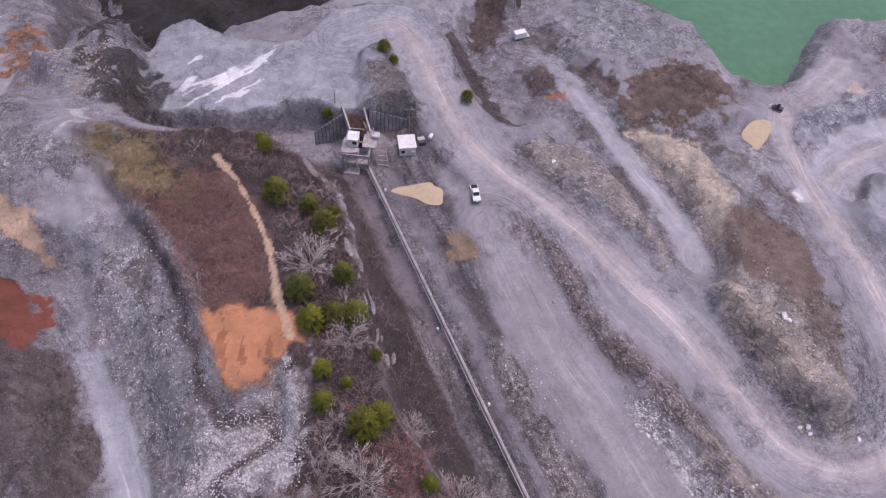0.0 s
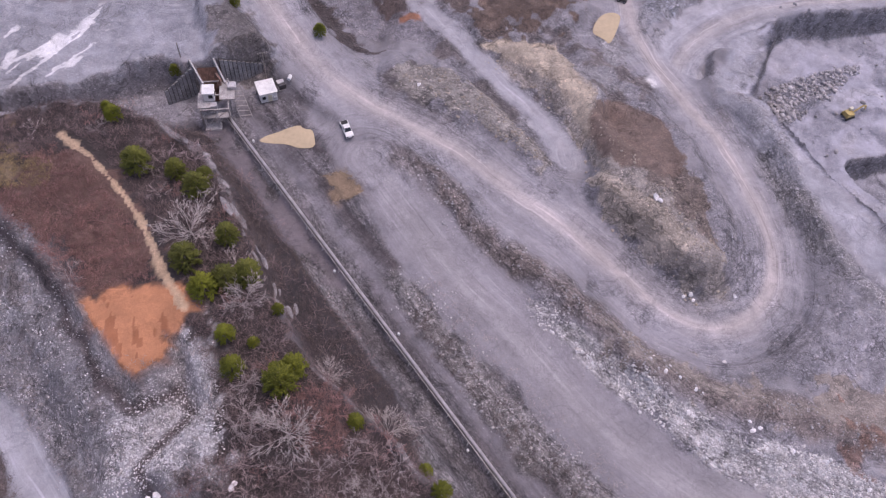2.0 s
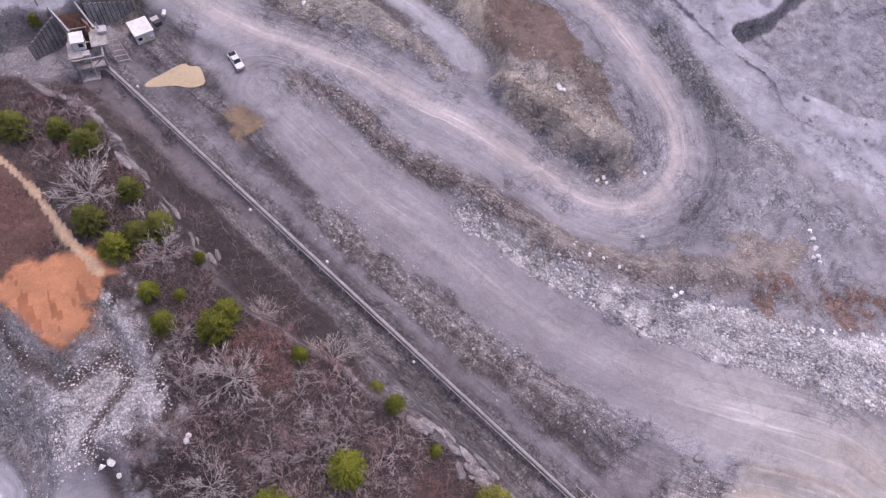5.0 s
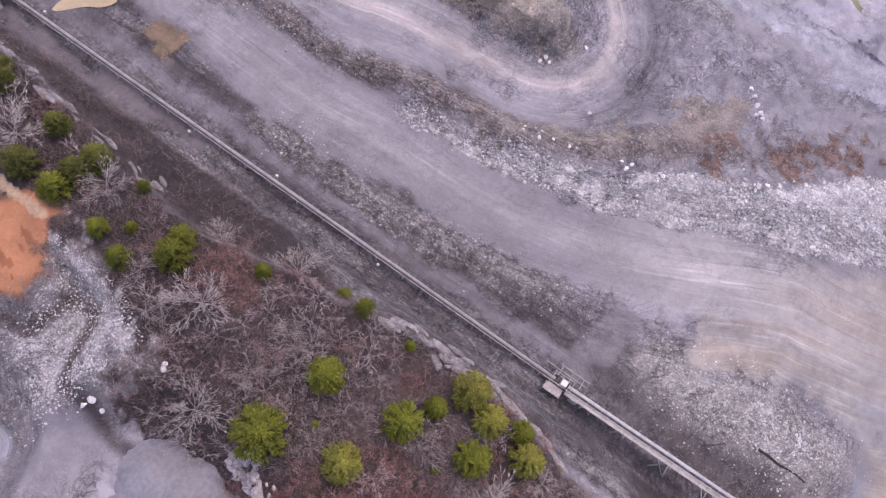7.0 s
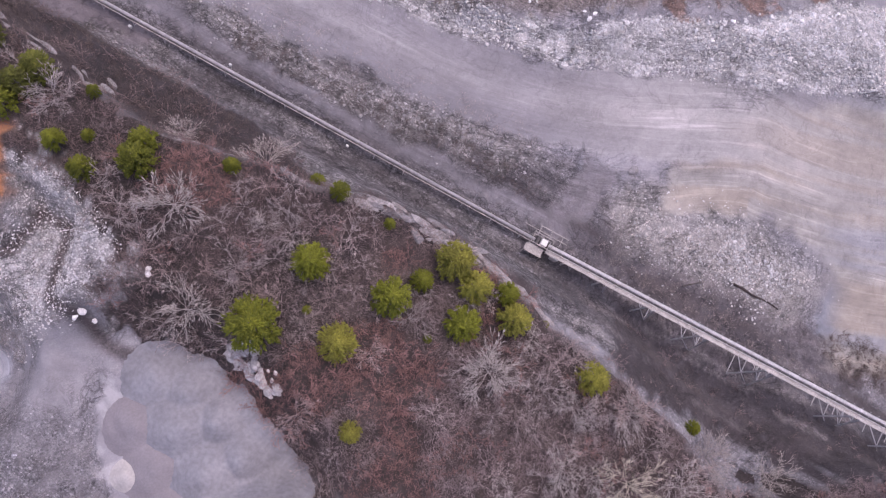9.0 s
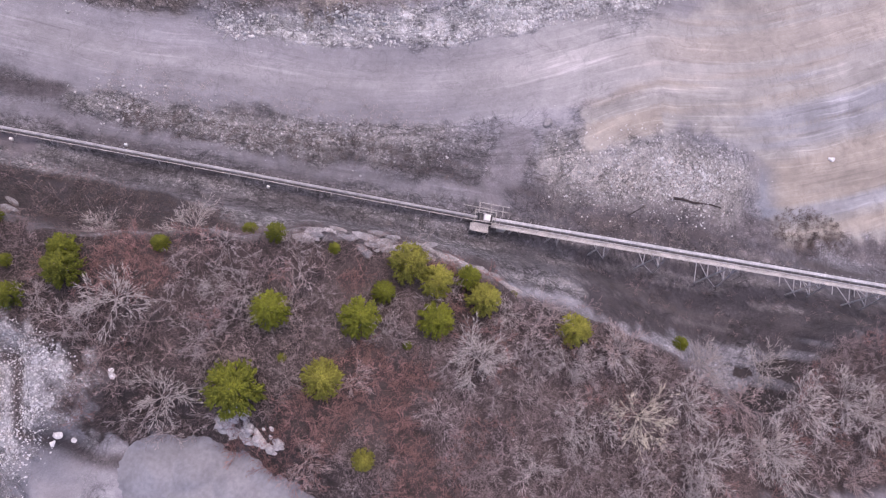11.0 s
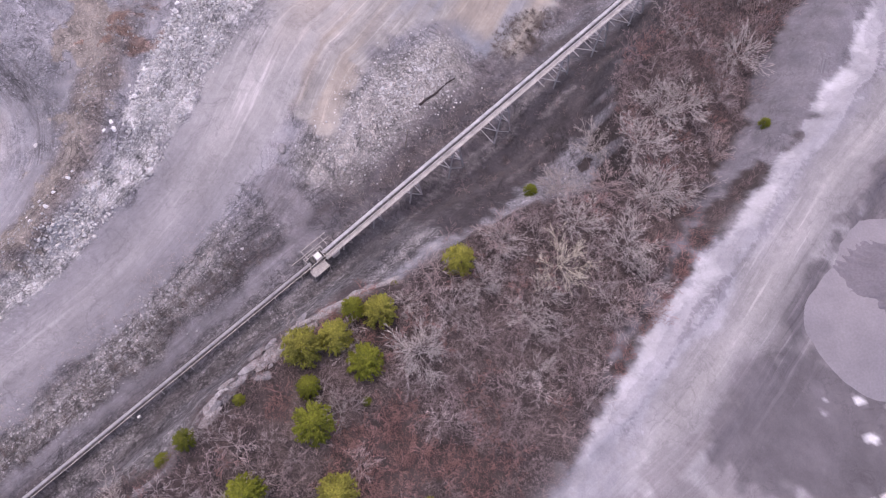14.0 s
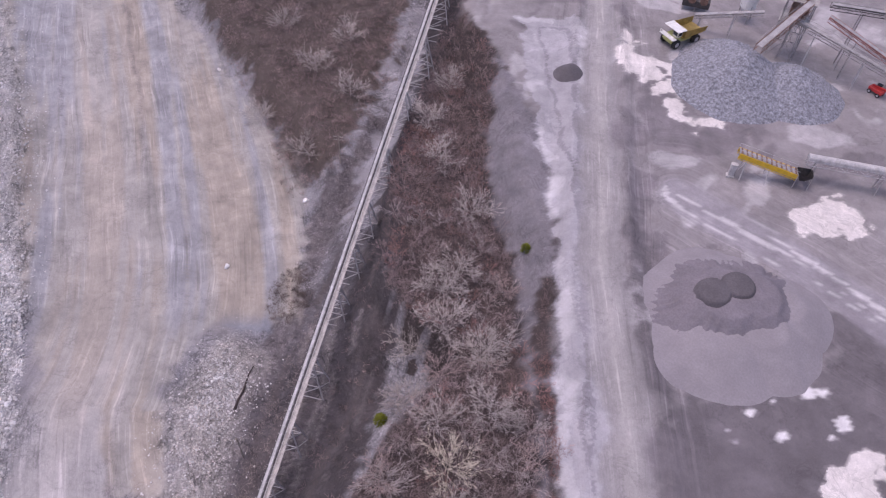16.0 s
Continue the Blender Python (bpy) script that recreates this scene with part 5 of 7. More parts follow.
# ---- hopper tower at the foot of the dump wall ----
HZ = 0.0
ht = thing("hopper_tower", -21.6, 112.0, HZ, 0, "steel ore hopper tower with white control cab and wing walls", "hopper")
bm = B()
for x in (-3.0, 2.8):
    for y in (-4.2, 0.0, 4.0):
        beam(bm, (x, y, -0.3), (x, y, 5.6), 0.30)
for y in (-4.2, 0.0, 4.0):
    beam(bm, (-3.0, y, 5.5), (2.8, y, 5.5), 0.28)
    beam(bm, (-3.0, y, 0.2), (2.8, y, 5.3), 0.14)
for x in (-3.0, 2.8):
    beam(bm, (x, -4.2, 5.5), (x, 4.0, 5.5), 0.28)
    beam(bm, (x, -4.2, 0.2), (x, 0.0, 5.3), 0.14)
    beam(bm, (x, 4.0, 0.2), (x, 0.0, 5.3), 0.14)
part("frame", bm, STEEL, ht)
bm = B()
top = [(-3.6, 6.4, 7.4), (1.3, 6.4, 7.4), (2.0, 1.2, 5.9), (-2.4, 1.2, 5.9)]
low = [(-0.9, 2.4, 2.6), (0.9, 2.4, 2.6), (0.9, 0.8, 2.6), (-0.9, 0.8, 2.6)]
tv = [bm.verts.new(v) for v in top]
lv = [bm.verts.new(v) for v in low]
for i in range(4):
    bm.faces.new((tv[i], lv[i], lv[(i + 1) % 4], tv[(i + 1) % 4]))
bmesh.ops.solidify(bm, geom=bm.faces[:], thickness=0.12)
part("hopper_bin", bm, RUST, ht, "dark rusty feed bin")
for x, x2 in ((-5.2, -2.5), (-0.1, 2.2)):
    bm = B()
    beam(bm, (x, 8.2, 7.6), (x2, 2.8, 5.6), 0.35, 2.4)
    part("wing_wall", bm, CONCRETE_PALE, ht, "pale concrete wing wall")
bm = B()
box(bm, -3.5, -0.9, -3.9, 0.6, 5.65, 5.85)
box(bm, 1.0, 4.2, -2.0, 3.2, 6.0, 6.2)
box(bm, -3.2, 2.9, -4.5, -3.0, 3.0, 3.2)
part("deck", bm, STEEL, ht)
bm = B()
box(bm, -2.2, 0.1, -2.0, 0.6, 5.7, 8.0, 0.08)
cabin = part("control_cab", bm, WHITE, ht, "white control cab")
bm = B()
box(bm, -2.35, 0.25, -2.15, 0.75, 8.02, 8.18, 0.04)
part("roof", bm, WHITE, cabin)
bm = B()
box(bm, -1.1, -0.2, -2.07, -2.01, 6.7, 7.6)
box(bm, 0.11, 0.16, -1.5, -0.3, 6.7, 7.6)
part("window", bm, GLASS_DARK, cabin)
bm = B()
box(bm, -2.0, 0.4, -3.4, -2.1, 4.4, 5.7, 0.06)
part("chute_cover", bm, STEEL_LIGHT, ht, "pale steel chute cover")
bm = B()
for a, b in (((1.0, 2.5, 6.2), (1.6, 1.8, 8.2)), ((1.6, 1.8, 8.2), (0.6, 3.8, 8.0)), ((0.6, 3.8, 8.0), (0.2, 4.4, 6.4))):
    beam(bm, a, b, 0.42)
box(bm, 0.6, 1.5, 2.0, 2.9, 5.6, 6.6, 0.1)
part("rock_breaker_arm", bm, RUST, ht, "rusty jointed rock breaker arm")
bm = B()
box(bm, 2.8, 4.6, 0.6, 2.2, 6.2, 7.1, 0.1)
tube(bm, (3.2, 1.2, 7.4), (3.2, 1.2, 9.2), 0.12)
part("drive_unit", bm, STEEL_LIGHT, ht)
bm = B()
for x in (4.0, 6.6):
    beam(bm, (x - 1.4, 2.5, 6.1), (x + 0.6, -2.0, 0.0), 0.12, 0.2)
for k in range(7):
    t = (k + 0.5) / 7
    y, z = 2.5 - 4.5 * t, 6.1 - 6.1 * t
    box(bm, 2.6 + 2.0 * t, 5.2 + 2.0 * t, y - 0.12, y + 0.12, z - 0.03, z + 0.03)
part("stairway", bm, STEEL, ht, "open steel stairway")
bm = B()
box(bm, -2.8, 0.6, -5.2, -3.2, -0.3, 0.35, 0.05)
part("footing", bm, CONCRETE_PALE, ht, "pale concrete footing pad")
bm = B()
for x in (-2.5, 0.2):
    for y in (-4.8, -3.6):
        beam(bm, (x, y, 0.3), (x, y, 4.6), 0.16)
beam(bm, (-2.5, -4.8, 0.3), (0.2, -4.8, 4.4), 0.10)
beam(bm, (-2.5, -3.6, 4.4), (0.2, -3.6, 0.3), 0.10)
part("stair_tower", bm, STEEL_LIGHT, ht)

# ---- dump wall: vertical panels with dark joints on either side of the hopper ----
def dump_wall(name, a, b, ha, hb, count):
    a, b = Vector(a), Vector(b)
    w = thing(name, a.x, a.y, -0.5, math.degrees(math.atan2(b.y - a.y, b.x - a.x)), "grey weathered retaining wall of upright panels with dark streaks", "retaining wall")
    tagged(w, kind="structure")
    length = (b - a).length
    step = length / count
    bm = B()
    vs = [bm.verts.new(v) for v in ((0, 0.25, 0), (length, 0.25, 0), (length, 0.25, hb), (0, 0.25, ha), (0, 0.7, 0), (length, 0.7, 0), (length, 0.7, hb), (0, 0.7, ha))]
    for f in ((0, 1, 2, 3), (7, 6, 5, 4), (0, 4, 5, 1), (3, 2, 6, 7), (0, 3, 7, 4), (1, 5, 6, 2)):
        bm.faces.new([vs[i] for i in f])
    part("backing", bm, STEEL_DARK, w)
    for k in range(count):
        t = (k + 0.5) / count
        bm = B()
        box(bm, k * step + 0.07, (k + 1) * step - 0.07, 0.0, 0.22, 0, ha + (hb - ha) * t + 0.1, 0.03)
        part("panel", bm, WALL_PANEL, w)
    return w


dump_wall("wall_dump_east", (-20.4, 119.6), (-8.2, 124.6), 8.6, 1.4, 14)
dump_wall("wall_dump_west", (-32.6, 115.2), (-26.0, 117.6), 4.0, 8.6, 8)

# ---- site shed and generators ----
shed = thing("site_shed", -11.0, 116.2, ground_z(-11, 116) - 0.1, 14, "white sheet-metal site shed on grey quarry yard", "shed")
bm = B()
box(bm, -1.9, 1.9, -2.0, 2.0, 0.25, 2.9)
for k in range(13):
    x = -1.85 + k * 0.31
    box(bm, x - 0.03, x + 0.03, -2.04, -2.0, 0.3, 2.85)
part("wall", bm, WHITE, shed)
bm = B()
box(bm, -2.1, 2.1, -2.2, 2.2, 2.92, 3.06, 0.03)
part("roof", bm, WHITE, shed)
bm = B()
box(bm, -0.2, 0.7, -2.10, -2.05, 0.35, 2.3)
part("door", bm, CREAM, shed)
bm = B()
box(bm, -1.5, -0.7, -2.10, -2.05, 1.3, 2.1)
part("window", bm, GLASS_DARK, shed)
bm = B()
box(bm, 0.9, 1.6, -2.6, -2.06, 1.2, 1.9, 0.05)
part("air_conditioner", bm, STEEL_LIGHT, shed)
bm = B()
for x in (-1.5, 1.5):
    box(bm, x - 0.15, x + 0.15, -1.9, 1.9, -0.1, 0.26)
part("skid", bm, STEEL_DARK, shed)
gen = thing("generator", -7.6, 117.6, ground_z(-7.6, 117.6) - 0.05, 20, "dark diesel generator with pale cover", "generator")
bm = B()
box(bm, -0.8, 0.8, -0.9, 0.7, 0.2, 1.5, 0.06)
part("housing", bm, STEEL_DARK, gen)
bm = B()
box(bm, -0.9, 0.7, -0.2, 0.9, 1.52, 1.75, 0.05)
part("cover", bm, STEEL_LIGHT, gen)
bm = B()
box(bm, -0.9, 0.9, -1.0, 0.9, 0.0, 0.2)
part("skid", bm, STEEL, gen)
tank = thing("fuel_tank", -5.6, 118.2, ground_z(-5.6, 118.2) - 0.05, 70, "small white fuel tank on the ground", "tank")
bm = B()
tube(bm, (-0.7, 0, 0.55), (0.7, 0, 0.55), 0.42, n=14)
part("body", bm, WHITE, tank)
bm = B()
for x in (-0.4, 0.4):
    box(bm, x - 0.08, x + 0.08, -0.35, 0.35, 0.0, 0.3)
part("cradle", bm, STEEL_DARK, tank)


# ---- utility poles ----
def utility_pole(x, y, tall, turn, label, arms=1, lean=0):
    p = thing("utility_pole", x, y, ground_z(x, y) - 0.3, turn, label, "pole", "utility poles")
    bm = B()
    tube(bm, (0, 0, 0), (lean, 0, tall), 0.16, 0.10, 8)
    part("post", bm, WOOD_GREY, p)
    for k in range(arms):
        bm = B()
        z = tall - 0.4 - 0.9 * k
        beam(bm, (lean - 1.2, 0.12, z), (lean + 1.2, 0.12, z), 0.11, 0.14)
        part("crossarm", bm, WOOD_GREY, p)
        for xx in (-1.05, -0.5, 0.5, 1.05):
            bm = B()
            tube(bm, (lean + xx, 0.12, z + 0.07), (lean + xx, 0.12, z + 0.3), 0.06, 0.04, 6)
            part("insulator", bm, WHITE, p)
    return p


utility_pole(-11.0, 121.0, 8.5, 10, "grey wooden utility pole beside the site shed", 1)
utility_pole(59.6, -25.2, 8.0, 62, "weathered wooden pole with crossarms by rubble", 2)
utility_pole(95.6, -88.6, 9.0, 30, "wooden utility pole with crossarm among brush", 2)
utility_pole(-28.6, 121.6, 4.5, 0, "short wooden post on the upper bench", 0)


# ---- vehicles ----
def wheel(parent, x, y, r, w, rim=True):
    bm = B()
    tube(bm, (x, y - w / 2, r), (x, y + w / 2, r), r, n=16)
    bmesh.ops.bevel(bm, geom=[e for e in bm.edges if abs(e.verts[0].co.y - e.verts[1].co.y) < 1e-4], offset=r * 0.12, segments=1, affect='EDGES')
    o = part("wheel", bm, RUBBER, parent)
    if rim:
        bm = B()
        s = 1 if y > 0 else -1
        tube(bm, (x, y + s * (w / 2 - 0.02), r), (x, y + s * (w / 2 + 0.02), r), r * 0.5, n=12)
        part("rim", bm, STEEL_LIGHT, o)
    return o


def profile_body(bm, pts, half):
    """A body drawn by its side outline (x, z) and given width."""
    a = [bm.verts.new((x, -half, z)) for x, z in pts]
    b = [bm.verts.new((x, half, z)) for x, z in pts]
    bm.faces.new(a)
    bm.faces.new(b[::-1])
    for i in range(len(pts)):
        j = (i + 1) % len(pts)
        bm.faces.new((a[j], a[i], b[i], b[j]))
    bmesh.ops.recalc_face_normals(bm, faces=bm.faces[:])
    return bm


pk = thing("pickup_truck", 6.1, 104.0, ground_z(6.1, 104.0), -76, "white pickup truck with dark open bed on the quarry yard", "car")
bm = profile_body(B(), [(-2.35, 0.45), (2.3, 0.45), (2.4, 0.75), (2.3, 1.0), (1.05, 1.12), (-0.55, 1.12), (-2.35, 1.12)], 0.9)
bmesh.ops.bevel(bm, geom=bm.edges[:], offset=0.06, segments=2, affect='EDGES')
part("body", bm, WHITE, pk)
bm = profile_body(B(), [(-0.65, 1.13), (1.05, 1.13), (0.45, 1.72), (-0.45, 1.72)], 0.78)
part("cab_glass", bm, GLASS_DARK, pk)
bm = B()
box(bm, -0.5, 0.5, -0.74, 0.74, 1.73, 1.80, 0.03)
for x0, x1 in ((-0.62, -0.46), (1.0, 0.46)):
    for y in (-0.74, 0.74):
        beam(bm, (x0, y, 1.12), (x1, y, 1.76), 0.07)
part("roof", bm, WHITE, pk)
bm = B()
box(bm, -2.25, -0.75, -0.76, 0.76, 1.13, 1.15)
part("bed_liner", bm, RUBBER, pk, "dark bed liner")
bm = B()
box(bm, -0.95, -0.6, -0.8, 0.8, 1.15, 1.5, 0.04)
part("tool_box", bm, WHITE, pk)
for y in (-0.62, 0.62):
    bm = B()
    box(bm, 2.33, 2.42, y - 0.18, y + 0.18, 0.72, 0.92)
    part("headlight", bm, GLASS_DARK, pk)
for x in (-1.45, 1.5):
    for y in (-0.86, 0.86):
        wheel(pk, x, y, 0.38, 0.26)

tr = thing("box_trailer", 15.6, 169.4, ground_z(15.6, 169.4), 27, "white box trailer on a grey side road", "trailer")
bm = B()
box(bm, -1.8, 1.8, -0.95, 0.95, 0.5, 2.3, 0.06)
part("body", bm, WHITE, tr)
bm = B()
box(bm, 1.82, 1.86, -0.75, 0.75, 0.6, 2.1)
part("rear_opening", bm, STEEL_DARK, tr)
bm = B()
box(bm, 1.8, 3.0, -0.9, 0.9, 0.42, 0.6)
part("platform", bm, STEEL_LIGHT, tr)
for x in (-0.5, 0.4):
    for y in (-0.9, 0.9):
        wheel(tr, x, y, 0.32, 0.22)

lo = thing("wheel_loader", 87.0, 151.0, ground_z(87.0, 151.0), 150, "dark wheel loader with pale bucket on the road", "loader")
bm = profile_body(B(), [(-2.6, 0.9), (0.6, 0.9), (1.0, 1.5), (0.9, 1.9), (-2.4, 1.9)], 1.0)
part("body", bm, STEEL_DARK, lo)
bm = profile_body(B(), [(-0.8, 1.92), (0.8, 1.92), (0.55, 3.0), (-0.6, 3.0)], 0.75)
part("cab", bm, GLASS_DARK, lo)
bm = B()
beam(bm, (0.8, -0.5, 1.6), (2.8, -0.5, 0.7), 0.25)
beam(bm, (0.8, 0.5, 1.6), (2.8, 0.5, 0.7), 0.25)
part("lift_arm", bm, STEEL_DARK, lo)
bm = profile_body(B(), [(2.7, 0.15), (3.9, 0.15), (3.3, 0.5), (3.1, 1.3), (2.7, 1.2)], 1.35)
part("bucket", bm, STEEL_LIGHT, lo, "pale worn bucket")
for x in (-1.7, 1.2):
    for y in (-1.05, 1.05):
        wheel(lo, x, y, 0.75, 0.5)

lo.scale = (0.6, 0.6, 0.6)

ex = thing("excavator", 147.2, 113.6, ground_z(147.2, 113.6), 16, "dusty yellow crawler excavator on the pit floor", "excavator")
for y in (-1.4, 1.4):
    bm = B()
    box(bm, -2.2, 2.2, y - 0.35, y + 0.35, 0.05, 1.0, 0.3)
    part("track", bm, RUBBER, ex)
bm = B()
box(bm, -2.4, 1.3, -1.45, 1.45, 1.2, 2.3, 0.15)
tube(bm, (0, 0, 0.9), (0, 0, 1.25), 0.8, n=14)
part("body", bm, YELLOW_OLD, ex)
bm = B()
box(bm, -2.2, -0.6, -1.3, 1.2, 2.32, 2.8, 0.12)
part("engine_cover", bm, YELLOW_OLD, ex)
bm = B()
box(bm, 0.0, 1.5, 0.35, 1.4, 2.3, 3.4, 0.1)
part("cab", bm, CREAM, ex, "pale operator cab")
bm = B()
beam(bm, (0.9, -0.3, 2.2), (4.2, -0.3, 4.3), 0.45, 0.6)
beam(bm, (4.2, -0.3, 4.3), (6.2, -0.3, 3.6), 0.40, 0.5)
part("boom", bm, YELLOW_OLD, ex)
bm = B()
beam(bm, (6.2, -0.3, 3.6), (7.4, -0.3, 1.4), 0.35, 0.4)
part("stick", bm, YELLOW_OLD, ex)
bm = profile_body(B(), [(7.0, 1.5), (7.9, 1.4), (8.2, 0.6), (7.5, 0.2), (6.9, 0.7)], 0.6)
part("bucket", bm, STEEL_LIGHT, ex)
ex.scale = (0.8, 0.8, 0.8)

# ---- processing yard ----
def heap(name, cones, mat, label, group="", step=0.45, ripple=0.12, seed=1, top=1.0, groove=0.0):
    """A heap of loose material: cones grown together. cones: x, y, radius, height."""
    xs = np.arange(min(c[0] - c[2] for c in cones) - 1, max(c[0] + c[2] for c in cones) + 1, step)
    ys = np.arange(min(c[1] - c[2] for c in cones) - 1, max(c[1] + c[2] for c in cones) + 1, step)
    gx, gy = np.meshgrid(xs, ys, indexing='ij')
    h = np.full(gx.shape, -1.0)
    wob = fbm(gx + 31 * seed, gy, 5, 3, seed)
    for x, y, r, ht in cones:
        d = np.hypot(gx - x, gy - y) * (1 + 0.05 * wob)
        if groove:
            turn = np.arctan2(gy - y, gx - x)
            d = d * (1 + groove * np.abs(fbm(turn * 9 + 40, d * 0.12, 1.0, 2, seed)) * smooth((d - 3) / 4))
        cone = ht * (1 - d / r)
        cone = np.where(cone > ht * top, ht * top + 0.1 * (cone - ht * top), cone)
        h = np.maximum(h, cone)
    h = h + ripple * fbm(gx, gy, 1.2, 3, seed + 2) * np.clip(h, 0, 1)
    cx, cy = float(xs.mean()), float(ys.mean())
    base = ground_z(cx, cy)
    hz = np.vectorize(ground_z)(gx, gy) + np.maximum(h, -0.4) - base
    keep = h > -0.4
    idx = -np.ones(gx.shape, int)
    idx[keep] = np.arange(keep.sum())
    co = np.stack([gx[keep] - cx, gy[keep] - cy, hz[keep]], -1)
    q = np.stack([idx[:-1, :-1], idx[1:, :-1], idx[1:, 1:], idx[:-1, 1:]], -1).reshape(-1, 4)
    q = q[(q >= 0).all(1)]
    me = bpy.data.meshes.new(name)
    me.from_pydata(co.tolist(), [], q.tolist())
    for p in me.polygons:
        p.use_smooth = True
    me.materials.append(mat)
    ob = new(name, me)
    ob.matrix_basis = pose(cx, cy, base)
    return tagged(ob, label, "stockpile", group)


heap("gravel_stockpile", [(29.0, -151.5, 14.5, 8.8), (18.2, -157, 11.8, 7.0), (33, -157, 11.5, 6.5)], GRAVEL_BLUE, "conical blue-grey stockpile of crushed stone", ripple=0.25, seed=2)
heap("sand_stockpile", [(1.5, -84.5, 11.5, 5.0), (-3.5, -90.0, 10.5, 5.2), (-4.5, -97.0, 9.0, 4.6), (5.5, -92.0, 13.0, 5.6), (4.5, -78.0, 5.5, 2.4)], SAND_SMOOTH, "smooth pale grey sand stockpile with fan-shaped lobes", "sand heaps", ripple=0.03, seed=3, top=0.66)
heap("eroded_sand_bank", [(4.6, -91.2, 13.0, 8.6), (1.2, -94.2, 11.5, 8.2)], SAND_DARK, "darker sand bank with washed-out grooves", "sand heaps", ripple=0.15, seed=4, top=0.58, groove=0.07, step=0.3)
heap("wet_sand_cone", [(6.6, -89.8, 5.8, 10.6), (3.9, -93.8, 5.8, 10.4)], SAND_WET, "dark wet sand freshly dropped on a stockpile", "sand heaps", 0.25, 0.03, 4, 0.55)
heap("stone_dust_stockpile", [(-24.2, 12.0, 5.8, 3.0), (-21.6, 7.6, 6.0, 3.6), (-20.6, 1.5, 6.6, 4.2), (-20.4, -5.0, 7.2, 4.6), (-25.0, 4.0, 7.4, 4.8), (-25.5, -4.0, 8.5, 5.4), (-20.5, -11.0, 7.5, 4.4)], SAND_PALE, "smooth grey stone-dust stockpile beside the woods", "", 0.3, 0.05, 5, 0.93, 0.12)
heap("damp_dust_cone", [(-30.6, 8.0, 5.0, 2.6), (-31.0, 1.0, 6.0, 3.2), (-31.5, -6.0, 6.5, 3.6)], SAND_SMOOTH, "darker damp stone-dust heap with scooped sides", "dust heaps", 0.3, 0.06, 6, 0.9, 0.12)
heap("pale_dust_cone", [(-35.0, 2.6, 2.6, 2.6)], STONE_FLOUR, "small pale cone of fresh stone flour", "dust heaps", 0.3, 0.04, 3)
heap("sand_cone", [(60.4, -129.5, 3.4, 2.2)], SAND_WET, "low dark sand pile beside the yard road", "sand heaps", 0.4, 0.08, 3)

hl = thing("haul_truck", 46.6, -158.5, ground_z(46.6, -158.5), 68, "lime and white rigid haul truck with sandy dump body", "dump truck")
bm = profile_body(B(), [(-4.2, 1.2), (4.4, 1.2), (4.8, 1.9), (4.6, 2.7), (2.2, 2.9), (1.6, 1.9), (-4.2, 1.9)], 1.5)
part("chassis", bm, LIME, hl)
bm = B()
vs = [bm.verts.new(v) for v in ((-5.2, -2.3, 2.9), (1.2, -2.3, 2.3), (1.2, 2.3, 2.3), (-5.2, 2.3, 2.9), (-5.4, -2.5, 4.3), (1.7, -2.5, 4.6), (1.7, 2.5, 4.6), (-5.4, 2.5, 4.3))]
for f in ((3, 2, 1, 0), (0, 1, 5, 4), (1, 2, 6, 5), (2, 3, 7, 6)):
    bm.faces.new([vs[i] for i in f])
bmesh.ops.solidify(bm, geom=bm.faces[:], thickness=0.15)
body = part("dump_body", bm, YELLOW_OLD, hl, "sandy yellow open dump body")
bm = B()
box(bm, 1.4, 4.2, -2.5, 2.5, 4.62, 4.82, 0.04)
part("canopy", bm, WHITE, body, "white canopy over the cab")
bm = B()
box(bm, 2.1, 3.7, 0.3, 2.0, 2.9, 4.5, 0.1)
cabin = part("cab", bm, CREAM, hl)
bm = B()
box(bm, 3.72, 3.76, 0.45, 1.85, 3.4, 4.3)
box(bm, 2.4, 3.4, 2.02, 2.06, 3.4, 4.3)
part("window", bm, GLASS_DARK, cabin)
bm = B()
box(bm, 3.9, 5.3, -2.4, 2.4, 2.75, 2.85)
for y in (-2.3, -0.8, 0.8, 2.3):
    beam(bm, (5.2, y, 2.85), (5.2, y, 3.7), 0.06)
beam(bm, (5.2, -2.3, 3.7), (5.2, 2.3, 3.7), 0.06)
part("deck_rail", bm, WHITE, hl)
for x in (-2.9, 3.3):
    for y in (-1.95, 1.95):
        wheel(hl, x, y, 1.2, 0.9 if x > 0 else 1.1)


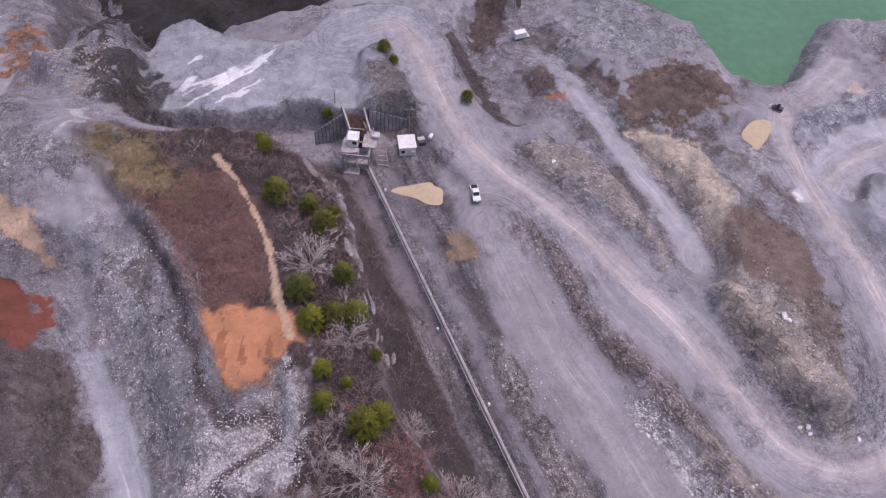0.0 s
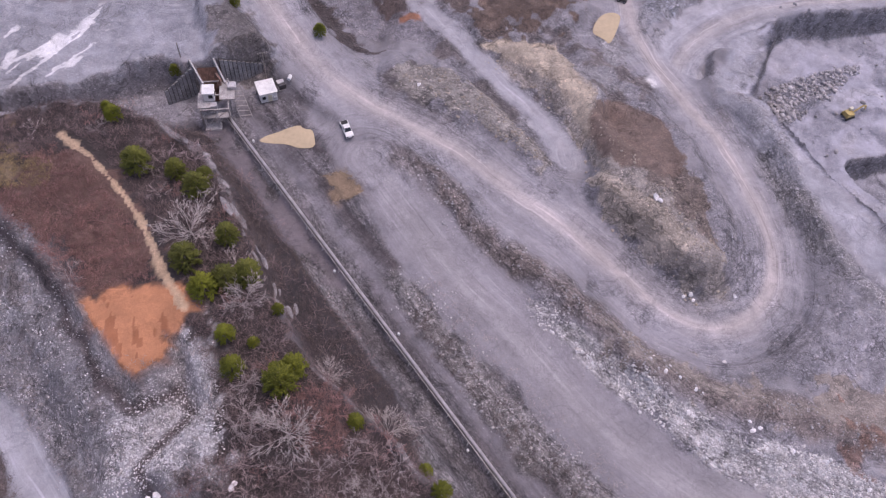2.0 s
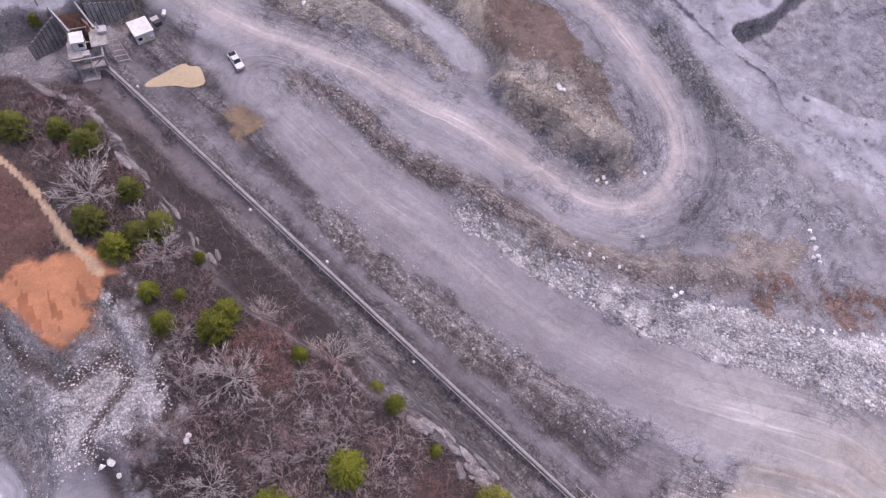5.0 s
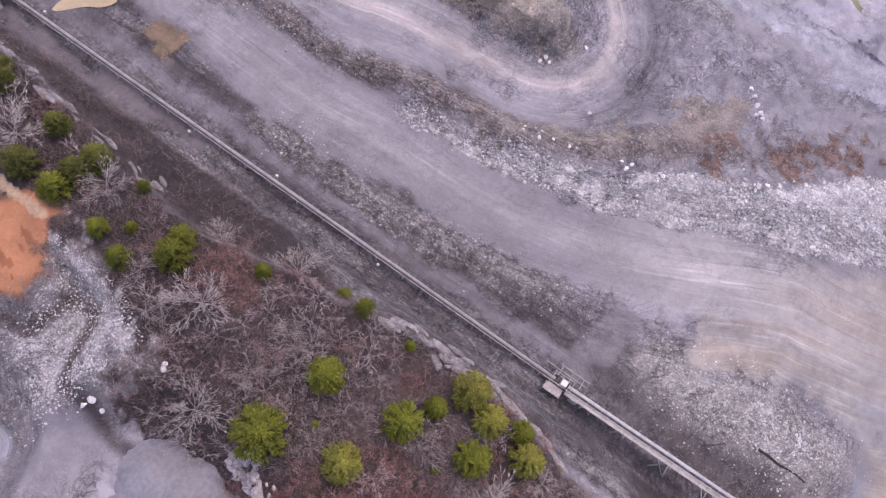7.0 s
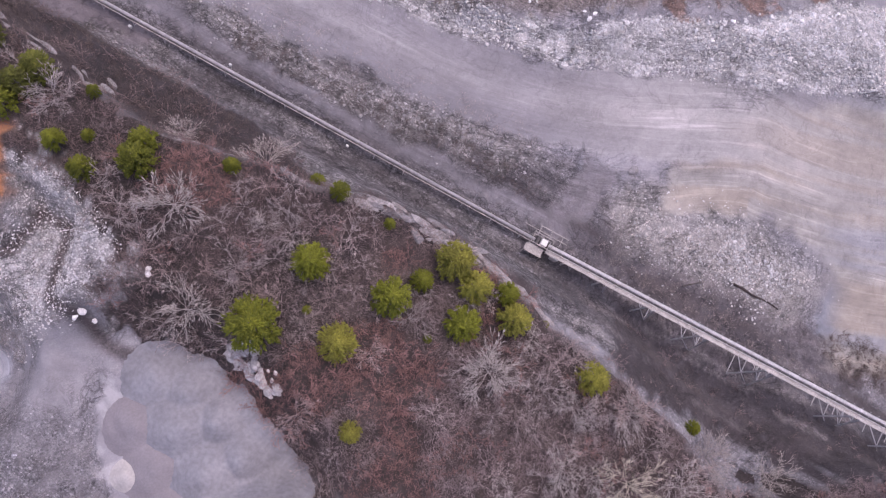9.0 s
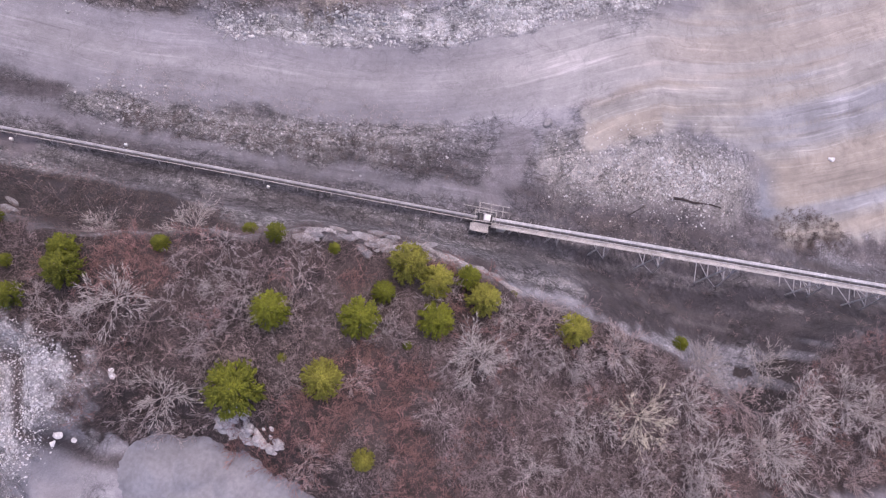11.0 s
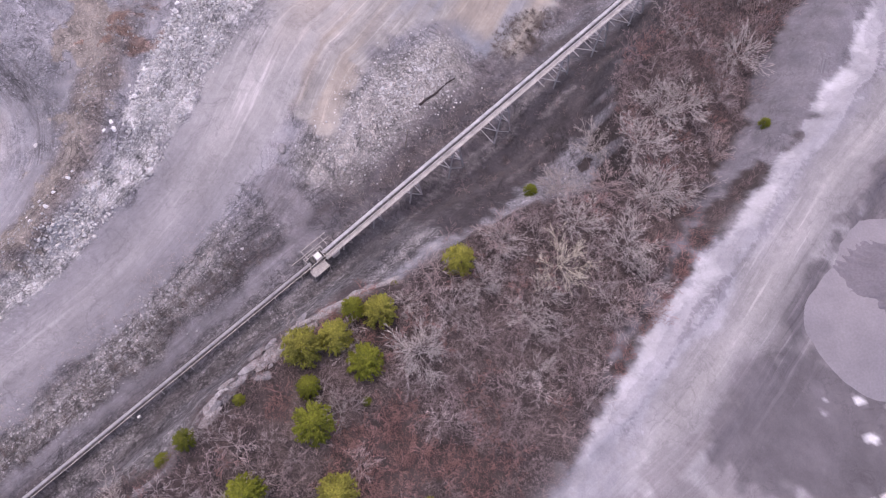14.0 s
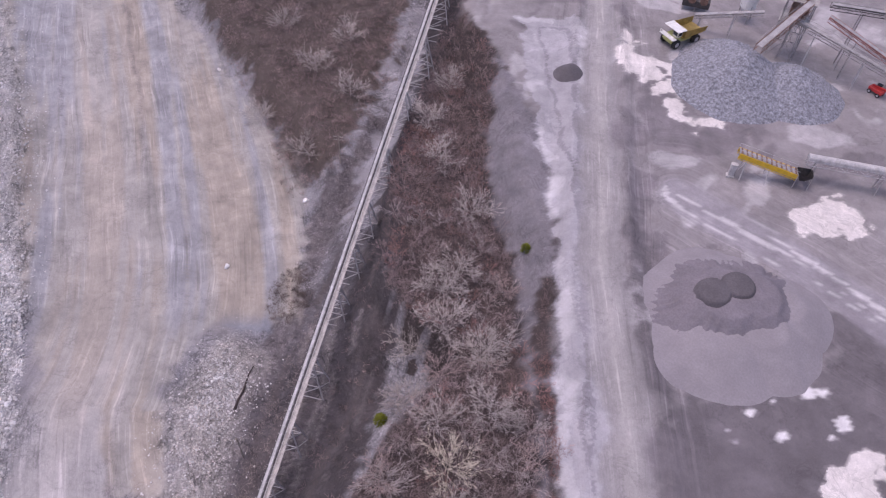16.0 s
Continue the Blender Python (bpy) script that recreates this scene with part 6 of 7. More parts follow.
def gallery(name, a, b, label, mats, width=1.2, deep=1.1, supports=(), rail=True, group="plant conveyors", cover=False):
    """A raised lattice conveyor from a to b, with props to the ground."""
    a, b = Vector(a), Vector(b)
    base = Vector((a.x, a.y, ground_z(a.x, a.y)))
    g = thing(name, base.x, base.y, base.z, 0, label, "conveyor", group)
    p, q = a - base, b - base
    d = q - p
    s = d.cross(Vector((0, 0, 1))).normalized() * (width / 2)
    up = Vector((0, 0, 1))
    bm = B()
    beam(bm, p + up * 0.1, q + up * 0.1, width * 0.8, 0.06)
    part("belt", bm, BELT, g)
    if cover:
        bm = B()
        tube(bm, p + up * 0.35, q + up * 0.35, width * 0.5, n=12)
        part("cover", bm, STEEL_LIGHT, g, "pale rounded belt cover")
    n = max(3, int(d.length / 1.8))
    for sd in (-1, 1):
        bm = B()
        beam(bm, p + s * sd, q + s * sd, 0.14, 0.2)
        beam(bm, p + s * sd - up * deep, q + s * sd - up * deep, 0.12)
        for k in range(n):
            u, v = p + d * (k / n), p + d * ((k + 1) / n)
            o1, o2 = (up * 0, up * deep) if k % 2 else (up * deep, up * 0)
            beam(bm, u + s * sd - o1, v + s * sd - o2, 0.07)
            beam(bm, u + s * sd, u + s * sd - up * deep, 0.06)
        part("truss", bm, mats[0], g)
        if rail:
            bm = B()
            beam(bm, p + s * sd * 1.1 + up, q + s * sd * 1.1 + up, 0.06)
            for k in range(0, n + 1, 2):
                u = p + d * (k / n)
                beam(bm, u + s * sd * 1.1, u + s * sd * 1.1 + up, 0.05)
            part("handrail", bm, mats[1], g)
    for t in supports:
        w = p + d * t
        gz = ground_z(base.x + w.x, base.y + w.y) - base.z - 0.1
        bm = B()
        for sd in (-1, 1):
            beam(bm, w + s * sd - up * deep, Vector((w.x, w.y, gz)) + s * sd * 1.8, 0.18)
        beam(bm, w + s - up * deep, Vector((w.x, w.y, gz)) - s * 1.6, 0.09)
        part("prop", bm, mats[1], g)
    return g


ys = gallery("yellow_stacker", (17.6, -123.8, 34.2), (6.4, -129.0, 31.6), "bright yellow stacking conveyor with grey props", (YELLOW, STEEL_LIGHT), 2.0, 1.3, (0.15, 0.55), True)
_p, _q = Vector((0, 0, 34.2 - ys.location.z)), Vector((6.4 - 17.6, -129.0 + 123.8, 31.6 - ys.location.z))
_s = (_q - _p).cross(Vector((0, 0, 1))).normalized()
for _k in (-1.08, 1.08):
    bm = B()
    beam(bm, _p + _s * _k - Vector((0, 0, 0.45)), _q + _s * _k - Vector((0, 0, 0.45)), 0.1, 1.0)
    part("side_plate", bm, YELLOW, ys)
for _k in range(12):
    bm = B()
    _c = _p + (_q - _p) * ((_k + 0.5) / 12) + Vector((0, 0, 0.24))
    beam(bm, _c - _s * 0.9, _c + _s * 0.9, 0.28, 0.12)
    part("roller", bm, RUST, ys, "rusty brown roller across the belt")
hp = thing("stacker_hopper", 5.2, -129.4, ground_z(5.2, -129.4), 25, "dark steel feed hopper at the yellow conveyor", "hopper")
bm = B()
top = [(-1.5, -1.3, 3.4), (1.5, -1.3, 3.4), (1.5, 1.3, 3.4), (-1.5, 1.3, 3.4)]
low = [(-0.5, -0.4, 1.4), (0.5, -0.4, 1.4), (0.5, 0.4, 1.4), (-0.5, 0.4, 1.4)]
tv, lv = [bm.verts.new(v) for v in top], [bm.verts.new(v) for v in low]
for i in range(4):
    bm.faces.new((tv[i], lv[i], lv[(i + 1) % 4], tv[(i + 1) % 4]))
bmesh.ops.solidify(bm, geom=bm.faces[:], thickness=0.1)
part("bin", bm, STEEL_DARK, hp)
bm = B()
for x in (-1.4, 1.4):
    for y in (-1.2, 1.2):
        beam(bm, (x, y, -0.1), (x, y, 3.4), 0.14)
part("frame", bm, STEEL, hp)
ch = thing("discharge_chute", 17.2, -123.2, ground_z(17.2, -123.2), 25, "pale upright steel discharge chute under the stacker head", "chute")
bm = B()
box(bm, -0.5, 0.5, -0.4, 0.4, 0.2, 3.2, 0.05, 1.3)
part("body", bm, STEEL_LIGHT, ch)
bm = B()
box(bm, -0.8, 0.8, -0.7, 0.7, -0.2, 0.25, 0.05)
part("foot", bm, CONCRETE_PALE, ch)
gallery("covered_conveyor", (6.2, -131.2, 34.0), (-13.0, -139.6, 34.5), "pale covered conveyor with lattice frame", (STEEL_LIGHT, STEEL), 1.5, 1.2, (0.1, 0.7, 0.97), False, cover=True)
gallery("stockpile_conveyor", (27.6, -153.2, 39.6), (23.8, -169.0, 45.0), "rust-brown lattice conveyor over the gravel stockpile", (RUST, STEEL), 1.8, 1.4, (0.9,), True)
gallery("long_conveyor", (25.5, -166.0, 42.0), (-4.0, -171.0, 34.5), "dusty steel conveyor crossing behind the stockpile", (STEEL, STEEL_LIGHT), 1.4, 1.2, (0.2, 0.6, 0.95), True)
gallery("red_conveyor", (19.0, -170.5, 43.0), (-6.0, -172.5, 35.0), "faded red tube conveyor with grey props", (RED_RUST, STEEL), 1.5, 1.1, (0.3, 0.7, 0.98), False)
gallery("feed_conveyor", (47.0, -165.5, 34.2), (33.0, -171.5, 38.0), "narrow steel conveyor behind the haul truck", (STEEL, STEEL_LIGHT), 1.2, 0.8, (0.1, 0.6), False)
gallery("upper_conveyor", (20.0, -172.0, 45.0), (-12.0, -186.0, 45.5), "dark elevated conveyor of the crushing plant", (STEEL_DARK, STEEL), 1.4, 1.2, (0.2, 0.6, 0.95), True)
tw = thing("screening_tower", 26.0, -171.5, ground_z(26.0, -171.5), 12, "open steel screening tower with decks and braces", "tower")
bm = B()
for x in (-3, 0, 3):
    for y in (-2.4, 2.4):
        beam(bm, (x, y, -0.2), (x, y, 14.5), 0.24)
for z in (4.5, 9.0, 14.2):
    for y in (-2.4, 2.4):
        beam(bm, (-3, y, z), (3, y, z), 0.2)
    for x in (-3, 0, 3):
        beam(bm, (x, -2.4, z), (x, 2.4, z), 0.2)
for z in (0, 4.5, 9.0):
    for y in (-2.4, 2.4):
        beam(bm, (-3, y, z), (0, y, z + 4.5), 0.12)
        beam(bm, (3, y, z), (0, y, z + 4.5), 0.12)
part("frame", bm, STEEL, tw)
for z in (9.1, 14.3):
    bm = B()
    box(bm, -3.4, 3.4, -2.8, 2.8, z, z + 0.12)
    part("deck", bm, STEEL, tw)
bm = B()
box(bm, -2.2, 1.8, -1.6, 1.6, 10.0, 12.2, 0.15)
part("screen_box", bm, RUST, tw, "rusty vibrating screen box")
bm = B()
box(bm, -1.2, 2.4, -1.2, 1.4, 14.4, 16.0, 0.1)
part("drive_house", bm, RUST, tw)
st = thing("storage_silo", 38.8, -179.0, ground_z(38.8, -179.0), 0, "white steel storage silo with cone base", "silo")
bm = B()
tube(bm, (0, 0, 4.0), (0, 0, 9.0), 2.0, n=20)
tube(bm, (0, 0, 1.8), (0, 0, 4.0), 0.5, 2.0, n=20)
part("shell", bm, WHITE, st)
bm = B()
for k in range(4):
    a = math.pi / 4 + k * math.pi / 2
    beam(bm, (1.9 * math.cos(a), 1.9 * math.sin(a), -0.2), (1.9 * math.cos(a), 1.9 * math.sin(a), 5.0), 0.2)
part("legs_frame", bm, STEEL, st)
cr = thing("crusher_unit", 50.5, -175.0, ground_z(50.5, -175.0), 20, "dark mobile crusher with drums and ladders", "crusher")
bm = B()
box(bm, -3.4, 3.4, -1.4, 1.4, 1.2, 3.0, 0.15)
part("body", bm, STEEL_DARK, cr)
for x in (-1.8, 1.2):
    bm = B()
    tube(bm, (x, -1.5, 3.2), (x, 1.5, 3.2), 1.0, n=16)
    part("drum", bm, RUST, cr)
bm = B()
for x in (-3, 0, 3):
    for y in (-1.2, 1.2):
        beam(bm, (x, y, -0.1), (x, y, 1.3), 0.25)
part("support", bm, STEEL, cr)
bm = B()
for y in (-0.3, 0.3):
    beam(bm, (3.5, y, 0), (4.3, y, 4.2), 0.07)
for k in range(10):
    beam(bm, (3.55 + 0.075 * k, -0.3, 0.3 + 0.4 * k), (3.55 + 0.075 * k, 0.3, 0.3 + 0.4 * k), 0.05)
part("ladder", bm, STEEL_LIGHT, cr)
rl = thing("red_lift", 2.6, -170.0, ground_z(2.6, -170.0), 160, "bright red wheeled lift machine in the yard", "lift")
bm = B()
box(bm, -1.7, 1.7, -0.9, 0.9, 0.7, 1.6, 0.12)
part("body", bm, RED, rl)
bm = B()
beam(bm, (-1.4, 0, 1.7), (2.4, 0, 2.2), 0.35)
part("boom", bm, RED, rl)
bm = B()
box(bm, -0.6, 0.5, 0.1, 0.85, 1.6, 2.5, 0.08)
part("cab", bm, GLASS_DARK, rl)
for x in (-1.1, 1.1):
    for y in (-0.9, 0.9):
        wheel(rl, x, y, 0.5, 0.35)

# ---- water ----
def water(name, outline, z, mat, label, rounds=2):
    pts = [Vector((x, y, 0)) for x, y in outline]
    for _ in range(rounds):
        out = []
        for a, b in zip(pts, pts[1:] + pts[:1]):
            out += [a * 0.75 + b * 0.25, a * 0.25 + b * 0.75]
        pts = out
    bm = B()
    f = bm.faces.new([bm.verts.new((p.x, p.y, z)) for p in pts])
    if f.normal.z < 0:
        f.normal_flip()
    bmesh.ops.triangulate(bm, faces=[f])
    ob = new(name, mesh_of(bm, name, mat))
    return tagged(ob, label, "water", kind="structure")


water("water_lake", [(25, 163), (420, 163), (420, 520), (25, 520)], -14.0, WATER_GREEN, "opaque green quarry lake water", 0)
water("water_cove", COVE, -17.2, WATER_GREEN, "green water in the deep pit", 1)
water("puddle_yard", PUDDLE, 0.12, WATER_TAN, "shallow tan muddy puddle on the hopper yard", 1)
water("puddle_road", PUDDLE_N, -6.15, WATER_TAN, "tan muddy puddle beside the lake road")
water("puddle_pit", POND_PIT, -23.6, WATER_OLIVE, "olive shallow pond on the pit floor")

# ---- plants ----
rng = np.random.RandomState(7)


def prisms(p, q, r0, r1):
    """Vertices and triangles of many three-sided tapering twigs."""
    p, q = np.asarray(p, float), np.asarray(q, float)
    d = q - p
    d /= np.maximum(np.linalg.norm(d, axis=1), 1e-6)[:, None]
    ref = np.where(np.abs(d[:, 2:3]) > 0.9, np.array([[1.0, 0, 0]]), np.array([[0, 0, 1.0]]))
    s = np.cross(d, ref)
    s /= np.linalg.norm(s, axis=1)[:, None]
    u = np.cross(s, d)
    rings = []
    for c, r in ((p, r0), (q, r1)):
        for k in range(3):
            a = 2 * math.pi * k / 3
            rings.append(c + (s * math.cos(a) + u * math.sin(a)) * np.asarray(r)[:, None])
    co = np.stack(rings, 1).reshape(-1, 3)
    base = np.arange(len(p))[:, None] * 6
    tri = []
    for k in range(3):
        j = (k + 1) % 3
        tri += [(k, j, 3 + j), (k, 3 + j, 3 + k)]
    faces = (base[:, :, None] + np.array(tri)[None]).reshape(-1, 3)
    return co, faces


def spikes(p, q, rad):
    """Thin pointed stems, three faces each."""
    d = q - p
    d /= np.linalg.norm(d, axis=1)[:, None]
    s = np.cross(d, np.array([[0.3, 0.2, 1.0]]))
    s /= np.linalg.norm(s, axis=1)[:, None]
    u = np.cross(s, d)
    co = np.stack([p + (s * math.cos(a) + u * math.sin(a)) * rad for a in (0, 2.1, 4.2)] + [q], 1).reshape(-1, 3)
    faces = (np.arange(len(p))[:, None, None] * 4 + np.array([(0, 1, 3), (1, 2, 3), (2, 0, 3)])[None]).reshape(-1, 3)
    return co, faces


def raw_mesh(name, co, faces, mat):
    me = bpy.data.meshes.new(name)
    co, faces = np.asarray(co, np.float32), np.asarray(faces, np.int32)
    me.vertices.add(len(co))
    me.vertices.foreach_set("co", co.ravel())
    me.loops.add(faces.size)
    me.loops.foreach_set("vertex_index", faces.ravel())
    me.polygons.add(len(faces))
    me.polygons.foreach_set("loop_start", np.arange(0, faces.size, faces.shape[1], dtype=np.int32))
    me.materials.append(mat)
    me.update(calc_edges=True)
    return me


def bare_tree_mesh(seed, limbs, nodes, side, tips, rise):
    """A leafless tree of crown radius 1: limbs that arch out of a short trunk, each with side branches, twigs and fine tips.
    Gives the rows of wood (tapering prisms) and of tips (spikes)."""
    r = np.random.RandomState(seed)
    wood, fine = [], []

    def unit(v):
        return v / max(1e-6, np.linalg.norm(v))

    def arm(p, d, length, bits, rad, lift):
        """One bent branch; gives its nodes and directions."""
        out = []
        for k in range(bits):
            d = unit(d + r.normal(0, 0.09, 3) + np.array((0, 0, lift)))
            q = p + d * length / bits
            r1 = rad * (1 - 0.6 / bits)
            wood.append((p, q, rad, r1))
            p, rad = q, r1
            out.append((q, d, rad))
        return out

    def aside(d, spread):
        a = r.normal(0, 1, 3)
        a -= d * float(a @ d)
        return unit(d * math.cos(spread) + unit(a) * math.sin(spread))

    stem = arm(np.zeros(3), np.array((0, 0, 1.0)), 0.75 * rise, 3, 0.024, 0.02)
    for i in range(limbs):
        root = stem[min(2, i * 3 // limbs)][0] if i else stem[2][0]
        turn = i * 2.399 + r.normal(0, 0.3)
        low = 0.35 + 0.75 * i / limbs if i < limbs - 2 else 1.6
        d = unit(np.array((math.cos(turn), math.sin(turn), low * rise)))
        long = r.uniform(0.75, 1.08) * (1.0 if low < 1.2 else 0.7)
        for k, (p, d1, rad) in enumerate(arm(root, d, long, nodes, 0.0105, 0.06)):
            for _ in range(side if k else max(1, side - 1)):
                sub = arm(p, aside(d1, r.uniform(0.35, 0.75)), long * r.uniform(0.30, 0.52), 2, rad * 0.6, 0.05)
                for q, d2, rad2 in sub:
                    for _ in range(2):
                        (t, d3, rad3), = arm(q, aside(d2, r.uniform(0.3, 0.65)), long * r.uniform(0.13, 0.24), 1, rad2 * 0.7, 0.08)
                        for _ in range(tips):
                            fine.append((t - d3 * 0.04 * r.rand(), t + aside(d3, r.uniform(0.08, 0.5)) * long * r.uniform(0.10, 0.22)))
    p, q, a, b = (np.array(v) for v in zip(*wood))
    ext = np.percentile(np.hypot(q[:, 0], q[:, 1]), 97)
    tp, tq = (np.array(v) / ext for v in zip(*fine))
    return (p / ext, q / ext, np.maximum(a / ext, 0.0042), np.maximum(b / ext, 0.0036)), (tp, tq)


def tree_meshes(shape, mat, share=0.25):
    """Trunk and crown; share: how much of the wood is trunk and limbs."""
    (p, q, a, b), (tp, tq) = bare_tree_mesh(*shape)
    thick = a > 0.0065
    c1, f1 = prisms(p[~thick], q[~thick], a[~thick], b[~thick])
    c2, f2 = spikes(tp, tq, 0.0068)
    return raw_mesh("trunk", *prisms(p[thick], q[thick], a[thick], b[thick]), mat), raw_mesh("crown", np.concatenate([c1, c2]), np.concatenate([f1, f2 + len(c1)]), mat)


def bare_tree(name, kind, x, y, rad, turn, label, tall=0.85):
    t = thing(name, x, y, ground_z(x, y) - 0.1, turn, label, "tree", "leafless trees")
    for nm, me in zip(("trunk", "crown"), TREE_MESHES[kind]):
        o = new(nm, me)
        o.parent = t
        o.matrix_basis = Matrix.Diagonal((rad, rad, rad * tall, 1))
    return t


TREE_MESHES = [tree_meshes(shape, m) for shape, m in (((1, 9, 4, 2, 3, 0.9), BARK), ((2, 8, 4, 2, 3, 1.2), BARK_GREY), ((3, 10, 4, 2, 3, 0.8), BARK), ((4, 9, 4, 2, 3, 1.0), BARK_GREY), ((5, 8, 5, 2, 3, 0.9), BARK_WARM), ((11, 10, 5, 2, 3, 1.0), BARK_BRIGHT), ((14, 12, 4, 2, 4, 0.95), BARK_PALE), ((15, 11, 5, 2, 3, 0.8), BARK_PALE))]
SAPLINGS = []
for seed, m in ((21, BARK_GREY), (22, TWIG), (23, TWIG_RED), (24, TWIG_PALE), (25, TWIG_MID), (26, BARK_WARM)):
    (p, q, a, b), (tp, tq) = bare_tree_mesh(seed, 7, 3, 2, 2, 1.0)
    c1, f1 = prisms(p, q, a * 1.15, b * 1.15)
    c2, f2 = spikes(tp, tq, 0.0105)
    SAPLINGS.append(raw_mesh("sapling", np.concatenate([c1, c2]), np.concatenate([f1, f2 + len(c1)]), m))


SHRUBS = []
for seed in (41, 42, 43):
    (p, q, a, b), (tp, tq) = bare_tree_mesh(seed, 7, 2, 2, 2, 1.1)
    c1, f1 = prisms(p, q, a * 1.15, b * 1.15)
    c2, f2 = spikes(tp, tq, 0.011)
    SHRUBS.append((np.concatenate([c1, c2]), np.concatenate([f1, f2 + len(c1)])))


def thicket(name, spots, lo, hi, kind, mat, label, seed):
    """Many shrubs grown together, past counting."""
    r = np.random.RandomState(seed)
    co, faces = SHRUBS[kind % 3]
    far, rows = [], []
    for k, (x, y) in enumerate(spots):
        s, a = r.uniform(lo, hi), r.uniform(0, 2 * math.pi)
        c, sn = math.cos(a) * s, math.sin(a) * s
        far.append(np.stack([co[:, 0] * c - co[:, 1] * sn + x, co[:, 0] * sn + co[:, 1] * c + y, co[:, 2] * s * 0.8 + ground_z(x, y) - 0.1], -1))
        rows.append(faces + k * len(co))
    return tagged(new(name, raw_mesh(name, np.concatenate(far), np.concatenate(rows), mat)), label, "brush", kind="stuff")


def near_conveyor(x, y, gap):
    a = abs(float(east_of_conveyor(x, y)))
    rel = np.array((x, y)) - CONV_B
    s = float(rel @ D2)
    b = abs(float(rel[0] * -D2[1] + rel[1] * D2[0])) if s > 0 else 99
    return (a < gap and y > -6) or b < gap


k = 0
for rows in (BARE_NORTH, BARE_SOUTH, BARE_YARD, BARE_GULLY):
    for x, y, r in rows:
        k += 1
        bright = rows is BARE_SOUTH and k == len(BARE_NORTH) + 1
        if near_conveyor(x, y, 2.5):
            continue
        label = "tall leafless tree with cream branches in winter woods" if bright else "leafless tree with pale grey branches in winter woods"
        bare_tree("bare_tree", 5 if bright else 6 + k % 2 if r > 3.6 else k % 5, x, y, min(r * 1.2, 5.2), (k * 77) % 360, label)
# smaller trees that fill the woods
placed = [(x, y) for rows in (BARE_NORTH, BARE_SOUTH, EVERGREENS_NORTH, EVERGREENS_SOUTH) for x, y, _ in rows]
hx, hy = np.array([p[0] for p in HILL]), np.array([p[1] for p in HILL])
count = 0
far_woods = []
tx, ty = rng.uniform(hx.min(), hx.max(), 9000), rng.uniform(-168, 100, 9000)
free = inside(tx, ty, HILL) > 0.5
for poly, gap in ((CLAY, 4), (YARD, 2), (BANK_SHADE, 0), (BRUSH_RED, 2), (GRASS_DRY, 3), (ROCK_WHITE, -1), (SCREE_WEST, 0)):
    free &= inside(tx, ty, poly) < -gap
free &= (line_dist(tx, ty, PATH_CLAY)[0] > 4) & ((ty < 36) | (rng.rand(9000) > 0.6))
tone = fbm(tx, ty, 16, 3, 4)
for x, y, patch in zip(tx[free], ty[free], tone[free]):
    if count >= 450:
        break
    if near_conveyor(x, y, 3.4) or any((x - u) ** 2 + (y - v) ** 2 < 5.0 for u, v in placed):
        continue
    placed.append((x, y))
    count += 1
    if y < -82 or count > 285 + len(far_woods):
        far_woods.append((x, y))
        continue
    kind = 2 if patch > 0.35 or rng.rand() < 0.10 else (0, 1, 3, 4, 5)[count % 5]
    size = rng.uniform(1.6, 2.5) if kind == 2 else rng.uniform(1.8, 3.4)
    ob = new("sapling", SAPLINGS[kind])
    ob.matrix_basis = pose(x, y, ground_z(x, y) - 0.1, 0, 0, rng.uniform(0, 360)) @ Matrix.Diagonal((size, size, size * 0.9, 1))
    tagged(ob, "small reddish leafless sapling in brush" if kind == 2 else "small leafless grey-brown sapling in brush", "tree", "saplings")


thicket("thicket_far", far_woods[::2], 1.8, 3.2, 1, TWIG_MID, "grey-brown leafless thicket along the rising conveyor", 31)
thicket("thicket_warm", far_woods[1::2], 1.7, 3.0, 5, BARK_WARM, "warm brown leafless thicket along the yard bank", 32)


def evergreen_mesh(seed, sprays, tall):
    """Crown radius 1: whorls of drooping needle sprays."""
    r = np.random.RandomState(seed)
    n_br = 95
    p, q = [], []
    for b in range(n_br):
        h = (b + r.rand()) / n_br
        z = tall * (0.10 + 0.86 * h)
        reach = (1 - h ** 2.0) ** 0.7 * r.uniform(0.9, 1.02) * 0.92 + 0.05
        a = b * 2.399 + r.normal(0, 0.25)
        d = np.array((math.cos(a), math.sin(a), 0.18 + 0.5 * h))
        for s in range(sprays // n_br):
            t = r.uniform(0.25, 1.0) ** 0.7
            root = np.array((0, 0, z)) + d * reach * t + r.normal(0, 0.055, 3)
            out = d + r.normal(0, 0.45, 3)
            out[2] += 0.25
            out /= np.linalg.norm(out)
            p.append(root)
            q.append(root + out * r.uniform(0.09, 0.17))
    p, q = np.array(p), np.array(q)
    return spikes(p, q, 0.045)


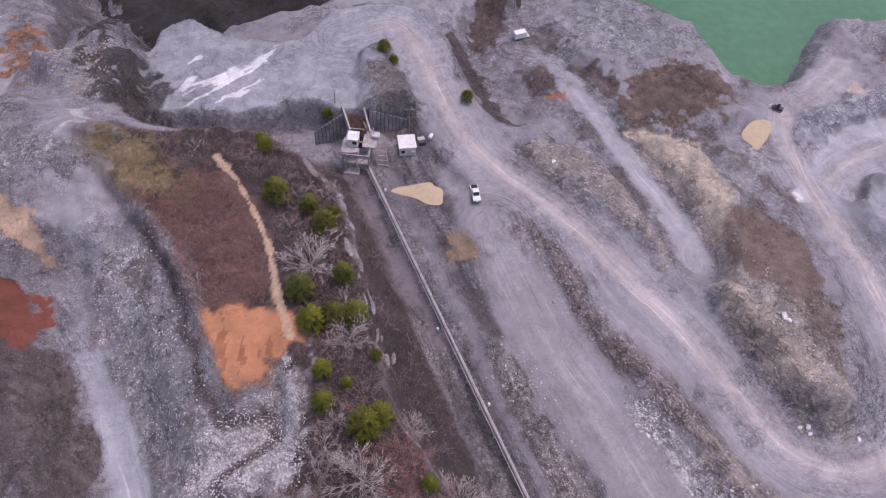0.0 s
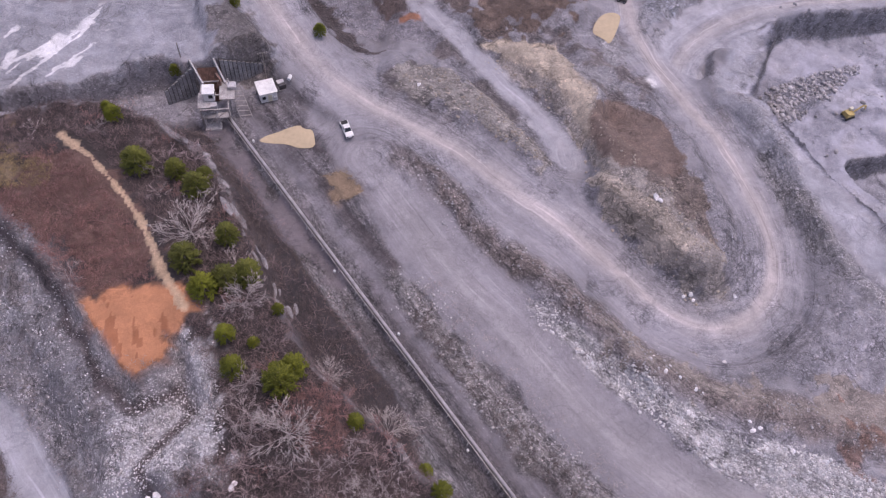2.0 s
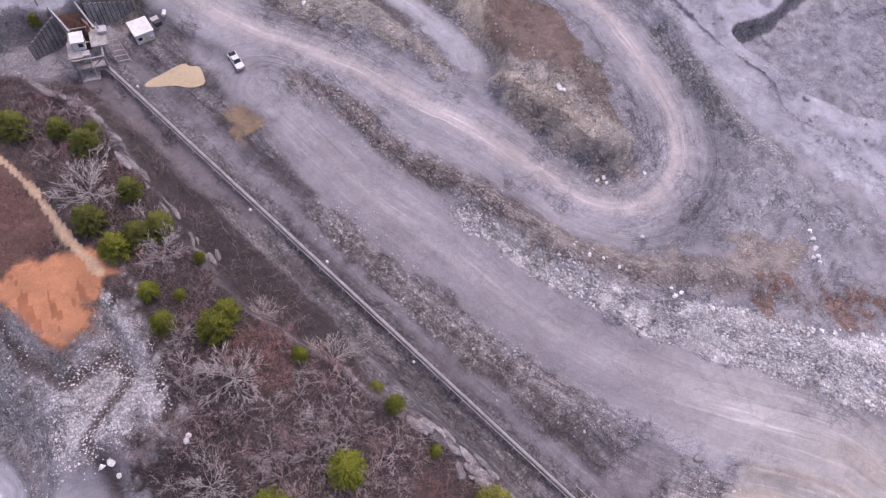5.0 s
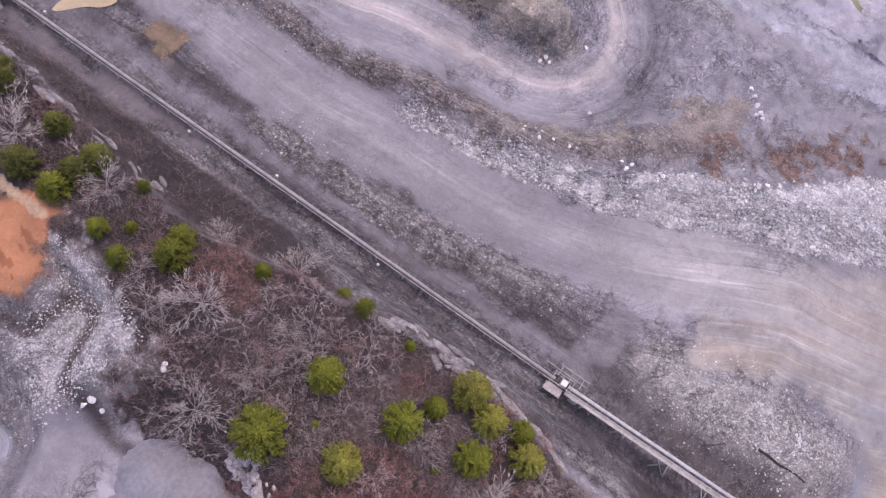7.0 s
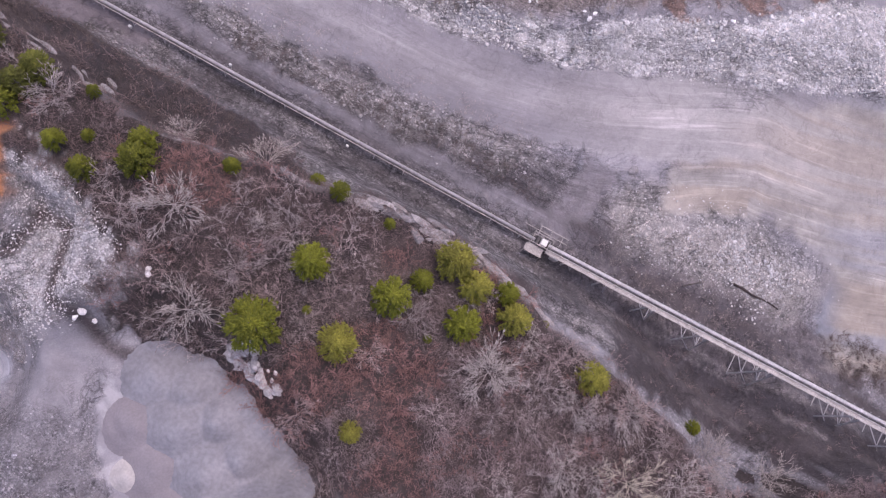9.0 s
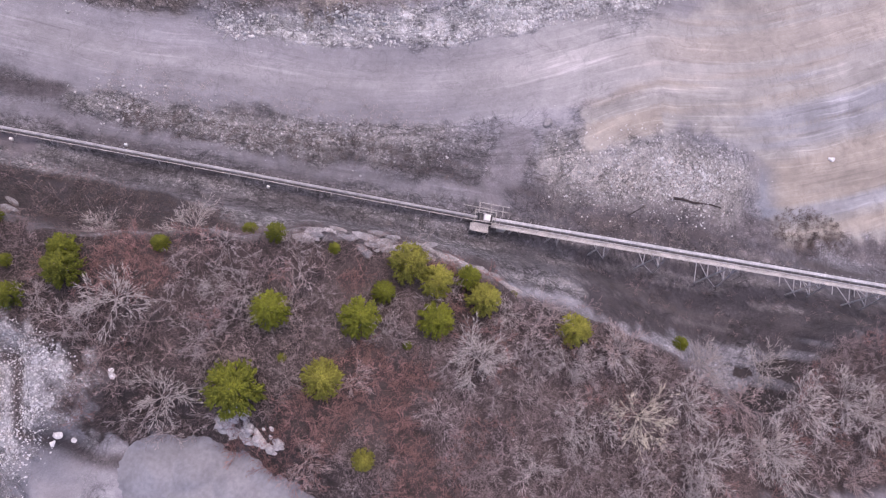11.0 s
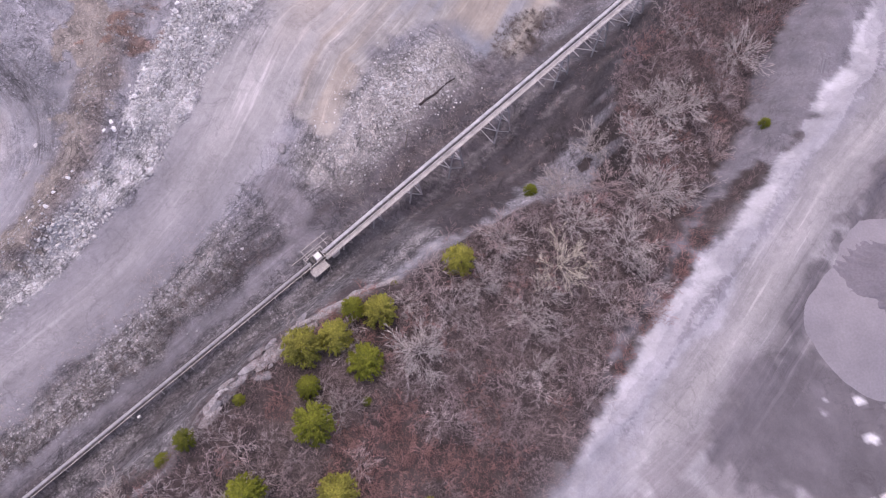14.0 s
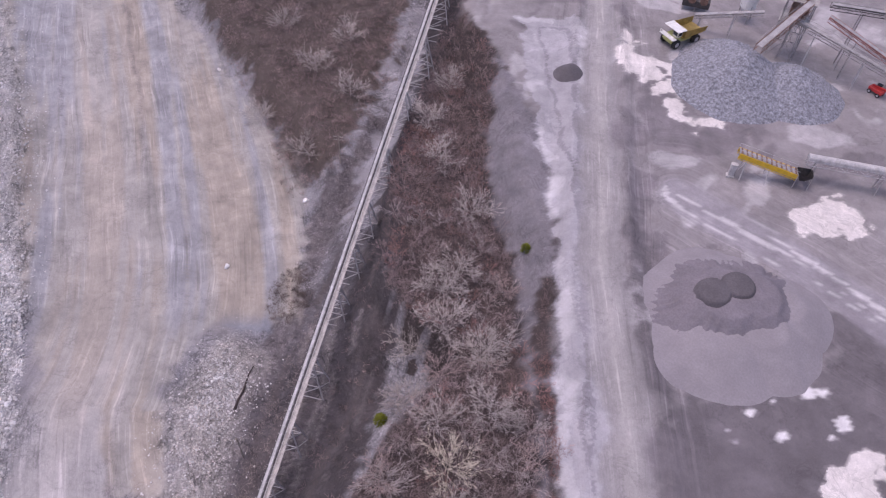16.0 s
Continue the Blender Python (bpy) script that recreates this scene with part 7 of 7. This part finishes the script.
EVER = []
for seed, m in ((1, NEEDLE), (2, NEEDLE), (3, NEEDLE_PALE), (4, NEEDLE_DULL)):
    crown = raw_mesh("crown", *evergreen_mesh(seed, 2600, 2.0), m)
    bm = B()
    tube(bm, (0, 0, 0), (0, 0, 2.0), 0.06, 0.02, 7)
    EVER.append((mesh_of(bm, "trunk", WOOD_GREY), crown))
DULL = {0, 3, 4, 5, 6, 8, 9, 10}
for rows, south in ((EVERGREENS_NORTH, 0), (EVERGREENS_SOUTH, 1)):
    for i, (x, y, r) in enumerate(rows):
        kind = (2 if i in (6, 9, 10, 13, 16, 17) else i % 2) if south else (3 if i in DULL else i % 2)
        label = ("yellow-green evergreen tree among leafless brush", "bushy olive-green evergreen tree among leafless brush", "dull green cedar on a rocky hill edge")[0 if kind == 2 else 2 if kind == 3 else 1]
        t = thing("evergreen_tree", x, y, ground_z(x, y) - 0.1, (i * 53) % 360, label, "tree", "evergreens")
        grow = 1.2 if south else 1.12
        for nm, me in zip(("trunk", "crown"), EVER[kind]):
            o = new(nm, me)
            o.parent = t
            o.matrix_basis = Matrix.Diagonal((r * grow, r * grow, r * grow * 0.95, 1))

# ---- brush: tufts of twigs over the wooded hill and the gullies ----
def scatter(polys, n, keep_out=(), seed=3, margin=0.0):
    r = np.random.RandomState(seed)
    out = []
    for poly, share in polys:
        px, py = [p[0] for p in poly], [p[1] for p in poly]
        m = int(n * share)
        got = 0
        while got < m:
            x, y = r.uniform(min(px), max(px), m * 2), r.uniform(min(py), max(py), m * 2)
            ok = inside(x, y, poly) > margin - 1.5 * r.rand(m * 2)
            for ko, gap in keep_out:
                ok &= inside(x, y, ko) < -gap
            sel = np.stack([x[ok], y[ok]], -1)[:m - got]
            out.append(sel)
            got += len(sel)
            if len(sel) == 0:
                break
    return np.concatenate(out)


def heights(x, y):
    i = np.clip(np.searchsorted(XS, x) - 1, 0, len(XS) - 2)
    j = np.clip(np.searchsorted(YS, y) - 1, 0, len(YS) - 2)
    u, v = (x - XS[i]) / (XS[i + 1] - XS[i]), (y - YS[j]) / (YS[j + 1] - YS[j])
    return (GZ[i, j] * (1 - u) + GZ[i + 1, j] * u) * (1 - v) + (GZ[i, j + 1] * (1 - u) + GZ[i + 1, j + 1] * u) * v


def brush(name, spots, twigs, size, mat, label, seed, thick=0.032):
    r = np.random.RandomState(seed)
    n = len(spots)
    base = np.repeat(np.column_stack([spots, heights(spots[:, 0], spots[:, 1])]), twigs, 0)
    big = np.repeat(r.uniform(0.5, 1.25, n) * size, twigs)
    d = r.normal(0, 0.62, (n * twigs, 3))
    d[:, 2] = r.uniform(0.45, 1.1, n * twigs)
    d /= np.linalg.norm(d, axis=1)[:, None]
    p = base + r.normal(0, 0.22, (n * twigs, 3)) * size * np.array((1, 1, 0)) + d * np.array((1, 1, 0.3)) * (big * r.uniform(0, 0.4, n * twigs))[:, None]
    q = p + d * (big * r.uniform(0.5, 1.0, n * twigs))[:, None]
    co, faces = spikes(p, q, thick)
    ob = new(name, raw_mesh(name, co, faces, mat))
    return tagged(ob, label, "brush", kind="stuff")


woods_out = ((BANK_SHADE, 0.3), (CLAY, 0.5), (ROCK_WHITE, 0.5), (YARD, 1), (SANDPIT, 1))
spots = scatter([(HILL, 1.0)], 16000, woods_out, 3)
keep = line_dist(spots[:, 0], spots[:, 1], PATH_CLAY)[0] > 1.8
spots = spots[keep]
red = (inside(spots[:, 0], spots[:, 1], BRUSH_RED) > -2) | (fbm(spots[:, 0], spots[:, 1], 16, 3, 4) > 0.52)
dry = inside(spots[:, 0], spots[:, 1], GRASS_DRY) > 0
south = spots[:, 1] + 12 * fbm(spots[:, 0], spots[:, 1], 20, 2, 1)
south = (south < 8) & (south > -62)
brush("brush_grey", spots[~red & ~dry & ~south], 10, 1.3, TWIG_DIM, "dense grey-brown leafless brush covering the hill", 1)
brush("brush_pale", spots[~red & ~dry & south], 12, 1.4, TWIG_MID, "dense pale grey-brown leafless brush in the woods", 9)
brush("brush_red", spots[red & ~dry], 12, 1.1, TWIG_RED, "low reddish-brown leafless brush", 2)
ACROSS = np.array((-CONV_DIR[1], CONV_DIR[0]))
FOOT_STRIP = [tuple(CONV_A + CONV_DIR * s + ACROSS * e) for s, e in ((2, -6.8), (30, -6.6), (60, -6.8), (82, -9.0), (92, -12.0), (80, -13.5), (60, -15.5), (30, -17), (2, -17))]
foot = scatter([(FOOT_STRIP, 0.42), (BRUSH_S, 0.25), (GULLY_W, 0.04), (BRUSH_WEST, 0.11), (GULLY_S, 0.04), (BROWN_N, 0.06), (BROWN_N2, 0.01), (BROWN_SHORE, 0.02)], 5600, (), 5)
foot = foot[[not near_conveyor(x, y, 2.6) for x, y in foot]]
slope = scatter([(BRUSH_S, 0.92), (GULLY_W, 0.08)], 2400, (), 15)
slope = slope[[not near_conveyor(x, y, 3.2) for x, y in slope]]
brush("brush_slope", slope, 14, 1.3, TWIG_DIM, "grey-brown leafless brush on the gully slope", 12)
thicket("thicket_slope", [p for p in slope[::12] if not near_conveyor(*p, 4.5)], 1.4, 2.8, 4, TWIG_DIM, "brown leafless thicket on the gully slope", 33)
thicket("thicket_foot", scatter([(FOOT_STRIP, 1.0)], 90, (), 35), 1.2, 2.4, 3, TWIG_DIM, "dark leafless thicket at the foot of the cliff", 34)
strip = scatter([(HILL, 1.0)], 900, woods_out, 51)
strip = strip[(strip[:, 1] < -78) & (strip[:, 1] > -170)]
strip = [p for p in strip if not near_conveyor(*p, 3.4)]
thicket("thicket_strip", strip[::2], 1.2, 2.4, 1, TWIG_RED, "reddish-brown leafless thicket between conveyor and yard", 36)
thicket("thicket_strip_grey", strip[1::2], 1.4, 2.8, 2, TWIG_MID, "grey-brown leafless thicket between conveyor and yard", 37)
brush("brush_gully", foot, 11, 1.2, TWIG_DARK, "sparse dark brush on gully slopes", 3)
sparse = scatter([(SCREE_WEST, 0.5), (RIDGE_CONV + [(p[0] + 5, p[1] + 3) for p in RIDGE_CONV[::-1]], 0.2), (RED_E, 0.2), (DARK_STRIP, 0.22)], 1700, (), 6)
berm = scatter([([(16.8, 59.3), (24.6, 44.7), (32.4, 31.7), (41.2, 18.1), (47.9, 5.1), (45.5, 3.5), (38.5, 16.5), (29.5, 30.0), (21.8, 43.0), (14.0, 57.5)], 1.0)], 330, (), 41)
brush("brush_berm", berm, 12, 0.9, TWIG_DARK, "dark low shrubs on the berm beside the conveyor", 42)
brush("brush_sparse", sparse, 6, 0.9, TWIG, "scattered low dry shrubs between stones", 4)
GRASS = material("dry_grass", (0.33, 0.25, 0.13), 0.95, 0.0, 0.25, 0.3, 0.0, 2.0, 0.3)
brush("dry_grass", scatter([(GRASS_DRY, 1.0)], 1300, (), 8), 7, 0.6, GRASS, "tufts of dry tan grass on the hill top", 5)

# ---- stones ----
ICO = None
bm = B()
bmesh.ops.create_icosphere(bm, subdivisions=1, radius=1.0)
bm.verts.ensure_lookup_table()
ICO = (np.array([v.co for v in bm.verts]), np.array([[v.index for v in f.verts] for f in bm.faces]))
bm.free()


def stones(name, spots, lo, hi, mat, label, seed, power=2.5):
    r = np.random.RandomState(seed)
    spots = spots[fbm(spots[:, 0], spots[:, 1], 7, 3, 2) + r.uniform(-0.5, 0.9, len(spots)) > 0]
    n = len(spots)
    s = lo + (hi - lo) * r.rand(n) ** power
    v = ICO[0][None] * (1 + r.uniform(-0.42, 0.30, (n, len(ICO[0]), 1)))
    v = v * r.uniform(0.55, 1.35, (n, 1, 3)) * np.array((1, 1, 0.7))
    a = r.uniform(0, 2 * math.pi, n)
    c, sn = np.cos(a)[:, None], np.sin(a)[:, None]
    v = np.stack([v[..., 0] * c - v[..., 1] * sn, v[..., 0] * sn + v[..., 1] * c, v[..., 2]], -1) * s[:, None, None]
    z = heights(spots[:, 0], spots[:, 1]) + s * 0.25
    v += np.column_stack([spots, z])[:, None, :]
    faces = (np.arange(n)[:, None, None] * len(ICO[0]) + ICO[1][None]).reshape(-1, 3)
    ob = new(name, raw_mesh(name, v.reshape(-1, 3), faces, mat))
    return tagged(ob, label, "stones", kind="stuff")


def along(pts, n, width, seed):
    r = np.random.RandomState(seed)
    seg = [math.dist(a[:2], b[:2]) for a, b in zip(pts[:-1], pts[1:])]
    cum = np.cumsum([0] + seg)
    t = r.rand(n) * cum[-1]
    i = np.clip(np.searchsorted(cum, t) - 1, 0, len(seg) - 1)
    P = np.array([p[:2] for p in pts])
    u = ((t - cum[i]) / np.array(seg)[i])[:, None]
    return P[i] * (1 - u) + P[i + 1] * u + r.normal(0, width, (n, 2))


stones("rubble_white", np.concatenate([scatter([(RUBBLE_WHITE, 1.0)], 17000, (), 21), along(RIDGE_WHITE[-4:], 3200, 3.0, 1)]), 0.07, 0.40, ROCK_WHITE_M, "pale broken limestone rubble along a berm", 1, 4.0)
stones("rubble_berm", np.concatenate([along(RIDGE_WHITE[:4], 900, 2.0, 2), along(RIDGE_CONV, 2600, 2.4, 3), along(RIDGE_MID, 1500, 2.6, 4), along(RIDGE_PIT, 1500, 1.8, 8)]), 0.05, 0.30, ROCK, "grey stone rubble on road berms", 2)
stones("rubble_south", np.concatenate([along(RIDGE_S, 4200, 3.8, 5)]), 0.04, 0.27, ROCK_WHITE_M, "mixed pale rubble beside the conveyor", 3)
stones("scree", np.concatenate([scatter([(ROCK_WHITE, 0.5), (SCREE_WEST, 0.5)], 9500, ((CLAY, 0.3),), 11)]), 0.03, 0.17, ROCK_WHITE_M, "white limestone scree below the clay bank", 4)
stones("rubble_east", scatter([(TAN_RIDGE, 0.5), (SPUR, 0.25), (MOUND_NW, 0.25)], 2400, ((TAN, -1.5),), 12), 0.05, 0.42, ROCK_TAN, "tan and grey rubble on the spoil ridge", 5)
stones("pit_rubble", scatter([(PIT, 0.35), (RUBBLE_PIT, 0.65)], 1900, ((PIT_LOW, 1),), 13), 0.15, 0.9, ROCK, "blasted grey rock on the pit floor", 6)


# ---- boulders and rock slabs, each a thing ----
def boulder_mesh(seed, flat):
    r = np.random.RandomState(seed)
    bm = B()
    bmesh.ops.create_icosphere(bm, subdivisions=2, radius=1.0)
    cuts = [(Vector(r.normal(0, 1, 3)).normalized(), r.uniform(0.55, 0.85)) for _ in range(9)]
    for v in bm.verts:
        for n, d in cuts:
            over = v.co.dot(n) - d
            if over > 0:
                v.co -= n * over
        v.co *= 1 + r.uniform(-0.04, 0.04)
        v.co.z *= flat
    return bm


BOULDERS = [mesh_of(boulder_mesh(60 + k, f), "boulder", m) for k, (f, m) in enumerate(((0.7, ROCK), (0.6, ROCK_WHITE_M), (0.8, ROCK), (0.45, ROCK), (0.6, ROCK_TAN), (0.35, ROCK_DARK), (0.28, ROCK_LEDGE), (0.4, ROCK_DARK)))]


def boulder(x, y, size, kind, turn, label, group):
    ob = new("boulder", BOULDERS[kind])
    ob.matrix_basis = pose(x, y, ground_z(x, y) + size * 0.15, 0, 0, turn) @ Matrix.Diagonal((size, size * 0.8, size, 1))
    return tagged(ob, label, "boulder", group)


r = np.random.RandomState(91)
for k in range(46):
    t = r.rand()
    x, y = OUTCROP[0][0] + (OUTCROP[1][0] - OUTCROP[0][0]) * t + r.normal(0, 0.9), OUTCROP[0][1] + (OUTCROP[1][1] - OUTCROP[0][1]) * t + r.normal(0, 0.9)
    boulder(x, y, r.uniform(0.35, 1.15), (0, 2, 3, 0)[k % 4], r.uniform(0, 360), "grey angular boulder in a pile below the evergreens", "outcrop boulders")
boulder(64.1, -2.1, 1.25, 7, 20, "dark round boulder lying on the haul road", "roadside boulders")
for x, y, s in ROW_STONES:
    boulder(x, y, s, 1, r.uniform(0, 360), "pale limestone boulder at the road edge", "roadside boulders")
for k in range(70):
    i = 3 + k % (len(RIDGE_WHITE) - 4)
    t = r.rand()
    x = RIDGE_WHITE[i][0] * (1 - t) + RIDGE_WHITE[i + 1][0] * t + r.normal(0, 1.2) + 3.2
    y = RIDGE_WHITE[i][1] * (1 - t) + RIDGE_WHITE[i + 1][1] * t + r.normal(0, 1.2) + 2.0
    boulder(x, y, r.uniform(0.3, 0.7), 1, r.uniform(0, 360), "pale limestone boulder on the rubble berm", "berm boulders")
# rock ledges along the cliff: long slabs in broken steps
LEDGE = [(15.0, 17.6), (17.8, 12.9), (20.4, 7.7), (22.0, 5.7), (24.9, 0.8), (25.7, -2.7), (28.6, -9.5), (30.2, -15.0)]
CLIFF_N = [(-26.5, 92.0), (-22.5, 86.5), (-18.5, 79.0), (-15.5, 72.0), (-12.0, 63.5), (-8.5, 55.0)]
DOME = [(-34.0, 95.5), (-29.5, 93.5), (-25.0, 89.5), (-21.5, 84.5)]
for pts, n, kinds, words in ((DOME, 26, (5, 7, 5), "weathered grey rock slab at the end of the hill"), (LEDGE, 46, (6, 7, 6), "pale layered rock slab on the ledge above the conveyor"), (CLIFF_N, 40, (5, 7, 5), "grey rock slab on the cliff above the conveyor")):
    for k in range(n):
        i = k % (len(pts) - 1)
        t = r.rand()
        x = pts[i][0] * (1 - t) + pts[i + 1][0] * t + r.normal(0, 0.7)
        y = pts[i][1] * (1 - t) + pts[i + 1][1] * t + r.normal(0, 0.5)
        heading = math.degrees(math.atan2(pts[i + 1][1] - pts[i][1], pts[i + 1][0] - pts[i][0]))
        s_ = r.uniform(0.45, 1.0)
        ob = new("rock_slab", BOULDERS[kinds[k % 3]])
        ob.matrix_basis = pose(x, y, ground_z(x, y) + 0.05, r.normal(0, 7), r.normal(0, 7), heading + r.normal(0, 10)) @ Matrix.Diagonal((s_ * r.uniform(1.6, 3.2), s_ * 0.75, s_ * 0.8, 1))
        tagged(ob, words, "rock", "cliff slabs")

WOOD_DARK = material("rotten_dark_wood", (0.06, 0.045, 0.045), 0.95, 0.0, 0.3, 1.5)
log = thing("fallen_log", FALLEN[0][0], FALLEN[0][1], ground_z(*FALLEN[0]), math.degrees(math.atan2(FALLEN[1][1] - FALLEN[0][1], FALLEN[1][0] - FALLEN[0][0])), "dark rotten log lying on rubble", "log")
bm = B()
span = math.dist(FALLEN[0], FALLEN[1])
for k in range(5):
    tube(bm, (span * k / 5, 0.15 * math.sin(k * 2.1), 0.15), (span * (k + 1) / 5, 0.15 * math.sin(k * 2.1 + 2.1), 0.15), 0.28 - 0.03 * k, 0.25 - 0.03 * k, 8)
part("trunk", bm, WOOD_DARK, log)
